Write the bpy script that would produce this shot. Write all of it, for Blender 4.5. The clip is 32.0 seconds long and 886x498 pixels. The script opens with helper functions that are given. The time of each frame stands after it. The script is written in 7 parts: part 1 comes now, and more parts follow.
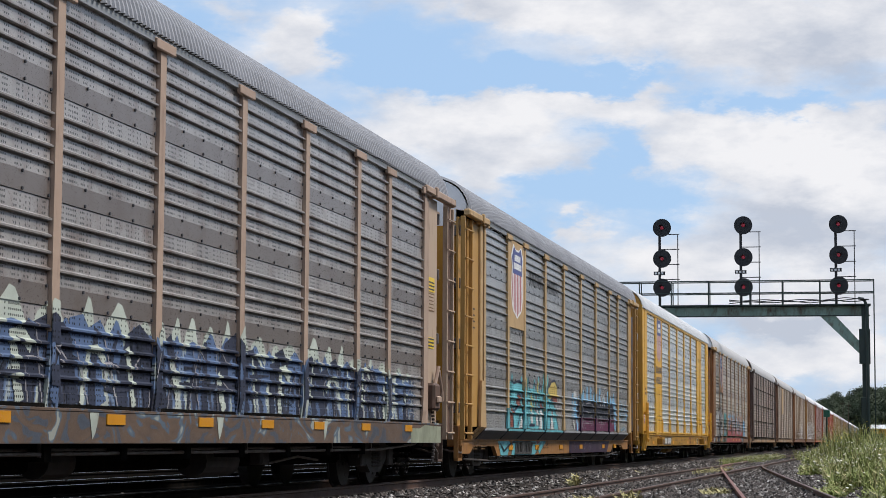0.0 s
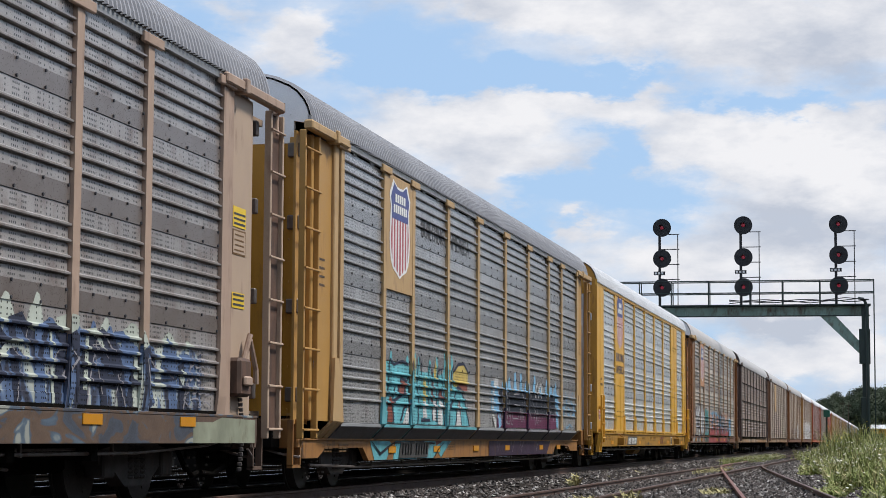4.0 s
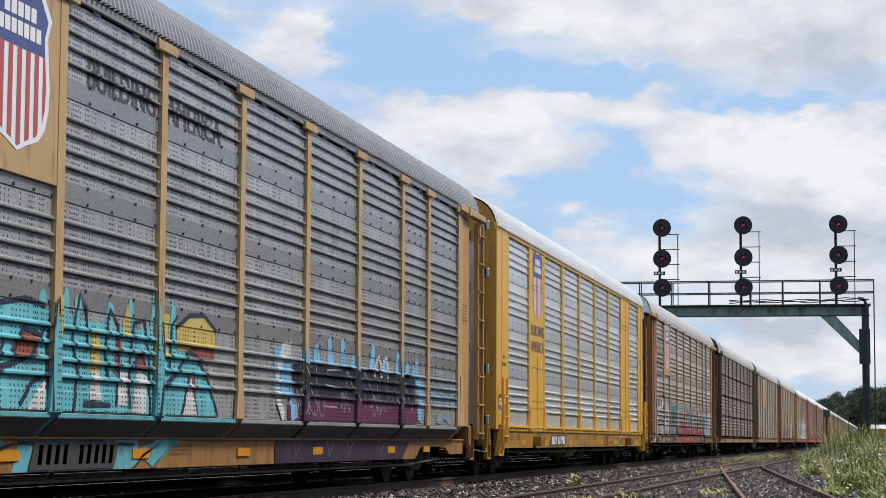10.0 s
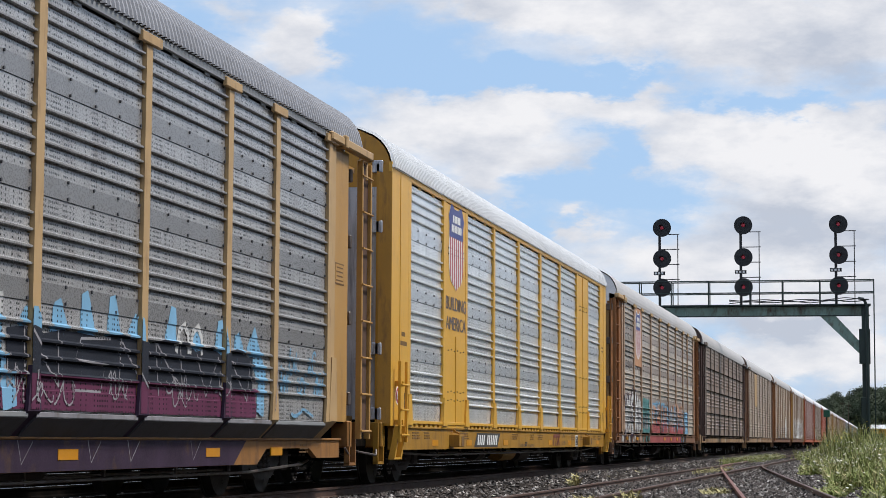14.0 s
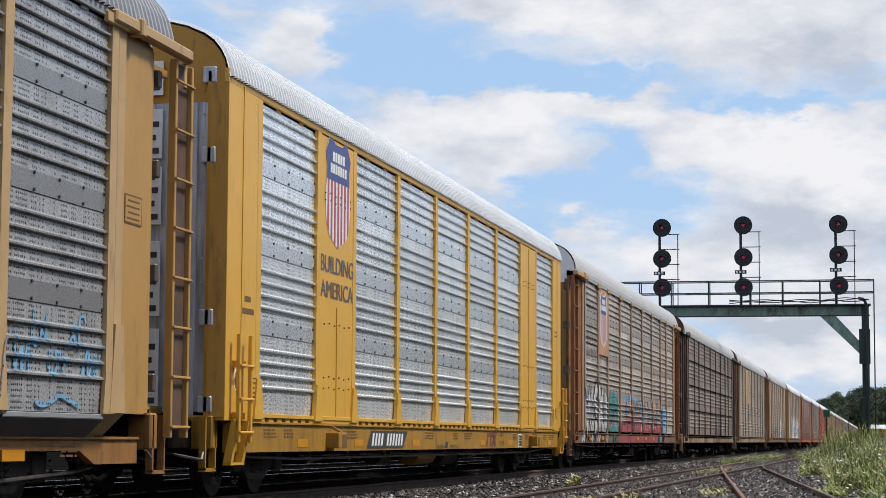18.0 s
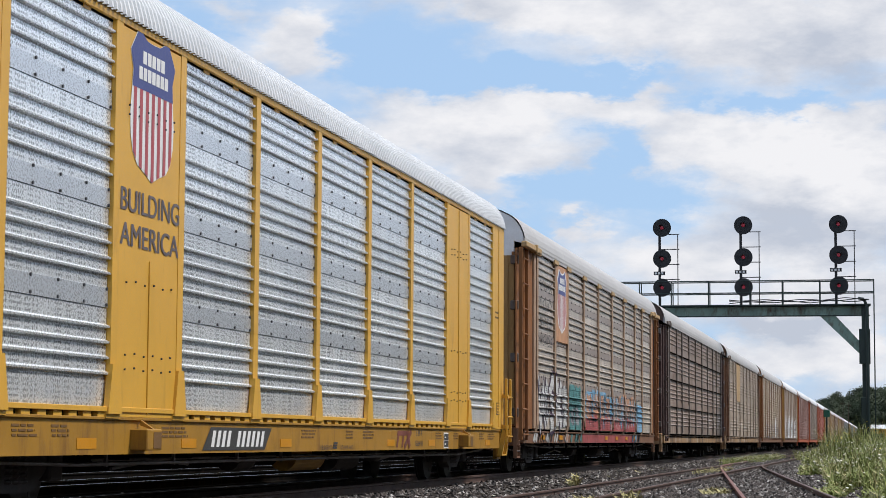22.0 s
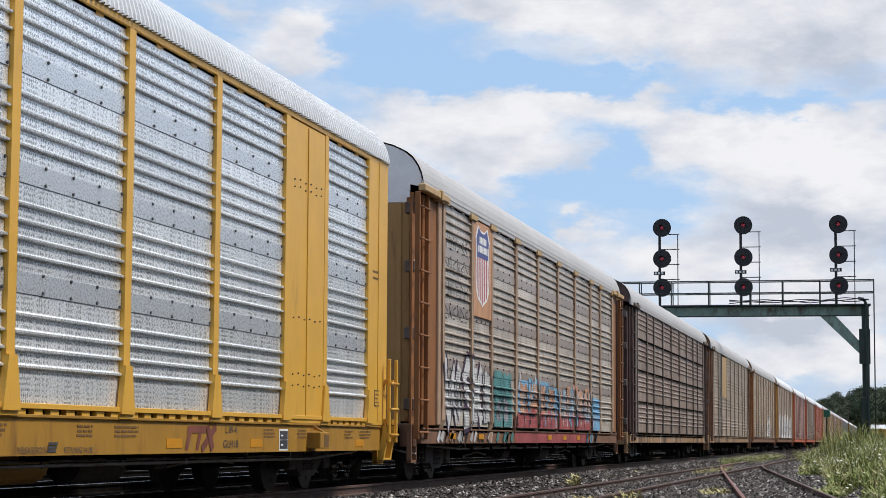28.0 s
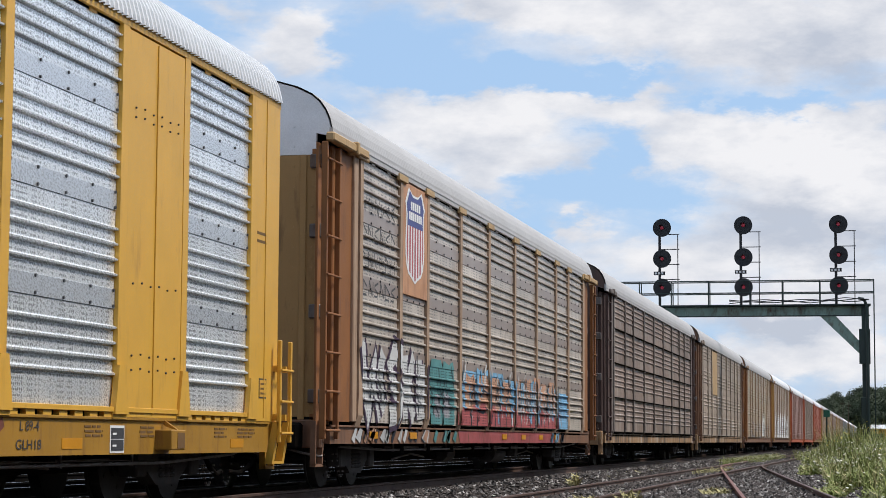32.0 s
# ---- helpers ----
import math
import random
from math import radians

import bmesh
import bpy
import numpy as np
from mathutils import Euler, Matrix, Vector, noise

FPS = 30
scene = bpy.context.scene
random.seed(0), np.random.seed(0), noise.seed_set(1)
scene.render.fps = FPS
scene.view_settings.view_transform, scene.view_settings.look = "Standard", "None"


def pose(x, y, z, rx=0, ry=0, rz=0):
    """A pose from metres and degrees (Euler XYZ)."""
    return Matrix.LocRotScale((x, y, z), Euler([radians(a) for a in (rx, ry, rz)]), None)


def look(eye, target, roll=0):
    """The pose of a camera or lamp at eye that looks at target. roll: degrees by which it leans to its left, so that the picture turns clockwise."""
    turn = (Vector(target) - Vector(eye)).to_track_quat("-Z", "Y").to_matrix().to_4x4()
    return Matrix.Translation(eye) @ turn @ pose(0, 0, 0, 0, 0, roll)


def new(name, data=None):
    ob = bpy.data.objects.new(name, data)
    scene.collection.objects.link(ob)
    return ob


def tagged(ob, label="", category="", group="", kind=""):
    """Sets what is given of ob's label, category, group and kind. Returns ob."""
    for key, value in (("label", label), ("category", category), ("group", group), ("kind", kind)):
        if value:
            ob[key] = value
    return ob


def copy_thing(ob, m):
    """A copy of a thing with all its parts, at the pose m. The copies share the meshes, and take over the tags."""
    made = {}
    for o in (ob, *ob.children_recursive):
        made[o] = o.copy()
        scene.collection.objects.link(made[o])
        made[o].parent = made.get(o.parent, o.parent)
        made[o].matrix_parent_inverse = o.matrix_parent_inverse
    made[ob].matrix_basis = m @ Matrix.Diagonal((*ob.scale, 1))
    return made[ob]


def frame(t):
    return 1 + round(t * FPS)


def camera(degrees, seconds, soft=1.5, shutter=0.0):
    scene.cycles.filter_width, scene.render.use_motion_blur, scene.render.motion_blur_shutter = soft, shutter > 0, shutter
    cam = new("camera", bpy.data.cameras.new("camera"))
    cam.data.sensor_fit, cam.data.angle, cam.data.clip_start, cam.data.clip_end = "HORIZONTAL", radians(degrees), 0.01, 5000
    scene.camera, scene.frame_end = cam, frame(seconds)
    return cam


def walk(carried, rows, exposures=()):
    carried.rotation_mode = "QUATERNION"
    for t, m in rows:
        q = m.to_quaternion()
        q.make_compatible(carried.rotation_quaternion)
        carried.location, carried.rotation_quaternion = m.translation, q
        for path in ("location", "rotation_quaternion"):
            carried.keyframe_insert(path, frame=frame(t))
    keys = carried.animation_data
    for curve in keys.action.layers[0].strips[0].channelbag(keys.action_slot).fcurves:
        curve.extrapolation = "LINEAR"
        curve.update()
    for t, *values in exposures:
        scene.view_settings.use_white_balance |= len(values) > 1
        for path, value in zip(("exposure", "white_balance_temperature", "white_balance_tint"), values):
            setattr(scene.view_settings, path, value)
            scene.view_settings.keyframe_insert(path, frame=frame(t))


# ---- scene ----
# ---------------------------------------------------------------- camera
EYE = Vector((0.0, 0.0, 0.75))          # metres above the rail heads of the main track
YAW, PITCH, ROLL = 12.253, 5.404, 0.312
cam = camera(24.81, 32.0, soft=0.85)
AIM = Vector((-math.sin(radians(YAW)) * math.cos(radians(PITCH)), math.cos(radians(YAW)) * math.cos(radians(PITCH)), math.sin(radians(PITCH))))
VIEW = look(EYE, EYE + AIM, ROLL)
walk(cam, [(0.0, VIEW), (32.0, VIEW)])

# ---------------------------------------------------------------- world, sun, exposure
SUN_EL, SUN_AZ = 56.0, 72.0             # degrees; azimuth clockwise from +y


def make_world():
    w = bpy.data.worlds.new("sky")
    scene.world = w
    w.use_nodes = True
    nt = w.node_tree
    nt.nodes.clear()
    N, L = nt.nodes.new, nt.links.new
    out, bg = N("ShaderNodeOutputWorld"), N("ShaderNodeBackground")
    L(bg.outputs[0], out.inputs[0])
    tc = N("ShaderNodeTexCoord")
    sky = N("ShaderNodeTexSky")
    sky.sky_type, sky.sun_disc = "NISHITA", False
    sky.sun_elevation, sky.sun_rotation = radians(SUN_EL), radians(SUN_AZ)
    sky.air_density, sky.dust_density, sky.ozone_density = 1.0, 0.6, 1.5
    bg.inputs["Strength"].default_value = 0.1

    def math_node(op, a, b=None, clamp=False):
        n = N("ShaderNodeMath")
        n.operation, n.use_clamp = op, clamp
        for i, v in enumerate((a, b)):
            if v is None:
                continue
            if isinstance(v, (int, float)):
                n.inputs[i].default_value = v
            else:
                L(v, n.inputs[i])
        return n.outputs[0]

    def noise_at(sc, detail, rough, mapping, distort=0.0):
        n = N("ShaderNodeTexNoise")
        n.inputs["Scale"].default_value, n.inputs["Detail"].default_value, n.inputs["Roughness"].default_value = sc, detail, rough
        n.inputs["Distortion"].default_value = distort
        L(mapping.outputs[0], n.inputs["Vector"])
        return n.outputs["Fac"]

    def ramp01(value, lo, hi, a=0.0, b=1.0):
        n = N("ShaderNodeMapRange")
        n.interpolation_type = "SMOOTHSTEP"
        L(value, n.inputs["Value"])
        for key, v in (("From Min", lo), ("From Max", hi), ("To Min", a), ("To Max", b)):
            n.inputs[key].default_value = v
        return n.outputs[0]

    def banks(start, rows, lean):
        """Adds soft ovals on the sky: azimuth, elevation, half width, half height (degrees), weight."""
        total = start
        for az, el, wd, ht, wt in rows:
            a, e = radians(az), radians(el)
            c = (-math.sin(a) * math.cos(e), math.cos(a) * math.cos(e), math.sin(e))
            sub, mul, ln = N("ShaderNodeVectorMath"), N("ShaderNodeVectorMath"), N("ShaderNodeVectorMath")
            sub.operation, mul.operation, ln.operation = "SUBTRACT", "MULTIPLY", "LENGTH"
            L(warp.outputs[0], sub.inputs[0])
            sub.inputs[1].default_value = c
            L(sub.outputs[0], mul.inputs[0])
            mul.inputs[1].default_value = (1 / radians(wd), lean / radians(wd), 1 / radians(ht))
            L(mul.outputs[0], ln.inputs[0])
            total = math_node("ADD", total, ramp01(ln.outputs["Value"], 0.25, 1.3, wt, 0.0))
        return total

    mp = N("ShaderNodeMapping")
    mp.inputs["Scale"].default_value = (9.0, 9.0, 20.0)
    L(tc.outputs["Generated"], mp.inputs[0])
    # the sky's directions, stirred so that the banks have torn rims
    stir = N("ShaderNodeTexNoise")
    stir.inputs["Scale"].default_value, stir.inputs["Detail"].default_value, stir.inputs["Roughness"].default_value = 3.2, 7.0, 0.6
    L(mp.outputs[0], stir.inputs["Vector"])
    centred, warp = N("ShaderNodeVectorMath"), N("ShaderNodeVectorMath")
    centred.operation, warp.operation = "SUBTRACT", "MULTIPLY_ADD"
    L(stir.outputs["Color"], centred.inputs[0])
    centred.inputs[1].default_value = (0.5, 0.5, 0.5)
    L(centred.outputs[0], warp.inputs[0])
    warp.inputs[1].default_value = (0.075, 0.075, 0.036)
    L(tc.outputs["Generated"], warp.inputs[2])
    big = noise_at(1.0, 9.0, 0.58, mp, 0.3)
    dens = banks(math_node("MULTIPLY", math_node("SUBTRACT", big, 0.5), 0.85), CLOUDS, 0.8)
    cover = ramp01(dens, -0.24, 0.26, 0.0, 0.95)
    tone = banks(math_node("ADD", math_node("MULTIPLY", noise_at(2.4, 8.0, 0.6, mp), 1.0), 0.06), SHADES, 0.8)
    ramp = N("ShaderNodeValToRGB")
    ramp.color_ramp.elements[0].position, ramp.color_ramp.elements[0].color = 0.30, (5.4, 5.8, 6.7, 1)
    ramp.color_ramp.elements[1].position, ramp.color_ramp.elements[1].color = 0.74, (9.15, 9.05, 9.2, 1)
    L(tone, ramp.inputs[0])
    # thin haze that pales the blue
    haze = N("ShaderNodeMix")
    haze.data_type = "RGBA"
    haze.inputs["Factor"].default_value = 0.75
    L(sky.outputs[0], haze.inputs["A"])
    haze.inputs["B"].default_value = (4.5, 6.7, 9.9, 1)
    mix = N("ShaderNodeMix")
    mix.data_type = "RGBA"
    L(cover, mix.inputs["Factor"])
    L(haze.outputs["Result"], mix.inputs["A"])
    L(ramp.outputs[0], mix.inputs["B"])
    L(mix.outputs["Result"], bg.inputs["Color"])


# banks of cloud (positive) and open blue (negative)
CLOUDS = [
    (12.0, 7.0, 26.0, 13.0, -0.02),
    (3.53, 2.23, 2.08, 0.80, 0.20),
    (1.81, 2.86, 2.08, 0.64, 0.20),
    (8.77, 12.61, 3.04, 1.20, 0.30),
    (4.73, 11.76, 4.16, 1.52, 0.32),
    (1.08, 11.20, 3.84, 1.52, 0.34),
    (10.40, 12.14, 1.76, 0.72, 0.10),
    (16.58, 11.29, 1.36, 0.83, 0.30),
    (18.05, 12.21, 0.72, 0.40, 0.16),
    (15.94, 11.94, 0.96, 0.40, 0.12),
    (12.66, 9.11, 3.04, 0.77, 0.30),
    (8.77, 9.43, 3.20, 0.67, 0.28),
    (10.71, 8.16, 3.04, 0.88, 0.26),
    (6.67, 9.26, 1.28, 0.56, 0.14),
    (11.03, 7.35, 1.28, 0.48, 0.20),
    (13.64, 9.74, 1.44, 0.38, 0.12),
    (8.77, 6.10, 0.88, 0.38, 0.26),
    (10.87, 6.71, 0.64, 0.32, 0.16),
    (4.18, 9.38, 0.42, 0.29, 0.22),
    (5.55, 8.45, 1.76, 0.72, 0.20),
    (3.48, 8.10, 3.20, 0.96, 0.32),
    (0.97, 7.74, 2.56, 1.28, 0.34),
    (0.09, 9.05, 0.96, 0.48, 0.28),
    (1.74, 8.70, 1.12, 0.40, 0.16),
    (2.08, 6.02, 3.84, 1.28, 0.30),
    (5.89, 4.94, 2.40, 0.80, 0.22),
    (1.17, 4.12, 3.52, 0.96, 0.25),
    (3.99, 3.50, 2.56, 0.64, 0.14),
    (0.89, 2.23, 2.08, 0.80, 0.30),
    (4.01, 2.07, 2.40, 0.72, 0.16),
    (2.11, 3.49, 2.24, 0.48, 0.12),
    (13.33, 11.18, 2.40, 1.36, -0.34),
    (14.63, 10.53, 1.28, 0.64, -0.15),
    (10.39, 10.32, 3.84, 0.51, -0.30),
    (7.31, 10.06, 2.08, 0.38, -0.25),
    (3.47, 9.34, 2.72, 0.38, -0.24),
    (19.65, 11.37, 1.12, 0.96, -0.20),
    (8.61, 7.11, 2.40, 0.72, -0.28),
    (7.32, 8.15, 0.80, 0.80, -0.20),
    (10.38, 5.75, 1.12, 0.96, -0.20),
    (6.68, 6.38, 1.44, 0.96, -0.16),
    (5.56, 7.02, 0.96, 0.96, -0.12),
    (5.10, 3.11, 1.44, 0.42, -0.14),
]
# brighter crests and greyer bases
SHADES = [
    (0.77, 10.72, 2.40, 1.12, -0.16),
    (3.46, 10.63, 2.72, 0.72, -0.08),
    (7.95, 12.13, 2.88, 0.96, 0.10),
    (5.53, 11.46, 2.24, 0.80, 0.06),
    (12.66, 9.03, 2.40, 0.64, 0.10),
    (9.42, 9.28, 3.20, 0.64, 0.08),
    (10.39, 8.08, 2.08, 0.48, -0.05),
    (3.48, 8.10, 3.20, 0.72, 0.14),
    (1.44, 7.59, 1.76, 0.80, 0.14),
    (2.40, 5.87, 3.52, 0.96, -0.20),
    (0.84, 5.38, 2.40, 0.64, -0.14),
    (4.61, 5.57, 1.60, 0.80, -0.06),
    (4.15, 3.26, 2.40, 0.48, -0.12),
    (0.89, 2.07, 1.92, 0.64, 0.02),
    (2.43, 3.26, 2.56, 0.35, -0.12),
    (2.14, 1.44, 2.40, 0.35, -0.10),
    (16.58, 11.13, 1.28, 0.80, -0.08),
    (0.15, 10.23, 0.96, 0.48, -0.08),
    (0.09, 8.98, 0.96, 0.48, 0.06),
]
make_world()
sun = new("sun", bpy.data.lights.new("sun", "SUN"))
sun.data.energy, sun.data.angle, sun.data.color = 3.8, radians(10), (1.0, 0.945, 0.88)
_a, _e = radians(SUN_AZ), radians(SUN_EL)
sun.matrix_world = look(Vector((math.sin(_a) * math.cos(_e), math.cos(_a) * math.cos(_e), math.sin(_e))) * 50, (0, 0, 0))
scene.view_settings.exposure = 0.0


# ---------------------------------------------------------------- materials
MOD = 1.01                     # height of a screen sheet


def mat(name, color, rough=0.6, metal=0.0, vary=0.12, scale=3.0, grain=0.06, grain_scale=60.0, bump=0.1, dirt=None, dirt_amount=0.0,
        dirt_scale=(0.6, 0.6, 0.15), perf=False, emit=0.0, rand=0.0, spec=0.4, island=0.0, band=None, mottle=None, sheen=0.1, hole_depth=0.92):
    """Base colour with slow and fine variation, streaky dirt, fine relief and, for screens, rows of small holes."""
    m = bpy.data.materials.new(name)
    m.use_nodes = True
    nt = m.node_tree
    N, L = nt.nodes.new, nt.links.new
    b = nt.nodes["Principled BSDF"]
    tc = N("ShaderNodeTexCoord")
    oi = N("ShaderNodeObjectInfo")
    addv = N("ShaderNodeVectorMath")
    addv.operation = "MULTIPLY_ADD"
    cmb = N("ShaderNodeCombineXYZ")
    for i in range(3):
        L(oi.outputs["Random"], cmb.inputs[i])
    L(cmb.outputs[0], addv.inputs[0])
    addv.inputs[1].default_value = (37.0, 53.0, 11.0)
    L(tc.outputs["Object"], addv.inputs[2])
    p = addv.outputs[0]

    def noise_tex(sc, det=4.0, vec=None, rough_=0.55):
        n = N("ShaderNodeTexNoise")
        n.inputs["Scale"].default_value, n.inputs["Detail"].default_value, n.inputs["Roughness"].default_value = sc, det, rough_
        L(vec if vec is not None else p, n.inputs["Vector"])
        return n.outputs["Fac"]

    def blend(fac, a, bcol, typ="MIX"):
        n = N("ShaderNodeMix")
        n.data_type, n.blend_type = "RGBA", typ
        for key, v in (("Factor", fac), ("A", a), ("B", bcol)):
            sock = n.inputs[key]
            if isinstance(v, (int, float)):
                sock.default_value = v
            elif isinstance(v, tuple):
                sock.default_value = (*v[:3], 1)
            else:
                L(v, sock)
        return n.outputs["Result"]

    def rng(v, a, c, lo=0.0, hi=1.0):
        n = N("ShaderNodeMapRange")
        L(v, n.inputs["Value"])
        for key, val in (("From Min", a), ("From Max", c), ("To Min", lo), ("To Max", hi)):
            n.inputs[key].default_value = val
        return n.outputs[0]

    slow = noise_tex(scale)
    col = blend(rng(slow, 0.3, 0.7), tuple(c * (1 - vary) for c in color), tuple(min(1, c * (1 + vary)) for c in color))
    fine = noise_tex(grain_scale, 3.0)
    col = blend(grain * 2, col, blend(1.0, col, rng(fine, 0.25, 0.75, 0.3, 1.5), "MULTIPLY"))
    if rand:
        col = blend(1.0, col, rng(oi.outputs["Random"], 0, 1, 1 - rand, 1 + rand), "MULTIPLY")
    if island:
        geo = N("ShaderNodeNewGeometry")
        col = blend(1.0, col, rng(geo.outputs["Random Per Island"], 0, 1, 1 - island, 1 + island), "MULTIPLY")
    if dirt is not None:
        mp = N("ShaderNodeMapping")
        mp.inputs["Scale"].default_value = dirt_scale
        L(p, mp.inputs[0])
        streak = noise_tex(8.0, 6.0, mp.outputs[0], 0.65)
        col = blend(rng(streak, 0.62 - dirt_amount * 0.35, 0.80 - dirt_amount * 0.2), col, dirt)
    if mottle is not None:
        # several paints sprayed over one another in tall leaning strokes with soft edges
        mp2 = N("ShaderNodeMapping")
        mp2.inputs["Rotation"].default_value = (0.25, 0, 0)
        mp2.inputs["Scale"].default_value = (1.0, *mottle[1])
        L(tc.outputs["Object"], mp2.inputs[0])
        n = N("ShaderNodeTexNoise")
        n.inputs["Scale"].default_value, n.inputs["Detail"].default_value, n.inputs["Distortion"].default_value = 1.0, 2.0, mottle[2]
        L(mp2.outputs[0], n.inputs["Vector"])
        rp = N("ShaderNodeValToRGB")
        stops = mottle[0]
        while len(rp.color_ramp.elements) < len(stops):
            rp.color_ramp.elements.new(0.5)
        for el, (pos_, c_) in zip(rp.color_ramp.elements, stops):
            el.position, el.color = pos_, (*c_, 1)
        L(n.outputs["Fac"], rp.inputs[0])
        col = blend(grain * 2, rp.outputs[0], blend(1.0, rp.outputs[0], rng(fine, 0.25, 0.75, 0.5, 1.3), "MULTIPLY"))
    if perf:
        # slots in rows, in uneven groups of columns
        sep = N("ShaderNodeSeparateXYZ")
        L(tc.outputs["Object"], sep.inputs[0])

        def mth(op, a, c=None):
            n = N("ShaderNodeMath")
            n.operation = op
            for i, v in enumerate((a, c)):
                if isinstance(v, (int, float)):
                    n.inputs[i].default_value = v
                elif v is not None:
                    L(v, n.inputs[i])
            return n.outputs[0]
        yc = mth("MULTIPLY", sep.outputs["Y"], 1 / 0.043)
        zl = mth("SUBTRACT", sep.outputs["Z"], 0.0 if perf is True else perf - MOD)
        zm = mth("MULTIPLY", mth("FRACT", mth("MULTIPLY", zl, 1 / MOD)), MOD)
        zr = mth("ADD", mth("MULTIPLY", mth("SUBTRACT", zm, 0.341), 1 / 0.0523), 30.0)
        row = mth("ROUND", zr)
        iny = mth("LESS_THAN", mth("ABSOLUTE", mth("SUBTRACT", mth("FRACT", yc), 0.5)), 0.29)
        inz = mth("LESS_THAN", mth("ABSOLUTE", mth("SUBTRACT", zr, row)), 0.2)
        colid = N("ShaderNodeTexWhiteNoise")
        colid.noise_dimensions = "1D"
        L(mth("FLOOR", yc), colid.inputs["W"])
        keep = mth("GREATER_THAN", colid.outputs["Value"], 0.45)
        on_rib = mth("MULTIPLY", mth("LESS_THAN", mth("FRACT", mth("ADD", mth("MULTIPLY", row, 1 / 3), 0.1)), 0.3),
                     mth("MULTIPLY", mth("GREATER_THAN", row, 29.5), mth("LESS_THAN", row, 39.5)))
        foot_zone = mth("LESS_THAN", mth("ABSOLUTE", mth("SUBTRACT", zl, 1.16)), 0.145)
        flat = mth("MULTIPLY", mth("SUBTRACT", 1.0, on_rib), mth("MAXIMUM", mth("GREATER_THAN", zm, 0.214), foot_zone))
        hole = mth("MULTIPLY", mth("MULTIPLY", iny, inz), mth("MULTIPLY", keep, flat))
        if band is not None:
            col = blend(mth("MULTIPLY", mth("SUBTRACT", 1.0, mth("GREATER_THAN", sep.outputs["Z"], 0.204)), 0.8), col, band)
        col = blend(mth("MULTIPLY", hole, hole_depth), col, (0.006, 0.006, 0.007))
    L(col, b.inputs["Base Color"])
    b.inputs["Metallic"].default_value = metal
    b.inputs["Specular IOR Level"].default_value = spec
    L(rng(fine, 0.3, 0.7, max(0.05, rough - sheen), min(1, rough + sheen)), b.inputs["Roughness"])
    if bump:
        bp = N("ShaderNodeBump")
        bp.inputs["Strength"].default_value, bp.inputs["Distance"].default_value = bump, 0.01
        L(fine, bp.inputs["Height"])
        L(bp.outputs[0], b.inputs["Normal"])
    if emit:
        b.inputs["Emission Color"].default_value, b.inputs["Emission Strength"].default_value = (*color, 1), emit
    return m


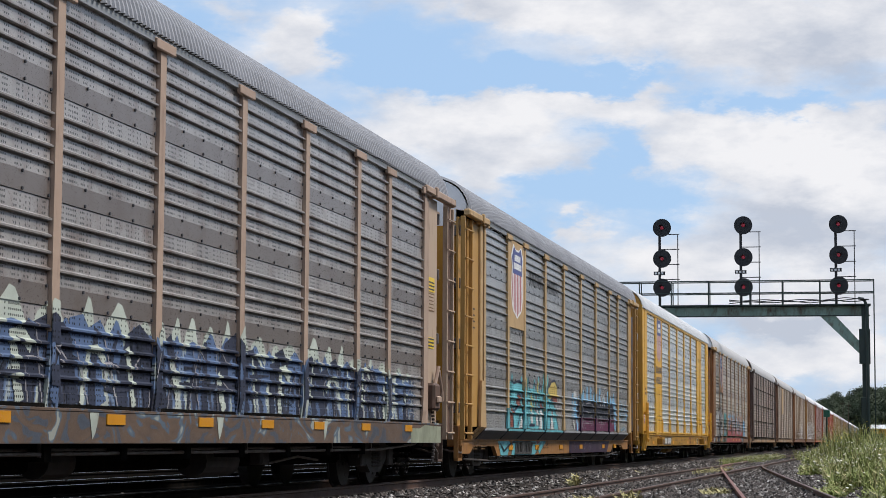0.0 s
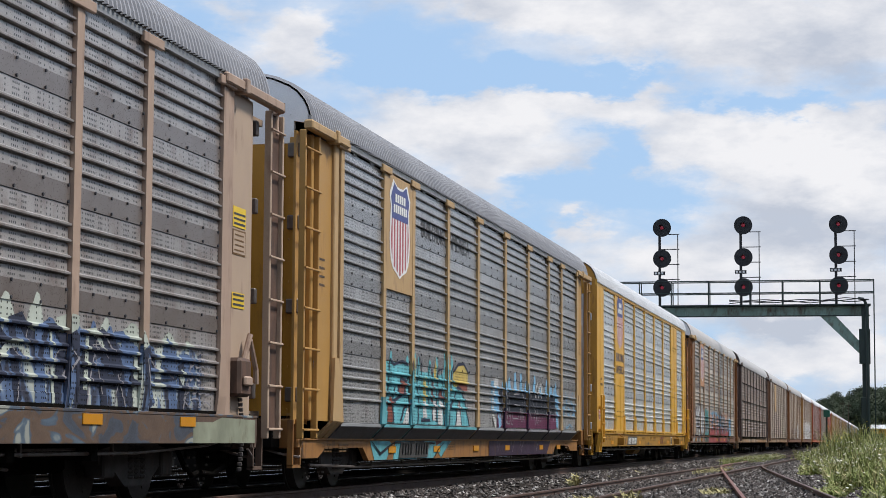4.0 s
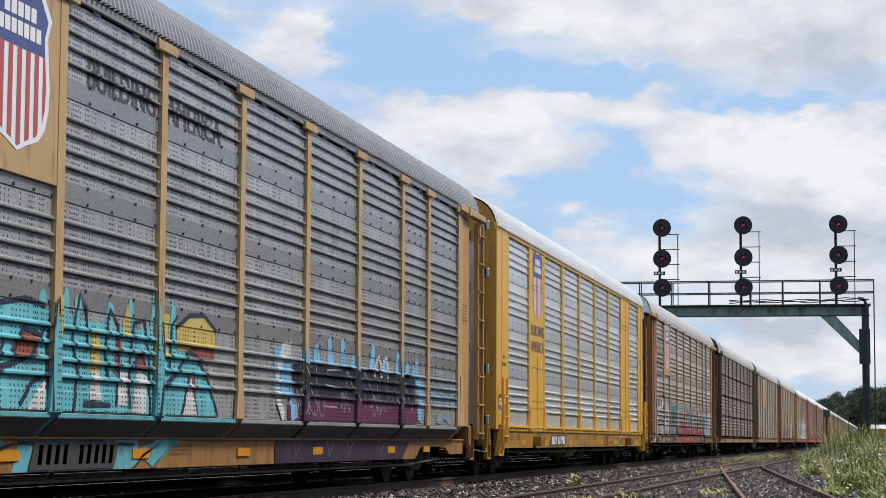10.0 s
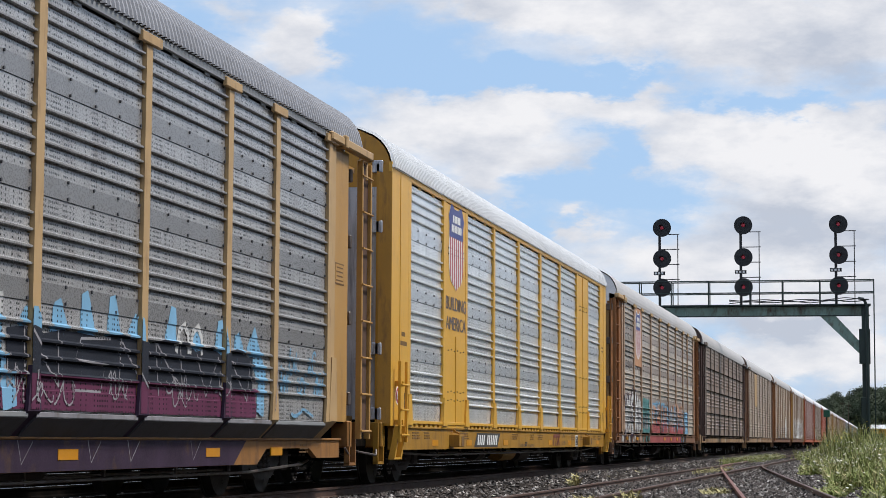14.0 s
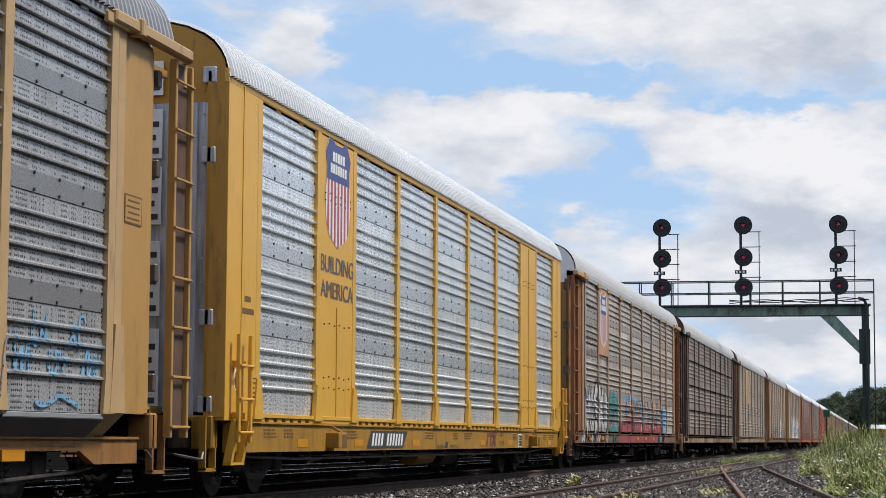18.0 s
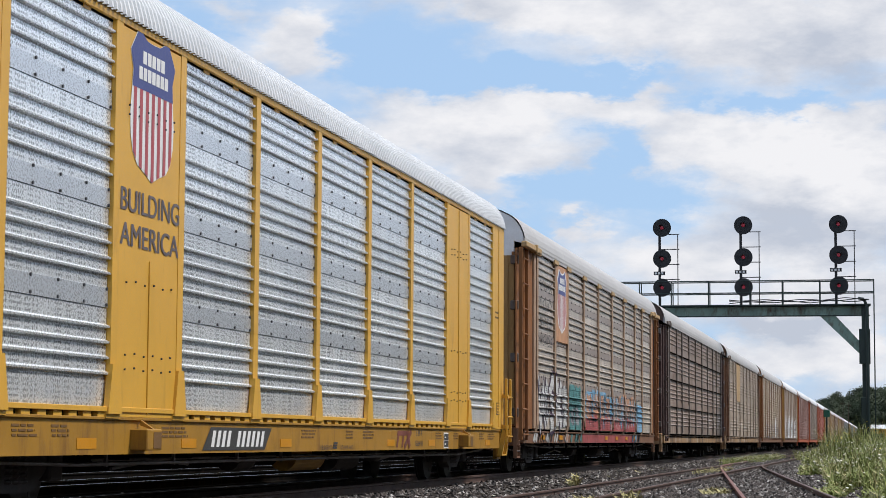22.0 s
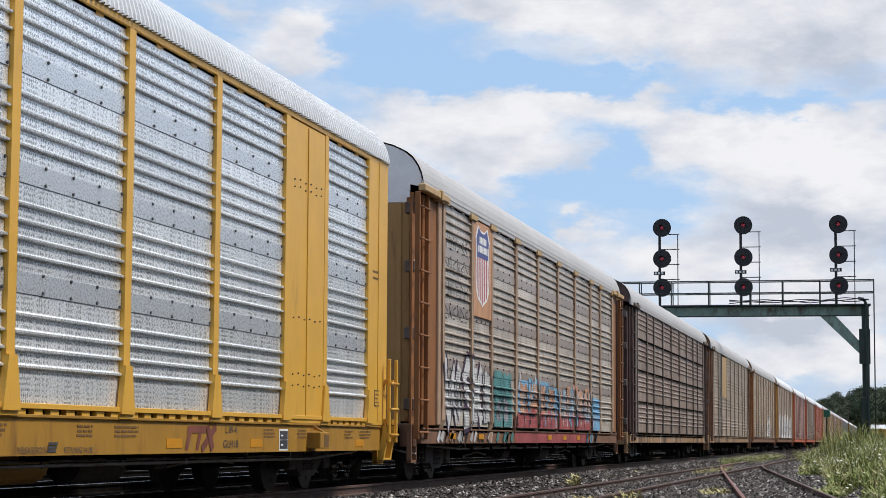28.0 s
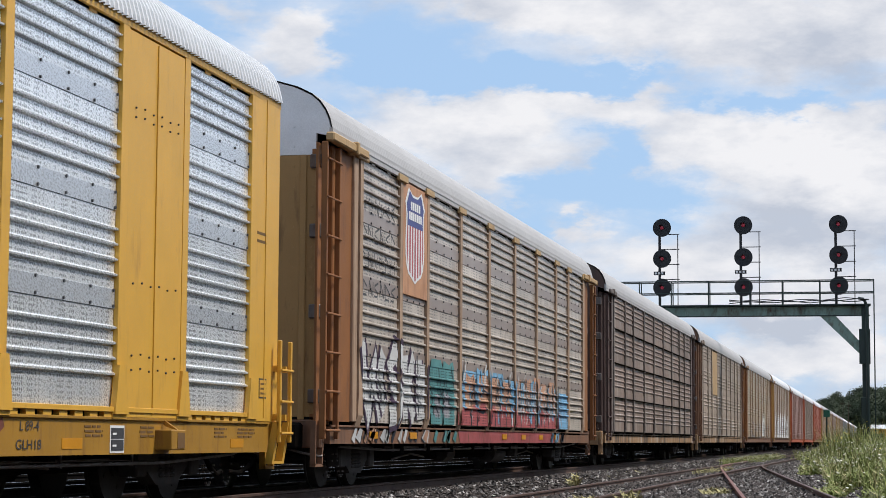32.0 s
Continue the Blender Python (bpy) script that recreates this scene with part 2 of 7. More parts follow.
RUST = (0.10, 0.045, 0.022)
GRIME = (0.05, 0.042, 0.035)
M = dict(
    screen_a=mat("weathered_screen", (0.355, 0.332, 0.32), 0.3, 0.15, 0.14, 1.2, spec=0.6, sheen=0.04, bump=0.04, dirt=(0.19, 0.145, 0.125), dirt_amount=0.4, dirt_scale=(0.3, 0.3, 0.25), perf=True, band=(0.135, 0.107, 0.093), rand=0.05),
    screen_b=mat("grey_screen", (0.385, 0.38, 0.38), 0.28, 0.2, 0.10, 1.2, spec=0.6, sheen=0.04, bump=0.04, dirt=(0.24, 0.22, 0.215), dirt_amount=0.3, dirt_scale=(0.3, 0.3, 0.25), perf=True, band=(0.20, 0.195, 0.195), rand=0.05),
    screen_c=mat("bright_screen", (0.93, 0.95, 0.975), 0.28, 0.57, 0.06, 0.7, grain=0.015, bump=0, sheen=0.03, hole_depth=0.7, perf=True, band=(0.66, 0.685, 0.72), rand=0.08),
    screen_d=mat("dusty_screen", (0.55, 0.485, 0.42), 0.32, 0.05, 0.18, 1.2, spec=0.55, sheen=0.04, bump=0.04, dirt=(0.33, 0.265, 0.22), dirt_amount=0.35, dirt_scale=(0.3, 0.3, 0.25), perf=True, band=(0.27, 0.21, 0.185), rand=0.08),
    screen_e=mat("dark_screen", (0.225, 0.162, 0.13), 0.45, 0.0, 0.3, 0.8, spec=0.3, dirt=(0.40, 0.345, 0.30), dirt_amount=0.4, dirt_scale=(0.5, 0.5, 0.04), rand=0.14),
    post_a=mat("faded_tan_paint", (0.40, 0.285, 0.215), 0.6, 0, 0.08, 2, dirt=(0.22, 0.14, 0.105), dirt_amount=0.2),
    post_e=mat("brown_grey_paint", (0.17, 0.138, 0.12), 0.6, 0, 0.12, 2, dirt=(0.1, 0.08, 0.07), dirt_amount=0.4),
    post_d=mat("dusty_tan_paint", (0.40, 0.27, 0.18), 0.6, 0, 0.08, 2, dirt=(0.17, 0.09, 0.055), dirt_amount=0.3),
    gold_tan=mat("golden_tan_paint", (0.44, 0.245, 0.07), 0.5, 0, 0.06, 1.5, dirt=(0.26, 0.13, 0.045), dirt_amount=0.12, dirt_scale=(0.3, 0.3, 0.12)),
    end_brown=mat("orange_brown_paint", (0.26, 0.105, 0.034), 0.6, 0, 0.1, 1.5, dirt=(0.12, 0.055, 0.033), dirt_amount=0.25, dirt_scale=(0.3, 0.3, 0.12)),
    post_b=mat("tan_paint", (0.47, 0.31, 0.15), 0.55, 0, 0.07, 2, dirt=(0.23, 0.13, 0.065), dirt_amount=0.2),
    yellow=mat("yellow_paint", (0.68, 0.375, 0.05), 0.4, 0, 0.05, 2, dirt=(0.50, 0.26, 0.04), dirt_amount=0.15, spec=0.5),
    gold=mat("gold_paint", (0.46, 0.225, 0.028), 0.45, 0, 0.08, 2, dirt=(0.2, 0.1, 0.03), dirt_amount=0.2),
    sill_a=mat("grimy_brown_sill", (0.115, 0.072, 0.05), 0.7, 0, 0.2, 2, dirt=GRIME, dirt_amount=0.4),
    sill_b=mat("orange_brown_sill", (0.29, 0.135, 0.038), 0.6, 0, 0.15, 2, dirt=(0.10, 0.05, 0.03), dirt_amount=0.35),
    # dirt streaks over a yellow darkened for the weaker light near the ground
    sill_c=mat("dusty_shaded_yellow_sill", (0.355, 0.182, 0.021), 0.55, 0, 0.1, 2, dirt=(0.19, 0.09, 0.02), dirt_amount=0.3),
    brown=mat("brown_paint", (0.20, 0.10, 0.055), 0.6, 0, 0.12, 2, dirt=(0.09, 0.05, 0.035), dirt_amount=0.4),
    dark_brown=mat("dark_brown_paint", (0.085, 0.05, 0.042), 0.6, 0, 0.15, 2, dirt=GRIME, dirt_amount=0.3),
    roof_grey=mat("galvanised_roof", (0.34, 0.34, 0.36), 0.55, 0.1, 0.10, 0.8, dirt=(0.30, 0.30, 0.31), dirt_amount=0.2),
    roof_light=mat("smooth_light_roof", (0.44, 0.43, 0.425), 0.55, 0.1, 0.06, 0.8, dirt=(0.37, 0.36, 0.35), dirt_amount=0.2),
    roof_white=mat("pale_roof", (0.72, 0.73, 0.74), 0.5, 0.1, 0.06, 0.8),
    fascia_grey=mat("grey_fascia", (0.30, 0.305, 0.31), 0.5, 0.2, 0.08, 2),
    skirt=mat("dark_grey_skirt", (0.085, 0.085, 0.09), 0.5, 0.1, 0.12, 2, dirt=(0.05, 0.045, 0.04), dirt_amount=0.3),
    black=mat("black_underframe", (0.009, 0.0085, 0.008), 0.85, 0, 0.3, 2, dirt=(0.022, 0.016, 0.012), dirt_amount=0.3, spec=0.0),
    steel=mat("worn_steel", (0.16, 0.14, 0.13), 0.5, 0.5, 0.2, 4, dirt=RUST, dirt_amount=0.3),
    silver=mat("silver_door", (0.56, 0.58, 0.63), 0.42, 0.3, 0.22, 1.2, dirt=(0.24, 0.25, 0.29), dirt_amount=0.45, dirt_scale=(1.4, 1.4, 0.12)),
    pale_door=mat("pale_grey_door", (0.84, 0.84, 0.85), 0.5, 0.0, 0.06, 2),
    bogie=mat("grimy_cast_steel", (0.05, 0.043, 0.039), 0.7, 0.1, 0.3, 4, dirt=(0.07, 0.05, 0.04), dirt_amount=0.3, spec=0.3),
    stencil=mat("stencil_and_shade_brown", (0.16, 0.085, 0.03), 0.6, 0, 0.1, 3),
    mix_a=mat("blue_navy_and_mint_spray", (0.1, 0.1, 0.1), 0.5, 0, 0.1, 2, perf=0.97, mottle=(
        ((0.40, (0.04, 0.042, 0.062)), (0.46, (0.055, 0.065, 0.105)), (0.485, (0.10, 0.15, 0.26)), (0.545, (0.15, 0.21, 0.33)), (0.575, (0.38, 0.42, 0.40)), (0.66, (0.48, 0.51, 0.45))), (3.0, 1.0), 1.4)),
    mix_sill=mat("brown_and_blue_spray", (0.1, 0.1, 0.1), 0.55, 0, 0.1, 2, mottle=(
        ((0.33, (0.055, 0.06, 0.075)), (0.40, (0.065, 0.08, 0.105)), (0.425, (0.10, 0.066, 0.047)), (0.56, (0.13, 0.085, 0.058)), (0.585, (0.075, 0.10, 0.135)), (0.625, (0.10, 0.14, 0.18)), (0.66, (0.30, 0.31, 0.27))), (1.3, 2.4), 1.8)),
    wheel=mat("dark_wheel", (0.04, 0.034, 0.031), 0.6, 0.2, 0.2, 4),
    orange=mat("reflector_orange", (0.56, 0.24, 0.013), 0.4, 0, 0.06, 3),
    # grime of the hand brake; also the shade colour of the ladder plate
    hand_brake=mat("grimy_rust_and_shade", (0.11, 0.062, 0.043), 0.7, 0, 0.25, 3, dirt=(0.04, 0.03, 0.025), dirt_amount=0.4),
    warn=mat("label_yellow", (0.75, 0.52, 0.04), 0.5, 0, 0.04, 3),
    white=mat("white_paint", (0.78, 0.78, 0.77), 0.55, 0, 0.04, 3),
    ink=mat("dark_lettering", (0.05, 0.05, 0.055), 0.6, 0, 0.1, 3),
    ink_soft=mat("faded_lettering", (0.085, 0.085, 0.09), 0.6, 0, 0.2, 6),
    plate=mat("dark_number_panel", (0.05, 0.048, 0.045), 0.6, 0, 0.1, 3),
    blue=mat("shield_blue", (0.075, 0.09, 0.25), 0.5, 0, 0.06, 3),
    red=mat("shield_red", (0.42, 0.09, 0.10), 0.5, 0, 0.06, 3),
    rust_red=mat("rust_red_paint", (0.46, 0.115, 0.05), 0.6, 0, 0.12, 2, dirt=(0.2, 0.06, 0.035), dirt_amount=0.2),
    red_screen=mat("red_brown_screen", (0.36, 0.20, 0.155), 0.35, 0.0, 0.15, 1.2, spec=0.4, dirt=(0.25, 0.14, 0.11), dirt_amount=0.3, rand=0.08),
    orange_screen=mat("orange_red_screen", (0.44, 0.14, 0.075), 0.35, 0.0, 0.15, 1.2, spec=0.4, dirt=(0.3, 0.11, 0.07), dirt_amount=0.3, rand=0.08),
    grey_tan_screen=mat("grey_tan_screen", (0.345, 0.27, 0.21), 0.45, 0.0, 0.2, 1.0, spec=0.3, dirt=(0.44, 0.39, 0.34), dirt_amount=0.2, dirt_scale=(0.6, 0.6, 0.05), rand=0.1),
    post_f=mat("dusty_grey_tan_paint", (0.31, 0.25, 0.20), 0.6, 0, 0.12, 2, dirt=(0.16, 0.12, 0.1), dirt_amount=0.3),
    sill_e=mat("streaked_rusty_sill", (0.1, 0.1, 0.1), 0.6, 0, 0.1, 2, mottle=(((0.36, (0.07, 0.055, 0.045)), (0.43, (0.16, 0.09, 0.045)), (0.5, (0.30, 0.165, 0.075)), (0.6, (0.34, 0.22, 0.12)), (0.66, (0.42, 0.38, 0.33))), (2.4, 0.5), 0.8)),
    panel_a=mat("pale_tan_end_paint", (0.44, 0.325, 0.235), 0.55, 0, 0.07, 1.2, dirt=(0.24, 0.15, 0.11), dirt_amount=0.12, dirt_scale=(0.3, 0.3, 0.12)),
    gold_low=mat("tan_gold_door", (0.40, 0.235, 0.09), 0.55, 0, 0.08, 1.5, dirt=(0.2, 0.11, 0.05), dirt_amount=0.2),
    faded_blue=mat("faded_blue_lettering", (0.13, 0.11, 0.12), 0.6, 0, 0.2, 5),
    panel_d=mat("peach_panel_paint", (0.52, 0.275, 0.15), 0.55, 0, 0.1, 1.5, dirt=(0.36, 0.17, 0.09), dirt_amount=0.3),
    tan_screen=mat("tan_screen", (0.40, 0.30, 0.20), 0.33, 0.05, 0.2, 1.2, spec=0.45, dirt=(0.28, 0.2, 0.13), dirt_amount=0.3),
    pale_screen=mat("pale_screen", (0.46, 0.42, 0.38), 0.32, 0.1, 0.15, 1.2, spec=0.6, dirt=(0.28, 0.23, 0.2), dirt_amount=0.3),
    rail=mat("rusty_rail", (0.10, 0.062, 0.05), 0.6, 0.1, 0.25, 5, dirt=RUST, dirt_amount=0.3),
    rail_red=mat("red_rust_rail", (0.19, 0.085, 0.066), 0.6, 0.1, 0.2, 5),
    railhead=mat("polished_railhead", (0.55, 0.55, 0.56), 0.25, 0.9, 0.1, 5),
    tie=mat("old_timber", (0.045, 0.036, 0.03), 0.9, 0, 0.25, 6, rand=0.3, spec=0.0),
    ground=mat("ballast_bed", (0.04, 0.035, 0.032), 0.95, 0, 0.3, 0.7, grain=0.4, grain_scale=14.0, bump=0.9, spec=0.0),
    green=mat("faded_green_paint", (0.21, 0.305, 0.265), 0.55, 0, 0.2, 1.2, dirt=(0.10, 0.062, 0.045), dirt_amount=0.42, dirt_scale=(0.5, 0.5, 0.2)),
    dark_green=mat("dark_green_paint", (0.02, 0.035, 0.032), 0.5, 0, 0.15, 2),
    signal_black=mat("signal_black", (0.014, 0.014, 0.017), 0.5, 0, 0.1, 3),
    lens=mat("red_signal_lens", (0.5, 0.02, 0.05), 0.2, 0, 0, 3, grain=0, bump=0, emit=0.16),
    stone=mat("crushed_stone", (0.066, 0.055, 0.05), 0.85, 0, 0.2, 3, island=0.85, bump=0.3),
    pale_stone=mat("pale_crushed_stone", (0.27, 0.25, 0.235), 0.7, 0, 0.2, 3, island=0.75),
    grass=mat("weed_green", (0.215, 0.25, 0.075), 0.6, 0, 0.25, 1.5, island=0.5, bump=0, spec=0.2),
    dry_grass=mat("dry_weed", (0.42, 0.38, 0.18), 0.7, 0, 0.25, 1.5, island=0.4, bump=0, spec=0.2),
    petal=mat("white_petals", (0.66, 0.65, 0.54), 0.6, 0, 0.05, 3, bump=0),
    petal_yellow=mat("yellow_petals", (0.70, 0.52, 0.04), 0.6, 0, 0.05, 3, bump=0),
    leaf=mat("dark_foliage", (0.055, 0.07, 0.042), 0.65, 0, 0.3, 0.15, island=0.4, bump=0, spec=0.1),
    # ballast taken nearly to black: the shade round the train is in its colour
    shade_bed=mat("shade_dark_ballast", (0.0085, 0.008, 0.0075), 0.9, 0, 0.4, 0.7, grain=0.4, grain_scale=14.0, bump=0.6, spec=0.0),
    building=mat("pale_cladding", (0.62, 0.63, 0.64), 0.6, 0, 0.05, 2),
    cabinet=mat("grey_cabinet", (0.35, 0.36, 0.36), 0.6, 0, 0.05, 2),
    box_green=mat("box_green", (0.03, 0.14, 0.09), 0.5, 0, 0.1, 3),
    bark=mat("bark", (0.07, 0.05, 0.035), 0.9, 0, 0.2, 4),
)

# spray paints: name, colour; each as seen over the holed screens and over plain steel
for key_, name_, colour_ in (
        ("g_turq", "turquoise_spray", (0.14, 0.42, 0.47)),
        ("g_dark", "black_spray", (0.025, 0.028, 0.038)),
        ("g_yel", "mustard_spray", (0.50, 0.38, 0.12)),
        ("g_red", "brick_spray", (0.24, 0.085, 0.065)),
        ("g_purp", "dark_purple_spray", (0.055, 0.035, 0.06)),
        ("g_mag", "magenta_spray", (0.125, 0.035, 0.075)),
        ("g_lblue", "light_blue_spray", (0.20, 0.40, 0.58)),
        ("g_white", "white_spray", (0.55, 0.55, 0.54)),
        ("g_navy", "navy_spray", (0.04, 0.046, 0.072)),
        ("g_slate", "steel_blue_spray", (0.105, 0.155, 0.27)),
        ("g_mint", "pale_mint_spray", (0.46, 0.50, 0.44)),
        ("g_peach", "peach_spray", (0.52, 0.30, 0.20)),
        ("g_pink", "rose_spray", (0.38, 0.10, 0.10)),
        ("g_teal", "teal_spray", (0.10, 0.25, 0.25)),
        ("g_haze", "thin_pale_spray", (0.30, 0.29, 0.31)),
        ("g_moss", "worn_pale_green_spray", (0.32, 0.34, 0.25)),
):
    holed = key_ not in ("g_dark", "g_purp")
    M[key_] = mat(name_, colour_, 0.6, 0, 0.15, 2, perf=0.985 if holed else False, spec=0.15)
    M[key_ + "_flat"] = mat(name_ + "_plain", tuple(c * 0.8 for c in colour_), 0.6, 0, 0.25, 2, spec=0.15, dirt=(0.10, 0.06, 0.035), dirt_amount=0.2, dirt_scale=(0.5, 0.5, 0.3))


# ---------------------------------------------------------------- building blocks
def part(name, bm, material, parent, label=""):
    """One mesh part under a thing or a part. bm: a bmesh, or a mesh to be shared."""
    if isinstance(bm, bmesh.types.BMesh):
        bmesh.ops.recalc_face_normals(bm, faces=bm.faces)
        me = bpy.data.meshes.new(name)
        bm.to_mesh(me)
        bm.free()
        me.materials.append(material)
        ob = new(name, me)
    else:
        ob = new(name, bm)
        if not bm.materials:
            bm.materials.append(None)
        ob.material_slots[0].link = "OBJECT"
        ob.material_slots[0].material = material
    if parent is not None:
        ob.parent = parent
    return tagged(ob, label)


def thing(name, label, category, group="", kind=""):
    return tagged(new(name), label, category, group, kind)


def bx(bm, x0, x1, y0, y1, z0, z1, bev=0.0):
    """A box between these bounds, its edges eased by bev."""
    r = bmesh.ops.create_cube(bm, size=1.0)
    for v in r["verts"]:
        v.co = Vector((x0 + (v.co.x + 0.5) * (x1 - x0), y0 + (v.co.y + 0.5) * (y1 - y0), z0 + (v.co.z + 0.5) * (z1 - z0)))
    if bev:
        es = list({e for v in r["verts"] for e in v.link_edges})
        bmesh.ops.bevel(bm, geom=es, offset=bev, segments=1, affect="EDGES")
    return bm


def box(x0, x1, y0, y1, z0, z1, bev=0.0):
    return bx(bmesh.new(), x0, x1, y0, y1, z0, z1, bev)


def tube(bm, a, b, r, seg=8, r2=None):
    a, b = Vector(a), Vector(b)
    d = b - a
    m = Matrix.Translation((a + b) / 2) @ d.to_track_quat("Z", "Y").to_matrix().to_4x4()
    bmesh.ops.create_cone(bm, cap_ends=True, segments=seg, radius1=r, radius2=r if r2 is None else r2, depth=d.length, matrix=m)
    return bm


def prism(bm, outline, axis, a, b):
    """A closed outline of pairs, drawn out along an axis from a to b."""
    def at(p, t):
        return {"x": (t, p[0], p[1]), "y": (p[0], t, p[1]), "z": (p[0], p[1], t)}[axis]
    lo, hi = [bm.verts.new(at(p, a)) for p in outline], [bm.verts.new(at(p, b)) for p in outline]
    n = len(outline)
    bm.faces.new(lo)
    bm.faces.new(hi[::-1])
    for i in range(n):
        bm.faces.new((lo[i], lo[(i + 1) % n], hi[(i + 1) % n], hi[i]))
    return bm


def sheet(bm, pts):
    return bm.faces.new([bm.verts.new(p) for p in pts])


# ---------------------------------------------------------------- the rail cars
HALF = 1.58                    # half width over the posts
TRACK_X = -7.59 - HALF         # the main track's centre line
SPEED = (2.913e-5, -0.0234894, 2.80020855)


def run(t):
    """How far the train has come at t seconds."""
    return SPEED[0] * t ** 3 + SPEED[1] * t ** 2 + SPEED[2] * t


BASE = HALF - 0.05            # plane of the screens
ROOF = [(-0.012, -0.075), (0.0, 0.0), (0.04, 0.15), (0.1, 0.27), (0.19, 0.385), (0.31, 0.475), (0.53, 0.575), (0.83, 0.655), (1.2, 0.70), (HALF, 0.715)]
EAVE = 5.16


def sheet_profile(h=MOD, deep=True):
    """Outline (out, up) of one ribbed sheet of a screen: a plain lap band, then four undercut ribs."""
    pts = [(0.010, 0.0), (0.010, 0.198), (0.0, 0.203)]
    for k in (0.341, 0.498, 0.655, 0.812):
        if not deep:
            pts += [(0.0, k - 0.032), (0.026, k - 0.006), (0.028, k + 0.010), (0.0, k + 0.04)]
            continue
        pts += [(0.0, k - 0.034), (-0.02, k - 0.029), (-0.02, k - 0.016), (0.036, k - 0.008), (0.038, k + 0.010), (0.0, k + 0.030)]
    pts = [p for p in pts if p[1] < h - 0.004]
    return pts + [(pts[-1][0] if h < 0.13 else 0.0, h)]


MESHES = {}


def screen_mesh(width, h, shift=0.0, deep=True):
    key = ("screen", round(width, 2), round(h, 2), shift, deep)
    if key not in MESHES:
        bm = bmesh.new()
        prof = [(o if z > 0.22 or not shift else 0.0, z + shift) for o, z in sheet_profile(h, deep)]
        prism(bm, prof + [(-0.06, h + shift), (-0.06, shift)], "y", 0.0, width)
        bmesh.ops.recalc_face_normals(bm, faces=bm.faces)
        me = bpy.data.meshes.new("screen_sheet")
        bm.to_mesh(me)
        bm.free()
        MESHES[key] = me
    return MESHES[key]


def roof_mesh(length, ridge=0.035, rise=1.0, pitch=0.125):
    key = ("roof", round(length, 2), ridge, rise)
    if key not in MESHES:
        full = [(HALF - a, b * rise) for a, b in ROOF] + [(-HALF + a, b * rise) for a, b in ROOF[-2::-1]]
        n = int(length / pitch)
        ys = []
        for i in range(n):
            for f, o in ((0.0, 0.0), (0.3, 0.0), (0.5, ridge), (0.8, ridge)):
                ys.append(((i + f) * pitch, o))
        ys.append((length, 0.0))
        k = len(full)
        verts = []
        for y, o in ys:
            for j, (x, z) in enumerate(full):
                a, c = full[max(0, j - 1)], full[min(k - 1, j + 1)]
                nx, nz = (a[1] - c[1]), (c[0] - a[0])
                ln = math.hypot(nx, nz) or 1
                verts.append((x - nx / ln * o, y, z - nz / ln * o if nz < 0 else z + nz / ln * o))
        faces = [(i * k + j, i * k + j + 1, (i + 1) * k + j + 1, (i + 1) * k + j) for i in range(len(ys) - 1) for j in range(k - 1)]
        me = bpy.data.meshes.new("roof_sheet")
        me.from_pydata(verts, [], faces)
        bm = bmesh.new()
        bm.from_mesh(me)
        bmesh.ops.recalc_face_normals(bm, faces=bm.faces)
        bm.to_mesh(me)
        bm.free()
        MESHES[key] = me
    return MESHES[key]


def wheelset_mesh():
    if "wheels" not in MESHES:
        bm = bmesh.new()
        for sx in (-1, 1):
            x = 0.745 * sx
            tube(bm, (x - 0.065, 0, 0), (x + 0.065, 0, 0), 0.445, 28)
            tube(bm, (x - sx * 0.075 - 0.015, 0, 0), (x - sx * 0.075 + 0.015, 0, 0), 0.475, 28)
            tube(bm, (x + sx * 0.05, 0, 0), (x + sx * 0.1, 0, 0), 0.14, 14)
            for k in range(4):
                a = k * math.pi / 2 + 0.4
                tube(bm, (x + sx * 0.06, 0.29 * math.cos(a), 0.29 * math.sin(a)), (x + sx * 0.072, 0.29 * math.cos(a), 0.29 * math.sin(a)), 0.035, 6)
        tube(bm, (-1.05, 0, 0), (1.05, 0, 0), 0.085, 10)
        me = bpy.data.meshes.new("wheelset")
        bm.to_mesh(me)
        bm.free()
        MESHES["wheels"] = me
    return MESHES["wheels"]


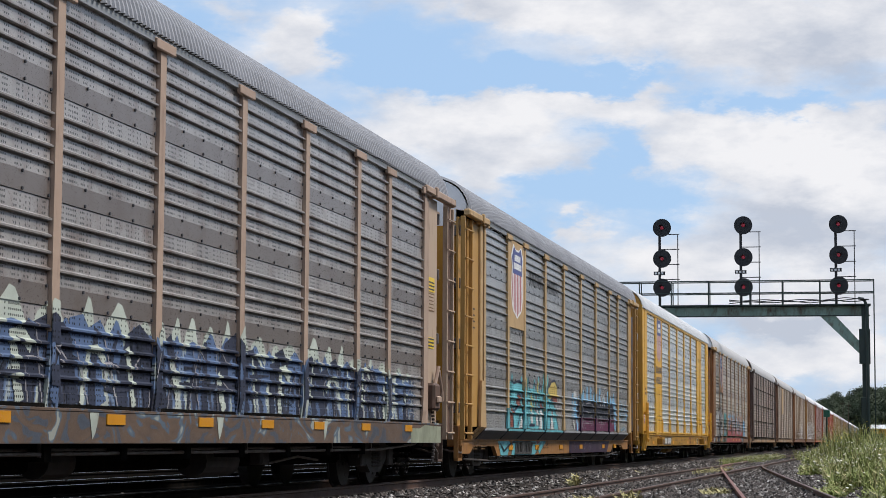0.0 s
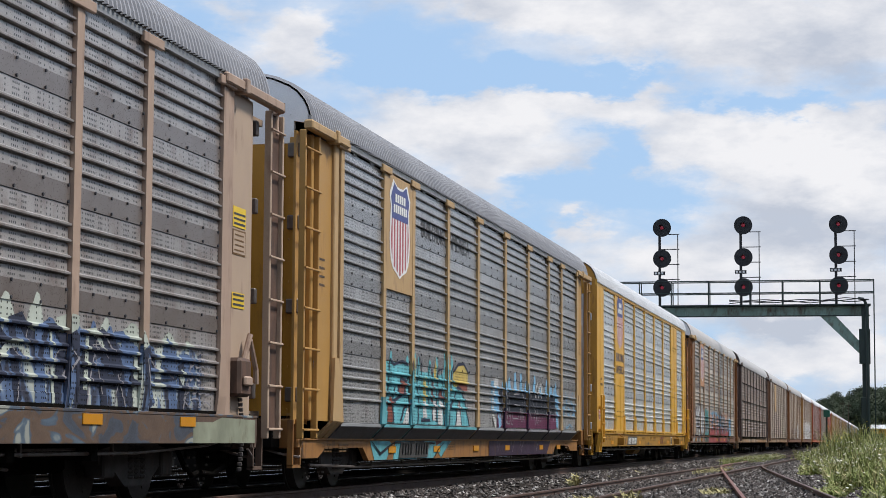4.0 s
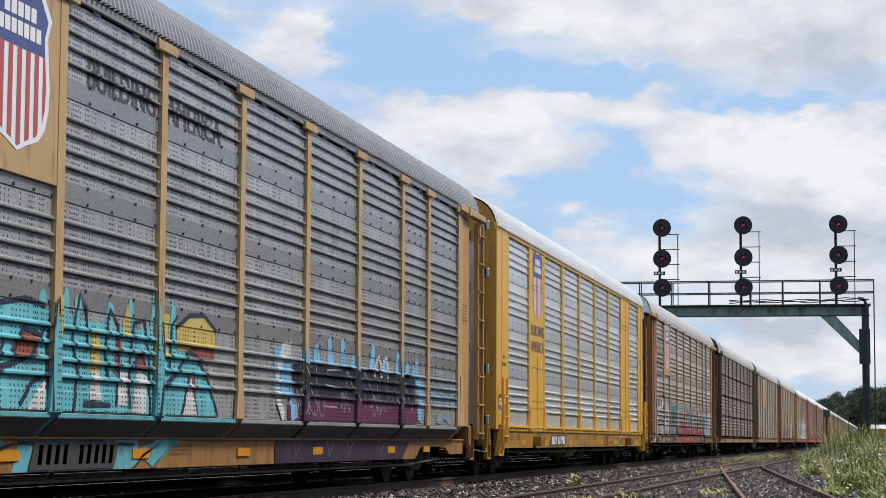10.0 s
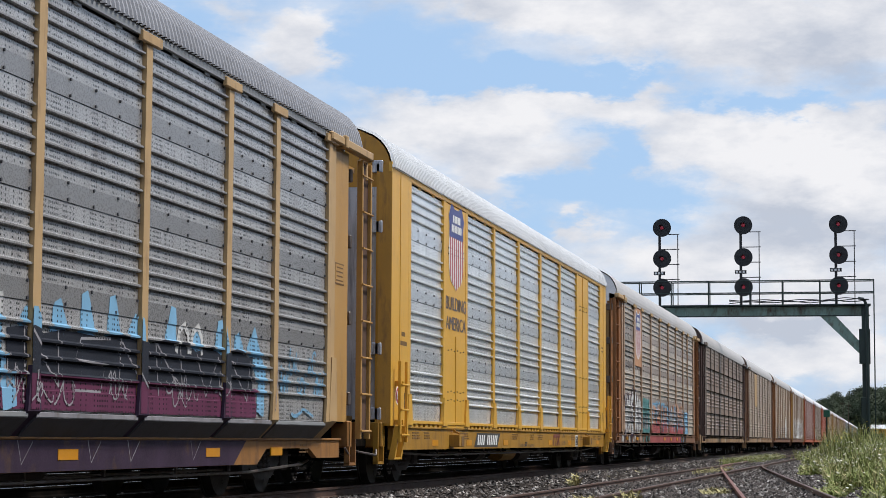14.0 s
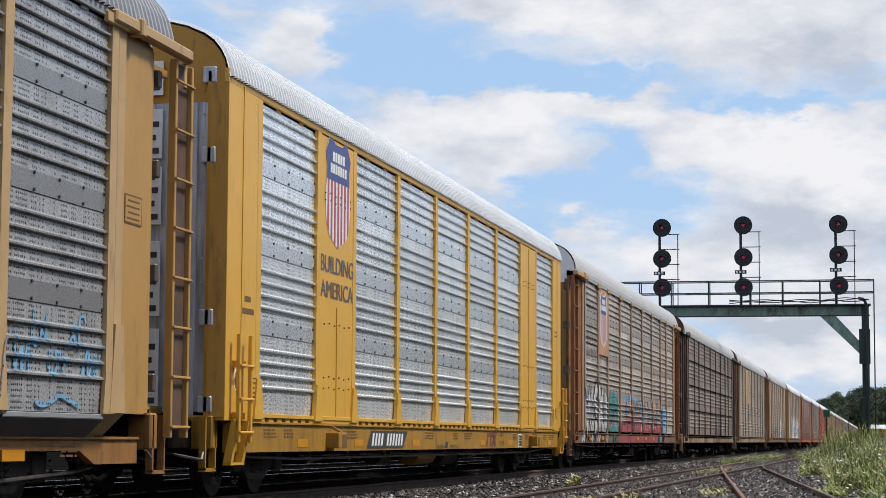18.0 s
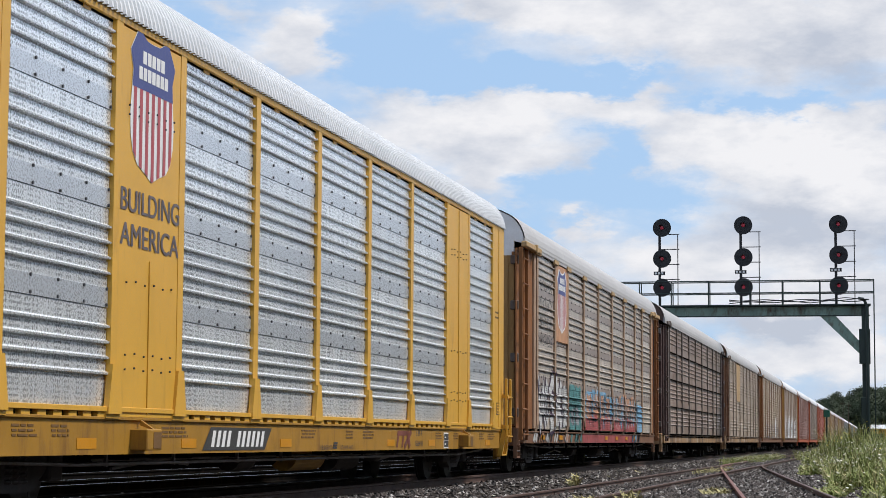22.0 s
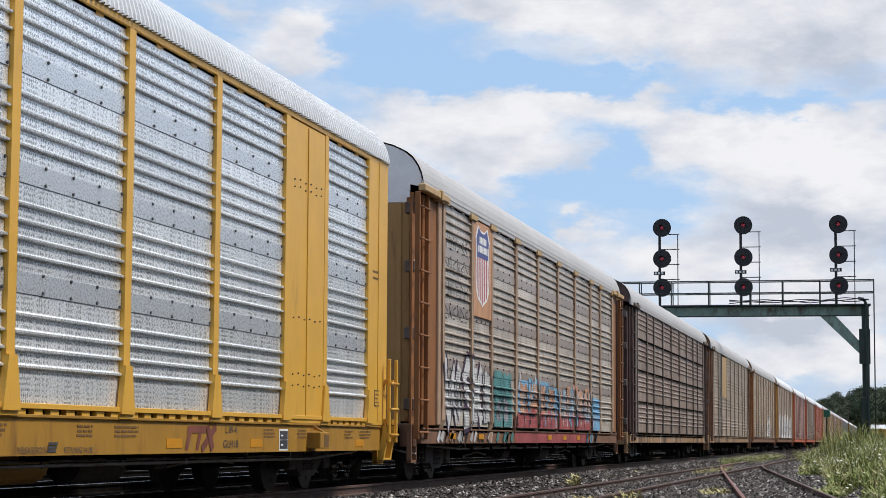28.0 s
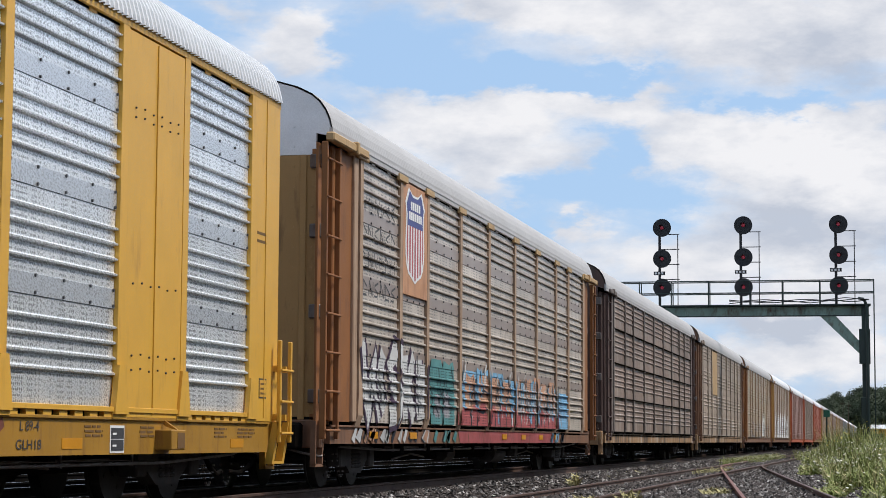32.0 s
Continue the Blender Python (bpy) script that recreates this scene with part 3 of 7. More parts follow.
def bogie_mesh():
    if "bogie" not in MESHES:
        bm = bmesh.new()
        for sx in (-1, 1):
            x = 1.02 * sx
            outline = [(-1.12, 0.46), (-1.12, 0.62), (-0.72, 0.66), (-0.34, 0.82), (0.34, 0.82), (0.72, 0.66), (1.12, 0.62), (1.12, 0.46), (0.78, 0.46),
                       (0.34, 0.22), (-0.34, 0.22), (-0.78, 0.46)]
            prism(bm, outline, "x", x - 0.09, x + 0.09)
            for y in (-0.89, 0.89):
                bx(bm, x - 0.1, x + 0.13, y - 0.16, y + 0.16, 0.32, 0.6, 0.02)
        bx(bm, -1.1, 1.1, -0.2, 0.2, 0.5, 0.85, 0.03)
        me = bpy.data.meshes.new("bogie_frame")
        bmesh.ops.recalc_face_normals(bm, faces=bm.faces)
        bm.to_mesh(me)
        bm.free()
        MESHES["bogie"] = me
        bm = bmesh.new()
        rings = []
        for k in range(7):
            for r_, dz in ((0.095, 0.0), (0.12, 0.018), (0.12, 0.034), (0.095, 0.05)):
                rings.append([bm.verts.new((r_ * math.cos(j * math.pi / 5), r_ * math.sin(j * math.pi / 5), 0.3 + k * 0.06 + dz)) for j in range(10)])
        for r0, r1 in zip(rings, rings[1:]):
            for j in range(10):
                bm.faces.new((r0[j], r0[(j + 1) % 10], r1[(j + 1) % 10], r1[j]))
        me = bpy.data.meshes.new("bogie_spring")
        bm.to_mesh(me)
        bm.free()
        MESHES["spring"] = me
    return MESHES["bogie"], MESHES["spring"]


WHEELS = []                    # wheelsets that turn, with their place on the car
CARS = []                      # cars that roll, with their start on the line


def add_bogies(car, spec):
    frame_me, spring_me = bogie_mesh()
    for yc in (-10.06, 10.06):
        b = part("bogie", frame_me, M["bogie"], car, "black cast steel bogie frame")
        b.location = (0, yc, 0)
        for sx in (-1, 1):
            for dy in (-0.2, 0.0, 0.2):
                s = part("spring", spring_me, M["bogie"], b)
                s.location = (1.03 * sx, dy * 0.9, 0)
        for dy in (-0.89, 0.89):
            w = part("wheelset", wheelset_mesh(), M["wheel"], car)
            w.location = (0, yc + dy, 0.46)
            if spec["near"]:
                WHEELS.append((w, yc + dy))


def place_front(spec, v, z):
    """How far the car's face stands out at v along it and z up: post, ribbed sheet or sloping foot."""
    for p in spec["posts"]:
        if abs(v - p) < 0.096:
            if z < spec["foot"]:
                return HALF + 0.008 - (spec["foot"] - z) * spec["slope"]
            return HALF + 0.008
    if z < spec["screen_z"]:
        return BASE
    k = (z - spec["screen_z"]) % MOD
    prof = sheet_profile()
    for (o0, z0), (o1, z1) in zip(prof, prof[1:]):
        if z0 <= k <= z1:
            return BASE + o0 + (o1 - o0) * ((k - z0) / (z1 - z0) if z1 > z0 else 0)
    return BASE


def drape(spec, bm, lift):
    """Lays flat faces, drawn as (0, v, z), over posts and ribs."""
    bmesh.ops.triangulate(bm, faces=[f for f in bm.faces if len(f.verts) > 4])
    tag = bm.faces.layers.int.new("stroke")
    for i, f in enumerate(bm.faces):
        f[tag] = i
    zs = [v.co.z for v in bm.verts]
    ys = [v.co.y for v in bm.verts]
    cuts = []
    z0 = spec["screen_z"]
    for k in range(5):
        for o, z in sheet_profile():
            cuts.append(z0 + k * MOD + z)
    cuts.append(spec["foot"])
    for z in sorted(set(round(c, 4) for c in cuts)):
        if min(zs) < z < max(zs):
            bmesh.ops.bisect_plane(bm, geom=bm.verts[:] + bm.edges[:] + bm.faces[:], plane_co=(0, 0, z), plane_no=(0, 0, 1))
    for p in spec["posts"]:
        for y in (p - 0.096, p + 0.096):
            if min(ys) < y < max(ys):
                bmesh.ops.bisect_plane(bm, geom=bm.verts[:] + bm.edges[:] + bm.faces[:], plane_co=(0, y, 0), plane_no=(0, 1, 0))
    bmesh.ops.split_edges(bm, edges=bm.edges[:])
    for f in bm.faces:
        c = f.calc_center_median()
        for v in f.verts:
            v.co.x = place_front(spec, v.co.y + (c.y - v.co.y) * 0.01, v.co.z + (c.z - v.co.z) * 0.01) + lift + 0.0002 * (f[tag] % 7)
    return bm


def word(text, width, height, y, z, x=0.0, heavy=0.0):
    """The letters of a word, each its own faces as (x, along, up), the whole fitted to a width and a height; heavy thickens the strokes."""
    cu = bpy.data.curves.new("word", "FONT")
    cu.body = text
    ob = bpy.data.objects.new("word", cu)
    me = bpy.data.meshes.new_from_object(ob)
    bpy.data.objects.remove(ob)
    whole = bmesh.new()
    whole.from_mesh(me)
    bpy.data.meshes.remove(me)
    xs, zs = [v.co.x for v in whole.verts], [v.co.y for v in whole.verts]
    for v in whole.verts:
        v.co = Vector((x, y + (v.co.x - min(xs)) / (max(xs) - min(xs)) * width, z + (v.co.y - min(zs)) / (max(zs) - min(zs)) * height))
    letters_, left = [], set(whole.verts)
    while left:
        group, todo = set(), [next(iter(left))]
        while todo:
            v = todo.pop()
            if v not in group:
                group.add(v)
                todo += [e.other_vert(v) for e in v.link_edges]
        left -= group
        one, twin = bmesh.new(), {}
        for f in whole.faces:
            if f.verts[0] in group:
                for v in f.verts:
                    if v not in twin:
                        twin[v] = one.verts.new(v.co)
                one.faces.new([twin[v] for v in f.verts])
        if heavy:
            again = bmesh.ops.duplicate(one, geom=one.verts[:] + one.edges[:] + one.faces[:])["geom"]
            bmesh.ops.translate(one, vec=(0.001, heavy, 0), verts=[g for g in again if isinstance(g, bmesh.types.BMVert)])
        letters_.append((min(v.co.y for v in group), one))
    whole.free()
    row = [one for _, one in sorted(letters_, key=lambda p: p[0])]
    for one in row[1::2]:
        bmesh.ops.translate(one, vec=(0.002, 0, 0), verts=one.verts[:])
    return row


def poly(bm, pts, x=0.0):
    return bm.faces.new([bm.verts.new((x, a, b)) for a, b in pts])


def shield(car, y, z0, w, h, x, rim=0.13):
    """A shield badge: white rim, blue head with two plain bars, red and white stripes."""
    def outline(g):
        k = 1 - g
        half = [(0.0, 0.935), (0.14, 0.94), (0.33, 1.0), (0.5, 0.84), (0.44, 0.72), (0.46, 0.58), (0.485, 0.42), (0.47, 0.28), (0.42, 0.17), (0.32, 0.09), (0.14, 0.045), (0.0, 0.0)]
        pts = [(0.5 + a, b) for a, b in half] + [(0.5 - a, b) for a, b in half[-2:0:-1]]
        return [(y + w * (0.5 + (a - 0.5) * k), z0 + h * (0.5 + (b - 0.5) * (1 - g * 0.45))) for a, b in pts]
    bm = bmesh.new()
    poly(bm, outline(0.0), x)
    badge = part("shield_badge", bm, M["white"], car, "white shield badge with blue head and red stripes")
    inner = outline(rim)
    split = z0 + h * 0.60
    bm = bmesh.new()
    poly(bm, inner, x + 0.003)
    bmesh.ops.bisect_plane(bm, geom=bm.verts[:] + bm.edges[:] + bm.faces[:], plane_co=(0, 0, split), plane_no=(0, 0, 1), clear_inner=True)
    part("shield_head", bm, M["blue"], badge, "blue field of the shield")
    for k in range(7):
        a = y + w * (0.04 + 0.92 * (k + 0.3) / 7)
        bm = bmesh.new()
        poly(bm, inner, x + 0.003)
        for co, no in (((0, 0, split), (0, 0, -1)), ((0, a, 0), (0, 1, 0)), ((0, a + w * 0.92 / 7 * 0.5, 0), (0, -1, 0))):
            bmesh.ops.bisect_plane(bm, geom=bm.verts[:] + bm.edges[:] + bm.faces[:], plane_co=co, plane_no=no, clear_inner=True)
        if bm.faces:
            part("stripe", bm, M["red"], badge)
    for zz, ww, n in ((0.775, 0.50, 5), (0.665, 0.66, 7)):
        step = w * ww / n
        for k in range(n):
            a = y + w * (0.5 - ww / 2) + k * step + step * 0.1
            bm = bmesh.new()
            poly(bm, [(a, z0 + h * zz), (a + step * 0.8, z0 + h * zz), (a + step * 0.8, z0 + h * (zz + 0.085)), (a, z0 + h * (zz + 0.085))], x + 0.006)
            part("lettering_bar", bm, M["white"], badge)


def ladder(car, y0, y1, x, z0, z1, material, gap=0.55, depth=0.1, name="ladder"):
    """Two stiles of flat bar with round rungs."""
    bm = bmesh.new()
    bx(bm, x - depth, x, y0, y0 + 0.06, z0, z1, 0.008)
    lad = part(name, bm, material, car)
    part("stile", box(x - depth, x, y1 - 0.06, y1, z0, z1, 0.008), material, lad)
    key = ("rung", round(y1 - y0, 2))
    if key not in MESHES:
        bm = tube(bmesh.new(), (0, 0, 0), (0, y1 - y0, 0), 0.017, 6)
        me = bpy.data.meshes.new("rung")
        bm.to_mesh(me)
        bm.free()
        MESHES[key] = me
    z = z0 + 0.12
    while z < z1 - 0.05:
        r = part("rung", MESHES[key], material, lad)
        r.location = (x + 0.01, y0, z)
        z += gap
    return lad


def end_wall(car, y, facing, spec):
    """The curved-top end doors, seen between the cars. facing: -1 towards the car's near end."""
    prof = [(HALF - 0.25, EAVE - 0.05)] + [(HALF - 0.03 - a * 0.98, EAVE + b * spec["rise"] - 0.02) for a, b in ROOF]
    right = [(x, z) for x, z in prof]
    left = [(-x, z) for x, z in prof[::-1]]
    split = spec["end_split"]
    out = right + left
    t = 0.07
    y0, y1 = min(y, y + facing * t), max(y, y + facing * t)
    bm = prism(bmesh.new(), [(HALF - 0.25, split)] + out + [(-HALF + 0.25, split)], "y", y0, y1)
    top = part("end_door", bm, spec["end_top"], car, spec.get("end_label", "riveted upper end door"))
    bm = prism(bmesh.new(), [(HALF - 0.25, 1.0), (HALF - 0.25, split - 0.004), (-HALF + 0.25, split - 0.004), (-HALF + 0.25, 1.0)], "y", y0, y1)
    part("lower_door", bm, spec["end_low"], top)
    for k in range(5):
        x = 1.15 - k * 0.55
        part("door_fold", box(x - 0.05, x + 0.05, y1 if facing > 0 else y0 - 0.03, y1 + 0.03 if facing > 0 else y0, 1.02, split - 0.01, 0.01),
             spec["end_low"], top)
    if spec["near"]:
        for low in (True, False):
            bm = bmesh.new()
            for x in (1.27, 1.0, 0.62):
                for k in range(15):
                    zz = 1.15 + k * 0.29
                    yy = y1 if facing > 0 else y0
                    if (zz < split) == low:
                        tube(bm, (x, yy, zz), (x, yy + facing * 0.012, zz), 0.016, 6)
            tagged(part("rivets", bm, spec["end_low"] if low else spec["end_top"], top), kind="stuff")
    for zz in spec.get("hinges", (1.25, 2.45, 3.6, 4.6)):
        part("hinge", box(HALF - 0.32, HALF - 0.14, y1 - 0.02 if facing > 0 else y0 - 0.07, y1 + 0.07 if facing > 0 else y0 + 0.02, zz, zz + 0.2, 0.015),
             spec["hinge"], top, "bright steel door hinge")
    return top


def rack_car(spec):
    """A covered car carrier with ribbed, perforated side screens between posts."""
    car = thing("railcar", spec["label"], "rail car", "cars of the freight train")
    S = spec
    near = S["near"]
    z0, zt = S["screen_z"], 5.03
    # roof, eave strip and skirt
    L = S["body"]
    r = part("roof", roof_mesh(L, S["ridge"], S["rise"]), S["roof"], car, "corrugated arched metal roof")
    r.location = (0, -L / 2, EAVE)
    part("eave_strip", box(HALF - 0.05, HALF + 0.004, -L / 2, L / 2, S["strip_z"], EAVE + 0.02), S["fascia"], car)
    part("far_wall", box(-HALF, -HALF + 0.06, -L / 2, L / 2, 1.0, EAVE), S["fascia"], car)
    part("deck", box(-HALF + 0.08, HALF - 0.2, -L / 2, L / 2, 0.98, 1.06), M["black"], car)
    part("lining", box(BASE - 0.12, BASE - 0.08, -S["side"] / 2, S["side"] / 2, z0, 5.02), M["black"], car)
    # screens bay by bay
    P = S["posts"]
    edges = [(a + 0.095, b - 0.095) for a, b in zip(P, P[1:])]
    for i, (a, b) in enumerate(edges):
        if i in S["plates"]:
            part("plate_panel", box(BASE - 0.03, BASE + 0.045, a, b, S["plates"][i][0], S["plates"][i][1], 0.004), S.get("panel", S["post"]), car, "painted flat panel")
        for k in range(4):
            zb = z0 + k * MOD
            h = min(MOD - 0.006, zt - zb)
            if i in S["plates"] and zb >= S["plates"][i][0] - 0.02:
                continue
            if i in S["plates"] and zb + h > S["plates"][i][0]:
                h = S["plates"][i][0] - zb
            if h < 0.1:
                continue
            low = MOD if k == 0 else 0.0
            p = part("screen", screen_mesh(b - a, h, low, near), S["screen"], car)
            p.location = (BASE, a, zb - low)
            if near and k:
                bm = bmesh.new()
                for f in (0.02, 0.25, 0.5, 0.75, 0.98):
                    for dz in (0.025, 0.185):
                        y = f * (b - a)
                        tube(bm, (0.006, y, dz), (0.026, y, dz), 0.017, 6)
                tagged(part("bolts", bm, M["ink"], p), kind="stuff")
        if i not in S["plates"] and S["screen"] is not M["screen_a"]:
            slot = part("head_slot", box(BASE - 0.01, BASE + 0.006, a, b, S["strip_z"] - 0.028, S["strip_z"] - 0.003), M["black"], car)
            for f in (0.3, 0.72):
                y = a + f * (b - a)
                part("tab", box(BASE + 0.006, BASE + 0.02, y - 0.09, y + 0.09, S["strip_z"] - 0.038, S["strip_z"] - 0.003), S["fascia"], slot)
        # skirt under the screen
        if S["slope"] > 0.5:
            prism_pts = [(BASE + 0.02, z0 - 0.005), (BASE + 0.03, z0 - 0.06), (BASE - 0.16, z0 - 0.25), (BASE - 0.2, z0 - 0.25), (BASE - 0.05, z0 - 0.005)]
            part("skirt", prism(bmesh.new(), prism_pts, "y", a, b), S["skirt"], car)
            part("skirt_lip", box(BASE - 0.01, BASE + 0.034, a, b, z0 - 0.055, z0 - 0.008, 0.004), S["skirts"].get(i, M["fascia_grey"]), car)
        elif S["style"] == "open":
            part("bottom_gap", box(BASE - 0.07, BASE - 0.03, a, b, z0 - 0.12, z0 + 0.01), M["black"], car)
            if "gap" in S:
                part("bottom_strip", box(BASE - 0.02, BASE + 0.03, a, b, S["gap"][0], S["gap"][1]), M["black"], car)
        else:
            part("bottom_rail", box(BASE - 0.02, BASE + 0.06, a, b, z0 - 0.04, z0 + 0.012, 0.004), S["post"], car)
            for k in range(7):
                y = a + (k + 0.5) / 7 * (b - a)
                part("slot_block", box(BASE - 0.02, BASE + 0.04, y - 0.1, y + 0.1, z0 - 0.1, z0 - 0.042), S["post"], car)
    for ip, p in enumerate(P):
        w = 0.09
        bm = bmesh.new()
        f, sl = S["foot"], S["slope"]
        zb = S["sill"][1] - 0.015
        out = [(HALF, f), (HALF, 5.06), (BASE - 0.05, 5.06), (BASE - 0.05, f), (HALF - 0.08 - (f - zb) * sl, zb), (HALF - (f - zb) * sl, zb)]
        prism(bm, out, "y", p - w, p + w)
        part("post", bm, S["post"], car)
        bm = bmesh.new()
        zf = f + 0.42 if sl > 0.5 else f + 0.5
        prism(bm, [(p - w, zf), (p - w - S["flare"], f), (p + w + S["flare"], f), (p + w, zf)], "x", HALF - 0.03, HALF + (0.006 if S["style"] == "open" else 0.03))
        prism(bm, [(HALF + 0.006, f + 0.001), (HALF - 0.03, f + 0.001), (HALF - 0.03 - (f - zb) * sl, zb), (HALF + 0.006 - (f - zb) * sl, zb)], "y",
              p - w - S["flare"], p + w + S["flare"])
        part("post_foot", bm, S["feet"].get(ip, S["post"]), car)
        if S["caps"]:
            bm = box(HALF - 0.02, HALF + 0.035, p - 0.3, p + 0.3, 4.94, 5.05, 0.008)
            part("post_cap", bm, S.get("cap_m", S["post"]), car)
    if S["seams"]:
        for k in range(4):
            part("seam_bar", box(BASE - 0.02, BASE + 0.055, -S["side"] / 2, S["side"] / 2, z0 + k * MOD - 0.012, z0 + k * MOD + 0.012), M["black"], car)
    # sill with raised ends over the bogies
    zs0, zs1 = S["sill"]
    xs = S["sill_x"]
    e, c = S["body"] / 2 - 0.3, S["kick"]
    if c:
        out = [(-e, zs0 + 0.06), (-12.0, zs0 + 0.06), (-11.6, zs0 + 0.2), (-9.45, zs0 + 0.2), (-9.1, zs0), (9.0, zs0), (9.4, zs0 + 0.2), (11.4, zs0 + 0.2),
               (11.8, zs0 + 0.06), (e, zs0 + 0.06), (e, zs1), (-e, zs1)]
    else:
        out = [(-e, zs0), (e, zs0), (e, zs1), (-e, zs1)]
    part("side_sill", prism(bmesh.new(), out, "x", xs - 0.08, xs), S["sill_m"], car)
    part("sill_flange", box(xs - 0.1, xs + (0.006 if "gap" in S else 0.025), -e, e, zs1 - 0.03, zs1, 0.004), S.get("flange", S["sill_m"]), car)
    part("far_sill", prism(bmesh.new(), out, "x", -xs, -xs + 0.08), S["sill_m"], car)
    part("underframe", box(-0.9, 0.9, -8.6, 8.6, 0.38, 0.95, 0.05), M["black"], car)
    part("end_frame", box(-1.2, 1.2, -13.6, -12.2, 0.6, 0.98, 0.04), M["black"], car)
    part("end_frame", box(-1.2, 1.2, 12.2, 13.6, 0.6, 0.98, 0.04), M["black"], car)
    part("coupler", box(-0.16, 0.16, -14.25, -13.4, 0.72, 0.98, 0.05), M["steel"], car)
    part("coupler", box(-0.16, 0.16, 13.4, 14.25, 0.72, 0.98, 0.05), M["steel"], car)
    part("brake_rod", tube(bmesh.new(), (xs - 0.3, -8.5, zs0 - 0.06), (xs - 0.3, 8.5, zs0 - 0.06), 0.016, 6), M["steel"], car)
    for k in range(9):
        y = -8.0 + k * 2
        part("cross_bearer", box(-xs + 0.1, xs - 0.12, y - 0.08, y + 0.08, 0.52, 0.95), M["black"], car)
    # orange reflectors along the sill
    for y in S["marks"]:
        part("reflector", box(xs, xs + (0.019 if S["style"] == "open" else 0.005), y - 0.25, y + 0.25, S["mark_z"], S["mark_z"] + 0.105), M["orange"], car)
    add_bogies(car, S)
    for sgn in (-1, 1):
        ends(car, S, sgn)
    return car


def ends(car, S, sgn):
    """The recessed end bay with its ladder, corner posts, roof-edge bar and steps."""
    h = S["side"] / 2
    L = S["body"] / 2
    def span(a, b):
        return (a, b) if sgn > 0 else (-b, -a)
    end_wall(car, sgn * (L - 0.09), sgn, S)
    E_ = S["end"]
    if S["style"] == "open":
        y0, y1 = span(h + 0.14, L - 0.52)
        panel = part("end_panel", box(HALF - 0.12, HALF - 0.07, y0, y1, 1.0, 4.96), E_, car, "recessed end bay panel")
        for k in range(2):
            ya, yb = span(L - 0.5 + k * 0.2, L - 0.38 + k * 0.2)
            part("door_fold", box(HALF - 0.3 - k * 0.08, HALF - 0.09 - k * 0.06, ya, yb, 1.0, 4.98, 0.015), E_, panel)
        y0, y1 = span(h + 0.135, h + 0.36)
        part("corner_post", box(HALF - 0.16, HALF - 0.02, y0, y1, 1.0, 5.0, 0.015), S["post"], car)
        y0, y1 = span(h - 0.15, 13.45 if sgn < 0 else 13.78)
        bm = box(HALF - 0.06, HALF + 0.07, y0, y1, 4.97, 5.10, 0.02)
        if sgn > 0:
            prism(bm, [(HALF + 0.07, 13.78), (HALF - 0.03, 13.78), (HALF - 0.2, 13.93), (HALF - 0.1, 13.98)], "z", 4.97, 5.10)
            bx(bm, HALF - 0.16, HALF - 0.06, 13.86, 13.95, 4.7, 5.09, 0.01)
        ya, yb = span(h + 0.5, h + 0.62)
        bx(bm, HALF - 0.09, HALF + 0.10, ya, yb, 4.94, 5.13, 0.015)
        part("edge_bar", bm, S.get("cap_m", S["post"]), car, "bar along the roof edge over the ladder")
        y0, y1 = span(12.73, 13.48) if sgn < 0 else span(13.48, 14.06)
        ladder(car, y0, y1, HALF - 0.02, S["ladder_z"], 4.96, E_, depth=0.09)
        y0, y1 = span(L - 0.2, 13.8) if sgn > 0 else span(12.8, L)
        part("ladder_bracket", box(HALF - 0.3, HALF - 0.24, y0, y1, 1.02, 1.1), E_, car)
        part("ladder_bracket", box(HALF - 0.3, HALF - 0.24, y0, y1, 4.8, 4.88), E_, car)
        if S["slope"] > 0.5:
            ya, yb = span(h + 0.06, h + 0.42)
            bm = prism(bmesh.new(), [(h + 0.135, 1.9), (h + 0.02, 1.0), (h + 0.44, 1.0), (h + 0.36, 1.9)] if sgn > 0 else [(-h - 0.135, 1.9), (-h - 0.02, 1.0), (-h - 0.44, 1.0), (-h - 0.36, 1.9)],
                       "x", HALF - 0.03, HALF + 0.01)
            prism(bm, [(HALF + 0.01, 1.001), (HALF - 0.05, 1.001), (HALF - 0.3, 0.76), (HALF - 0.24, 0.76)], "y", ya, yb)
            part("corner_foot", bm, S["post"], car)
        if sgn > 0:
            # dark brown gives the plate the shade behind the rungs
            part("back_plate", box(HALF - 0.1, HALF - 0.075, 13.54, 14.0, S["ladder_z"] + 0.1, 4.94), M["hand_brake" if S["near"] else "dark_brown"], car, "plate behind the ladder, its shaded side painted brown")
        else:
            part("back_plate", box(HALF - 0.2, HALF - 0.165, *span(12.76, 13.45), 0.95, 4.95), E_, car)
    else:
        y0, y1 = span(h, L - 0.02)
        panel = part("end_panel", box(HALF - 0.12, HALF + 0.002, y0, y1, S["sill"][1], 5.14, 0.006), S["post"], car, "yellow end bay panel")
        y0, y1 = span((h + L) / 2 - 0.012, (h + L) / 2 + 0.012)
        part("seam", box(HALF + 0.002, HALF + 0.012, y0, y1, S["sill"][1] + 0.05, 5.05), S["post"], panel)
        ya, yb = sgn * (L - 0.02), sgn * (L + 0.05)
        bm = bmesh.new()
        prism(bm, [(HALF, ya), (HALF - 0.05, ya), (HALF - 0.24, yb), (HALF - 0.2, yb)], "z", 1.0, 5.14)
        part("end_wing", bm, M["gold"], car, "angled golden corner wing")
        y0, y1 = span(12.1, 12.62) if sgn < 0 else span(12.6, 13.12)
        lad = ladder(car, y0, y1, HALF + 0.12, 0.70, 2.0, S["post"], gap=0.40, depth=0.05)
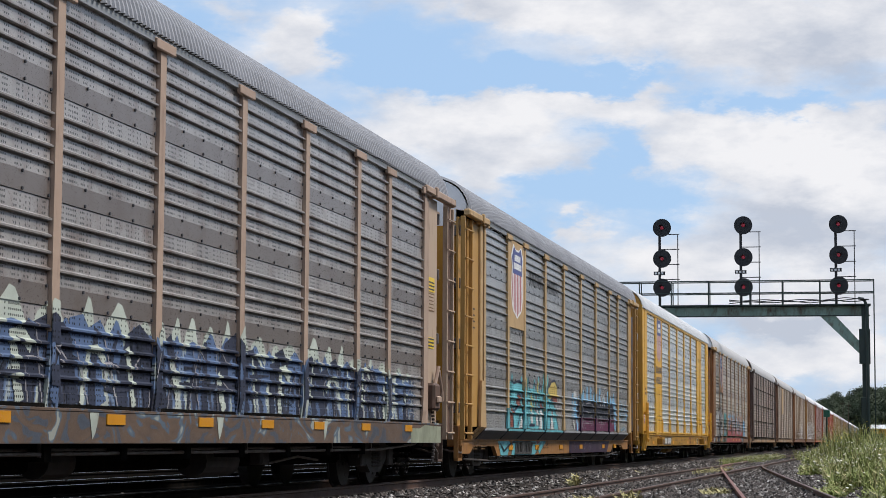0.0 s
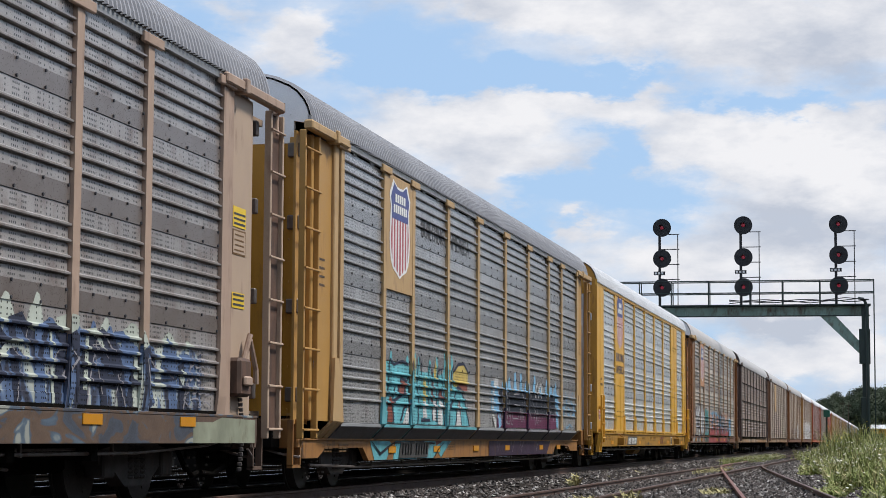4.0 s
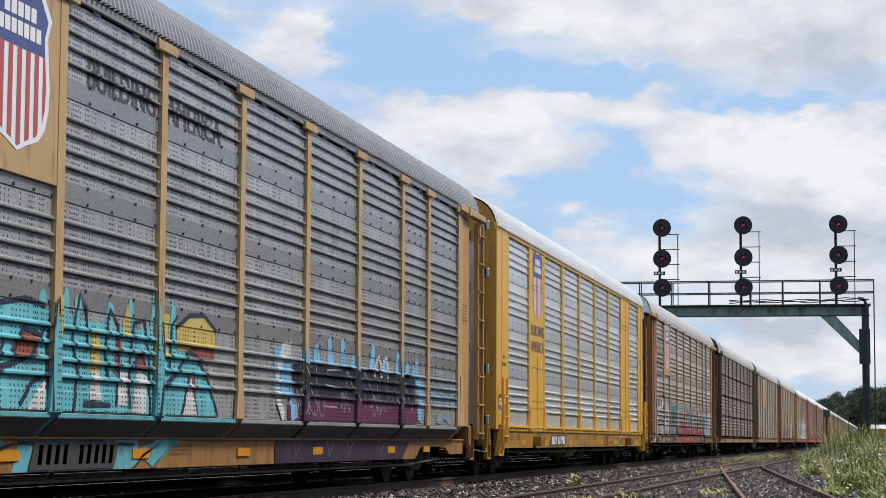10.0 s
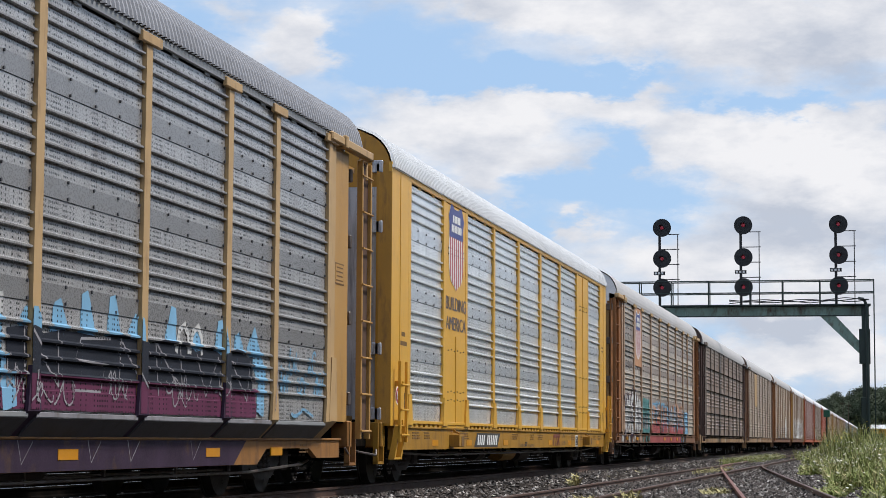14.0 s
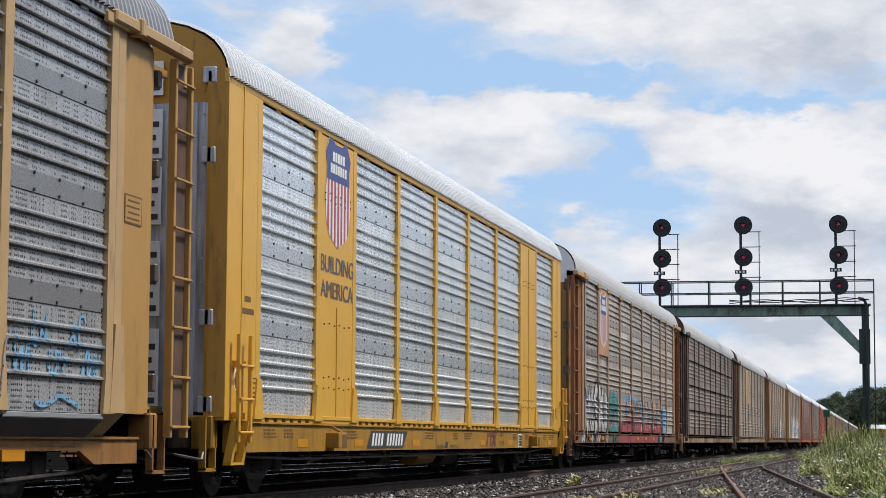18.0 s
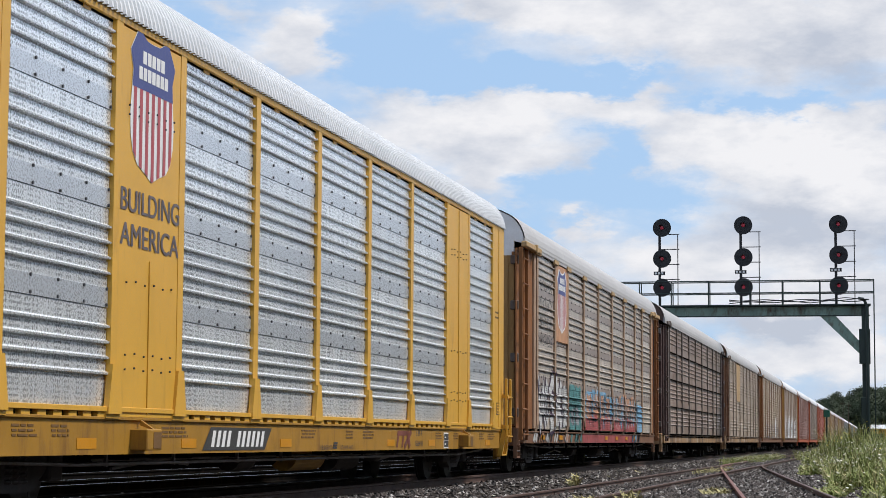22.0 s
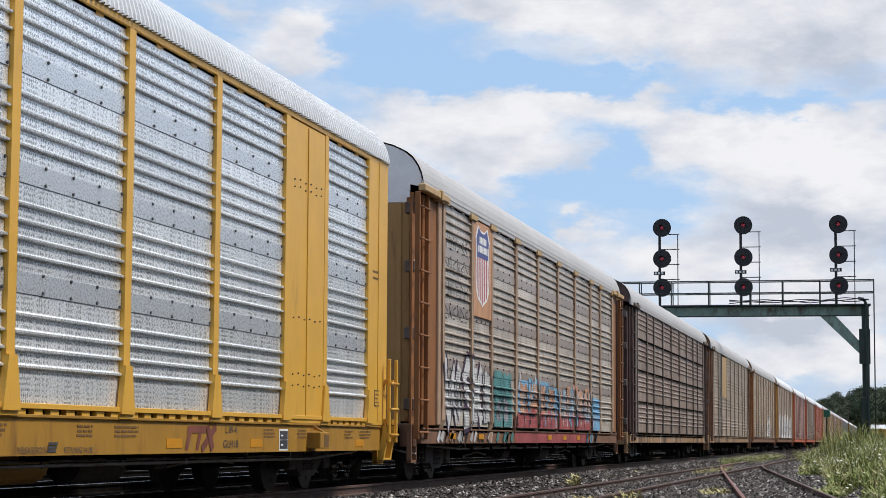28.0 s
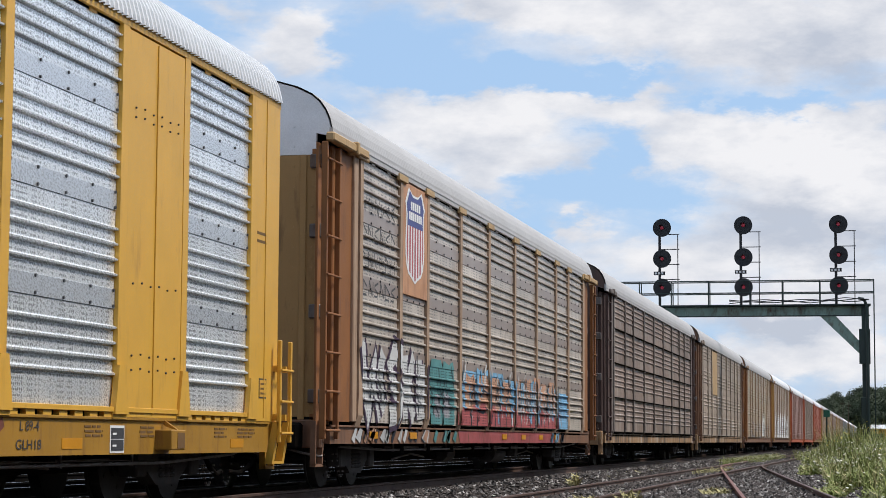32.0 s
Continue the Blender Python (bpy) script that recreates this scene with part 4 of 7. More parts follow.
        part("lower_step", prism(bmesh.new(), [(HALF + 0.02, 0.96), (HALF + 0.10, 0.96), (HALF + 0.02, 0.45), (HALF - 0.08, 0.45)], "y", y0, y0 + 0.09), S["post"], lad)
        part("lower_step", prism(bmesh.new(), [(HALF + 0.02, 0.96), (HALF + 0.10, 0.96), (HALF + 0.02, 0.45), (HALF - 0.08, 0.45)], "y", y1 - 0.09, y1), S["post"], lad)
        part("tread", box(HALF - 0.08, HALF + 0.02, y0, y1, 0.43, 0.46), S["post"], lad)
        for z in (0.98, 1.6):
            part("standoff", box(HALF, HALF + 0.07, *span(abs(y0 + y1) / 2 - 0.2, abs(y0 + y1) / 2 - 0.12), z, z + 0.08), S["post"], lad)
            part("standoff", box(HALF, HALF + 0.07, *span(abs(y0 + y1) / 2 + 0.12, abs(y0 + y1) / 2 + 0.2), z, z + 0.08), S["post"], lad)
    # stirrup step
    y0, y1 = span(L - 0.1, L + 0.3)
    bm = bmesh.new()
    for y in (y0, y1 - 0.04):
        bx(bm, HALF - 0.2, HALF - 0.12, y, y + 0.04, 0.38, 1.0)
    bx(bm, HALF - 0.2, HALF - 0.12, y0, y1, 0.36, 0.4)
    part("step", bm, S["sill_m"], car)
    part("end_sill", box(-HALF + 0.1, HALF - 0.12, *span(L - 0.15, L + 0.05), 0.62, 1.02, 0.02), S["sill_m"], car)


POSTS_OPEN = [-11.6, -9.0, -7.0, -4.2, -1.4, 1.5, 4.3, 7.1, 9.05, 11.6]
POSTS_C = [-11.55, -8.8, -6.85, -4.05, -1.2, 1.65, 4.5, 7.35, 9.25, 11.75]
common = dict(side=23.2, body=26.6, posts=POSTS_OPEN, style="open", screen_z=0.99, foot=0.99, slope=1.0, flare=0.06, caps=True, sill=(0.42, 0.76), sill_x=HALF - 0.22,
              kick=False, plates={}, marks=(), mark_z=0.6, ladder_z=0.75, feet={}, seams=False, skirts={}, ridge=0.042, rise=1.0, strip_z=5.0, near=True, skirt=M["skirt"], end=M["post_b"], hinge=M["steel"], end_split=4.8,
              end_top=M["pale_door"], end_low=M["gold"])


def spec_of(**kw):
    return {**common, **kw}


A = spec_of(label="weathered grey car carrier with faded tan posts and blue graffiti", screen=M["screen_a"], post=M["post_a"], sill=(0.69, 1.03), sill_x=HALF - 0.012, gap=(1.028, 1.066), flange=M["mix_sill"],
            slope=0.12, rise=0.94, skirt=M["black"], sill_m=M["sill_a"], roof=M["roof_grey"], fascia=M["fascia_grey"], marks=(-8.2, -5.4, -2.6, 0.2, 2.6, 5.0, 7.6, 10.4), mark_z=0.88,
            end_low=M["post_a"], screen_z=0.97, foot=1.24, end=M["panel_a"],
            feet={i: M["mix_a"] for i in range(9)})
B = spec_of(label="grey car carrier with tan posts and turquoise and purple graffiti", screen=M["screen_b"], post=M["post_b"], sill_m=M["sill_b"], roof=M["roof_grey"],
            fascia=M["fascia_grey"], rise=0.95, kick=True, end=M["gold_tan"], plates={1: (3.12, 4.97)}, marks=(-7.6, -4.2, -0.6, 2.8, 7.2, 9.8), mark_z=0.53,
            skirts={1: M["g_turq_flat"], 2: M["g_turq_flat"], 3: M["g_turq_flat"], 5: M["g_haze_flat"], 6: M["g_haze_flat"], 7: M["g_haze_flat"]},
            feet={1: M["g_turq_flat"], 2: M["g_turq_flat"], 3: M["g_turq_flat"], 5: M["g_purp"], 6: M["g_purp"], 7: M["g_purp"]})
C = spec_of(label="yellow car carrier with bright galvanised ribbed screens", screen=M["screen_c"], post=M["yellow"], sill_m=M["sill_c"], roof=M["roof_white"],
            fascia=M["yellow"], posts=POSTS_C, rise=0.97, side=23.3, body=25.7, style="closed", strip_z=5.02, caps=False, slope=0.0, foot=0.99, flare=0.1, sill=(0.58, 0.96), sill_x=HALF - 0.03,
            hinges=(1.05, 2.08, 4.03, 5.0), plates={1: (0.96, 5.0), 7: (0.96, 5.0)}, screen_z=1.05, marks=(-9.4, -6.4, -2.6, 3.2, 6.2, 11.3), mark_z=0.64, hinge=M["silver"],
            end_top=M["gold"], end_low=M["silver"], end_split=4.78)
D = spec_of(panel=M["panel_d"], label="brown dusty car carrier with colourful graffiti along its foot", screen=M["screen_d"], post=M["post_d"], sill_m=M["brown"], roof=M["roof_light"], ridge=0.002, rise=1.1,
            fascia=M["roof_light"], sill=(0.68, 0.95), sill_x=HALF - 0.08, slope=0.35, foot=1.1, screen_z=1.0, skirt=M["black"], end=M["end_brown"], end_low=M["gold_low"], cap_m=M["post_b"], plates={1: (3.12, 4.97)},
            marks=(-10.5, -7.8, 0.6, 2.9, 5.2, 7.5), mark_z=0.76)
FAR_FIRST, FAR_PITCH = 137.4, 30.3
LONG = 1.055
FAR = [
    dict(label="dark brown car carrier with streaked screens and black seams", screen=M["screen_e"], post=M["post_e"], sill_m=M["sill_e"], end=M["dark_brown"], caps=False, seams=True),
    dict(label="weathered grey car carrier with brown ends", screen=M["grey_tan_screen"], post=M["post_f"], panel=M["post_b"], plates={2: (2.9, 4.9)}, sill_m=M["sill_e"], end=M["brown"], caps=False),
    dict(label="dull tan car carrier with orange-brown ends", screen=M["tan_screen"], post=M["post_d"], sill_m=M["brown"], end=M["end_brown"], caps=False),
    dict(label="dull tan car carrier with large white graffiti", screen=M["grey_tan_screen"], post=M["post_d"], sill_m=M["brown"], end=M["gold_tan"], caps=False),
    dict(label="red-brown car carrier with bright rust-red ends", screen=M["red_screen"], post=M["red_screen"], sill_m=M["rust_red"], end=M["rust_red"], caps=False),
    dict(label="tan car carrier with red ends and pale roof", screen=M["grey_tan_screen"], post=M["post_f"], sill_m=M["rust_red"], end=M["rust_red"], caps=False),
    dict(label="faded orange-red car carrier with pale roof", screen=M["orange_screen"], post=M["rust_red"], sill_m=M["sill_b"], end=M["rust_red"], caps=False),
    dict(label="tan car carrier far down the line", screen=M["tan_screen"], post=M["post_b"], sill_m=M["sill_b"], end=M["gold_tan"]),
    dict(label="yellowed car carrier far down the line", screen=M["tan_screen"], post=M["post_b"], sill_m=M["sill_c"], end=M["gold_tan"]),
    dict(label="grey car carrier far down the line", screen=M["screen_d"], post=M["post_d"], sill_m=M["sill_b"], end=M["brown"]),
    dict(label="tan car carrier further down the line", screen=M["tan_screen"], post=M["post_b"], sill_m=M["sill_b"], end=M["gold_tan"]),
    dict(label="brown car carrier further down the line", screen=M["screen_d"], post=M["post_d"], sill_m=M["sill_b"], end=M["brown"]),
    dict(label="pale grey car carrier at the end of the line", screen=M["pale_screen"], post=M["fascia_grey"], sill_m=M["sill_a"], end=M["fascia_grey"]),
    dict(label="pale blue-grey car carrier at the end of the line", screen=M["pale_screen"], post=M["fascia_grey"], sill_m=M["sill_a"], end=M["fascia_grey"]),
    dict(label="tan car carrier at the far end of the train", screen=M["tan_screen"], post=M["post_b"], sill_m=M["sill_b"], end=M["gold_tan"]),
    dict(label="dull grey car carrier at the far end of the train", screen=M["pale_screen"], post=M["fascia_grey"], sill_m=M["sill_a"], end=M["fascia_grey"]),
    dict(label="pale car carrier at the far end of the train", screen=M["pale_screen"], post=M["fascia_grey"], sill_m=M["sill_a"], end=M["fascia_grey"]),
    dict(label="yellowed car carrier at the far end of the train", screen=M["tan_screen"], post=M["post_b"], sill_m=M["sill_c"], end=M["gold_tan"]),
    dict(label="whitish car carrier last in sight", screen=M["pale_screen"], post=M["fascia_grey"], sill_m=M["sill_a"], end=M["fascia_grey"]),
    dict(label="grey car carrier last in sight", screen=M["pale_screen"], post=M["fascia_grey"], sill_m=M["sill_a"], end=M["fascia_grey"]),
]
CENTRES = [21.95, 50.5, 78.6, 107.3]
for s_, u_ in zip((A, B, C, D), CENTRES):
    CARS.append((rack_car(s_), u_))
for i, kw in enumerate(FAR):
    f_ = spec_of(near=False, side=23.2 * LONG, body=26.6 * LONG, posts=[p * LONG for p in POSTS_OPEN], sill=(0.68, 0.95), sill_x=HALF - 0.08, slope=0.35, foot=1.1, screen_z=1.0, skirt=M["black"],
                 ridge=0.002, rise=1.1,
                 roof=M["roof_white"] if i in (3, 4, 5, 6, 12, 13, 15, 16, 18, 19) else M["roof_light"], fascia=M["roof_light"], **kw)
    f_["end_low"] = f_["end_top"] = kw["end"]
    CARS.append((rack_car(f_), FAR_FIRST + FAR_PITCH * i))


# ---------------------------------------------------------------- ground and tracks
bm = bmesh.new()
sheet(bm, [(-3000, -600, -0.32), (3000, -600, -0.32), (3000, 4500, -0.32), (-3000, 4500, -0.32)])
tagged(part("ground", bm, M["ground"], None), "dark grey crushed stone ballast ground", "ground", kind="structure")


def rail_line(bm, path, top):
    """A rail with foot, web and head along a list of (x, y)."""
    sect = [(-0.07, -0.17), (0.07, -0.17), (0.07, -0.15), (0.012, -0.13), (0.012, -0.045), (0.036, -0.035), (0.036, -0.004), (0.028, 0.0),
            (-0.028, 0.0), (-0.036, -0.004), (-0.036, -0.035), (-0.012, -0.045), (-0.012, -0.13), (-0.07, -0.15)]
    rows = []
    for i, (x, y) in enumerate(path):
        a, b = path[max(0, i - 1)], path[min(len(path) - 1, i + 1)]
        d = Vector((b[0] - a[0], b[1] - a[1])).normalized()
        rows.append([bm.verts.new((x + d.y * o, y - d.x * o, top + z)) for o, z in sect])
    n = len(sect)
    for r0, r1 in zip(rows, rows[1:]):
        for j in range(n):
            bm.faces.new((r0[j], r0[(j + 1) % n], r1[(j + 1) % n], r1[j]))
    bm.faces.new(rows[0])
    bm.faces.new(rows[-1][::-1])
    return bm


def tie_mesh():
    if "tie" not in MESHES:
        bm = box(-1.25, 1.25, -0.11, 0.11, -0.17, 0.0, 0.012)
        me = bpy.data.meshes.new("sleeper")
        bm.to_mesh(me)
        bm.free()
        MESHES["tie"] = me
    return MESHES["tie"]


def track(name, xc, top, y0, y1, label, ties, rails="rail"):
    tr = thing(name, label, "railway track", kind="structure")
    for o in (-0.7535, 0.7535):
        r = part("rail", rail_line(bmesh.new(), [(xc + o, y0), (xc + o, y1)], top), M["black" if rails == "railhead" else "rail"], tr)
        if rails == "railhead":
            part("running_face", box(xc + o - 0.022, xc + o + 0.022, y0, y1, top, top + 0.003), M["railhead"], r, "polished running face of the rail")
    for y in ties:
        t = part("sleeper", tie_mesh(), M["tie"], tr)
        t.location = (xc, y, top - 0.17)
        t.rotation_euler = (0, 0, random.uniform(-0.02, 0.02))
    return tr


SIDING_X, SIDING_Z = -5.49, -0.20
track("main_track", TRACK_X, 0.0, -200, 900, "dark rusty rails of the main line under the train", [14 + 0.55 * k for k in range(200)])
track("siding_track", SIDING_X, SIDING_Z, -100, 400, "rusty siding rails in dark ballast", [20 + 0.55 * k for k in range(160)])
track("far_track", -13.3, 0.0, -200, 900, "worn rails of the second line beyond the train", [], "railhead")
track("outer_track", -17.5, 0.0, -200, 900, "worn rails of the outer line", [], "railhead")

# the diverging track of the turnout
def swing(y):
    """How far the diverging track stands off the siding: straight at first, then bent into it."""
    a = 0.088 * (80 - y)
    return 0.5 * (a + math.sqrt(a * a + 0.15)) - 0.02 * max(0.0, (y - 80) / 20)


tr = thing("turnout_track", "red-rusted curved turnout rails leading off the siding", "railway track", kind="structure")
for o, y0, y1, m_ in ((-0.80, 20, 98, "rail_red"), (0.75, 20, 98, "rail")):
    path = [(SIDING_X + o + swing(y), y) for y in [y0 + (y1 - y0) * k / 60 for k in range(61)]]
    part("rail", rail_line(bmesh.new(), path, SIDING_Z + 0.004), M[m_], tr)

# near-black sheet that stands in for shade on the yard's ballast
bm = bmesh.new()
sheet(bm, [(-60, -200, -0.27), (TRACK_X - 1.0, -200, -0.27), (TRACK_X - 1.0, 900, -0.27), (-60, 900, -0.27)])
tagged(part("yard_bed", bm, M["shade_bed"], None), "ballast of the yard beyond the train, shade put into its near-black colour", "ground", kind="structure")

# ballast bed of the main line; shade under the cars painted near-black
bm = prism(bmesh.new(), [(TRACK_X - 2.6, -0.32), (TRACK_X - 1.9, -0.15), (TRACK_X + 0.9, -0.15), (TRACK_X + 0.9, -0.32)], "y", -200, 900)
tagged(part("track_bed", bm, M["shade_bed"], None), "stone bed under the main line, blackened for the shade below the cars", "ballast", kind="structure")
bm = prism(bmesh.new(), [(TRACK_X + 0.9, -0.32), (TRACK_X + 0.9, -0.148), (TRACK_X + 1.7, -0.15), (TRACK_X + 2.4, -0.32)], "y", -200, 900)
tagged(part("ballast_shoulder", bm, M["ground"], None), "raised bed of crushed grey stone under the rails", "ballast", kind="structure")


# ---------------------------------------------------------------- signal gantry
def gantry():
    g = thing("signal_gantry", "weathered green steel signal gantry with railings over the tracks", "signal gantry")
    Y = 100.0
    zb, zt = 6.87, 7.34
    part("beam", box(-20, -0.55, Y - 0.03, Y + 0.03, zb, zt), M["green"], g, "faded green plate girder with rust streaks")
    for z in (zb, zt):
        part("flange", box(-20, -0.45, Y - 0.16, Y + 0.16, z - 0.02, z + 0.02), M["dark_green"], g)
    for k in range(14):
        x = -0.7 - k * 1.45
        part("stiffener", box(x - 0.02, x + 0.02, Y - 0.12, Y + 0.12, zb + 0.021, zt - 0.021), M["green"], g)
    part("walkway", box(-20, -0.4, Y - 0.45, Y + 0.45, zt + 0.021, zt + 0.08), M["dark_green"], g)
    for yy in (Y - 0.43, Y + 0.43):
        for z in (zt + 0.66, zt + 1.25):
            part("handrail", tube(bmesh.new(), (-20, yy, z), (-0.25, yy, z), 0.028, 8), M["dark_green"], g)
        for x in (-0.25, -2.83, -4.63, -6.2, -8.22, -10.05, -11.63, -13.4, -15.2, -17.0, -18.8):
            part("rail_post", tube(bmesh.new(), (x, yy, zt), (x, yy, zt + 1.26), 0.03, 8), M["dark_green"], g)
    part("column", box(-0.85, -0.5, Y - 0.2, Y + 0.2, -0.35, zt, 0.02), M["dark_green"], g, "dark green steel column")
    part("column", box(-20.4, -20, Y - 0.2, Y + 0.2, -0.35, zt, 0.02), M["dark_green"], g)
    bm = prism(bmesh.new(), [(-2.85, zb), (-2.1, zb), (-0.8, 5.45), (-0.8, 4.85)], "y", Y - 0.09, Y + 0.09)
    part("brace", bm, M["green"], g, "diagonal green knee brace")
    part("conduit", tube(bmesh.new(), (-0.25, Y - 0.3, 0), (-0.25, Y - 0.3, zt + 1.0), 0.03, 8), M["dark_green"], g)
    for k in range(3):
        bm = bmesh.new()
        pts = [(-7.2 + j * 0.56, Y - 0.5 - 0.02 * k, zt + 0.13 + 0.05 * k + 0.16 * abs(math.sin(j * 0.9 + k)) * (0.5 if j < 9 else 0.9)) for j in range(13)]
        for a, b in zip(pts, pts[1:]):
            tube(bm, a, b, 0.022, 6)
        tagged(part("cable", bm, M["signal_black"], g), kind="stuff")
    bm = bmesh.new()
    for a, b in (((-1.0, zt + 0.35), (-0.72, zt + 0.3)), ((-0.72, zt + 0.3), (-0.6, zt)), ((-0.6, zt), (-0.6, 0.2))):
        tube(bm, (a[0], Y - 0.42, a[1]), (b[0], Y - 0.42, b[1]), 0.07, 8)
    part("cable_pipe", bm, M["dark_green"], g)
    part("junction_box", box(-0.92, -0.5, Y - 0.34, Y - 0.2, 1.6, 2.9, 0.02), M["dark_green"], g)
    part("junction_box", box(-0.98, -0.45, Y - 0.35, Y - 0.2, 4.5, 6.2, 0.02), M["dark_green"], g)
    return g


gantry()


def signal(x, zs, group="gantry signals"):
    """Three round black targets with red lamps on a pole with a service ladder."""
    Y = 99.7
    s = thing("railway_signal", "black three-head searchlight signal showing red on a pole", "signal", group)
    part("pole", tube(bmesh.new(), (x - 0.14, Y + 0.1, 7.4), (x - 0.14, Y + 0.1, zs[0] - 0.05), 0.07, 10), M["signal_black"], s)
    for z in zs:
        bm = tube(bmesh.new(), (x, Y - 0.14, z), (x, Y - 0.11, z), 0.45, 36)
        disc = part("target", bm, M["signal_black"], s, "round black signal target")
        part("housing", tube(bmesh.new(), (x, Y - 0.1, z), (x, Y + 0.3, z), 0.16, 16), M["signal_black"], disc)
        bm = bmesh.new()
        for k in range(13):
            a = math.pi * (k / 12)
            a2 = math.pi * ((k + 1) / 12)
            if k < 12:
                q = [(x + 0.13 * math.cos(t), y, z + 0.13 * math.sin(t)) for t, y in ((a, Y - 0.15), (a2, Y - 0.15), (a2, Y - 0.42), (a, Y - 0.42))]
                sheet(bm, q)
        part("hood", bm, M["signal_black"], disc)
        part("lamp", tube(bmesh.new(), (x, Y - 0.165, z), (x, Y - 0.145, z), 0.085, 16), M["lens"], disc, "glowing red lens")
    lx = x + 0.75
    lad = part("service_ladder", tube(bmesh.new(), (lx, Y + 0.2, 7.4), (lx, Y + 0.2, zs[0] - 0.3), 0.025, 6), M["signal_black"], s)
    for z in (zs[0] - 0.3, zs[0] - 1.05, zs[0] - 1.8, zs[0] - 2.55):
        part("bracket", tube(bmesh.new(), (x - 0.1, Y + 0.2, z), (lx + 0.08, Y + 0.2, z), 0.022, 6), M["signal_black"], lad)
    zp = zs[1] - 0.72
    pl = part("number_plate", box(x - 0.42, x + 0.14, Y - 0.05, Y - 0.03, zp - 0.09, zp + 0.09), M["signal_black"], s)
    for k in range(3):
        part("bar", box(x - 0.37 + k * 0.16, x - 0.27 + k * 0.16, Y - 0.056, Y - 0.05, zp - 0.055, zp + 0.055), M["white"], pl)
    return s


for x_, zz_ in ((-10.5, (11.28, 9.74, 8.30)), (-6.5, (11.34, 9.76, 8.28)), (-1.9, (11.32, 9.81, 8.31))):
    signal(x_, zz_)



# ---------------------------------------------------------------- graffiti and lettering on the cars
def quad_strip(bm, pts, w0, w1):
    """A brush stroke along points, from one width to another."""
    n = len(pts)
    rows = []
    for i, (a, b) in enumerate(pts):
        p, q = pts[max(0, i - 1)], pts[min(n - 1, i + 1)]
        d = Vector((q[0] - p[0], q[1] - p[1])).normalized()
        w = (w0 + (w1 - w0) * i / (n - 1)) / 2
        rows.append(((a - d.y * w, b + d.x * w), (a + d.y * w, b - d.x * w)))
    for (a, b), (c, d) in zip(rows, rows[1:]):
        poly(bm, [a, b, d, c])


def letter_strokes(v, z, w, h, rnd):
    """Strokes that stand like a bulky hand-drawn letter, leaning and tapered."""
    lean = rnd.uniform(-0.15, 0.15) * w
    kind = rnd.randrange(5)
    L_, R_ = v + 0.15 * w, v + 0.85 * w
    top, bot, mid = z + h * rnd.uniform(0.9, 1.08), z + h * rnd.uniform(-0.02, 0.06), z + h * rnd.uniform(0.42, 0.6)
    one = [(L_ + lean, top), (L_ + lean / 2, mid), (L_, bot)]
    two = [(R_ + lean, top), (R_ + lean / 2, mid), (R_, bot)]
    if kind == 0:
        return [one, two, [(L_ + lean / 2, mid), (R_ + lean / 2, mid)]]
    if kind == 1:
        return [one, [(L_ + lean, top), (R_, bot)], two]
    if kind == 2:
        return [[(R_ + lean, top), (L_ + lean, top * 0.98), (L_, mid), (R_, mid * 0.98), (R_ - 0.1 * w, bot), (L_, bot)]]
    if kind == 3:
        return [one, [(L_, bot), (R_, bot)], [(L_ + lean, top), (R_ + lean, top * 0.97), (R_, mid)]]
    return [[(L_ + lean, top), ((L_ + R_) / 2, bot), (R_ + lean, top)]]


def spray(car, S, name, layers, lift=0.003, note="layer of spray paint"):
    """Layers of paint over screens and posts; each is a material and a function that draws flat faces."""
    for k, (m_, draw) in enumerate(layers):
        bm = bmesh.new()
        draw(bm)
        drape(S, bm, lift + 0.0016 * k)
        tagged(part(name, bm, M[m_], car, note), kind="stuff")


def on_sill(car, S, name, layers):
    for k, (m_, draw) in enumerate(layers):
        bm = bmesh.new()
        draw(bm)
        for v in bm.verts:
            v.co.x = S["sill_x"] + 0.007 + 0.003 * k
            v.co.z = min(max(v.co.z, S["sill"][0] + 0.004), S["sill"][1] - 0.035)
        tagged(part(name, bm, M[m_ + "_flat"] if m_ + "_flat" in M else M[m_], car), "spray paint on the sill", kind="stuff")


def skyline(bm, v0, v1, z0, z1, rough, step, rnd):
    """A filled band with an uneven, spiky top."""
    v, prev = v0, z1 - rough * rnd.random()
    while v < v1:
        n = min(v1, v + step * rnd.uniform(0.6, 1.4))
        z = z1 + rough * rnd.uniform(-1, 1)
        poly(bm, [(v, z0), (n, z0), (n, z), (v, prev)])
        v, prev = n, z


def letters(bm, v0, v1, n, z, h, w0, seed, grow=0.0):
    rnd = random.Random(seed)
    w = (v1 - v0) / n
    for k in range(n):
        for st in letter_strokes(v0 + k * w, z, w * 0.95, h, rnd):
            quad_strip(bm, st, w0 + grow, w0 * 0.85 + grow)


def scribble(bm, v, z, w, h, n, wd, seed):
    rnd = random.Random(seed)
    a, b = rnd.uniform(0.8, 1.5), rnd.uniform(0.02, 0.09)
    pts = []
    for k in range(n * 3 + 1):
        q = k / 3
        pts.append((v + w * q / n + b * math.sin(q * 2.3 + seed), z + h * (0.5 + 0.5 * math.sin(q * a * 1.6 + seed)) * (0.8 + 0.2 * math.cos(q * 0.9))))
    quad_strip(bm, pts, wd, wd * 0.7)


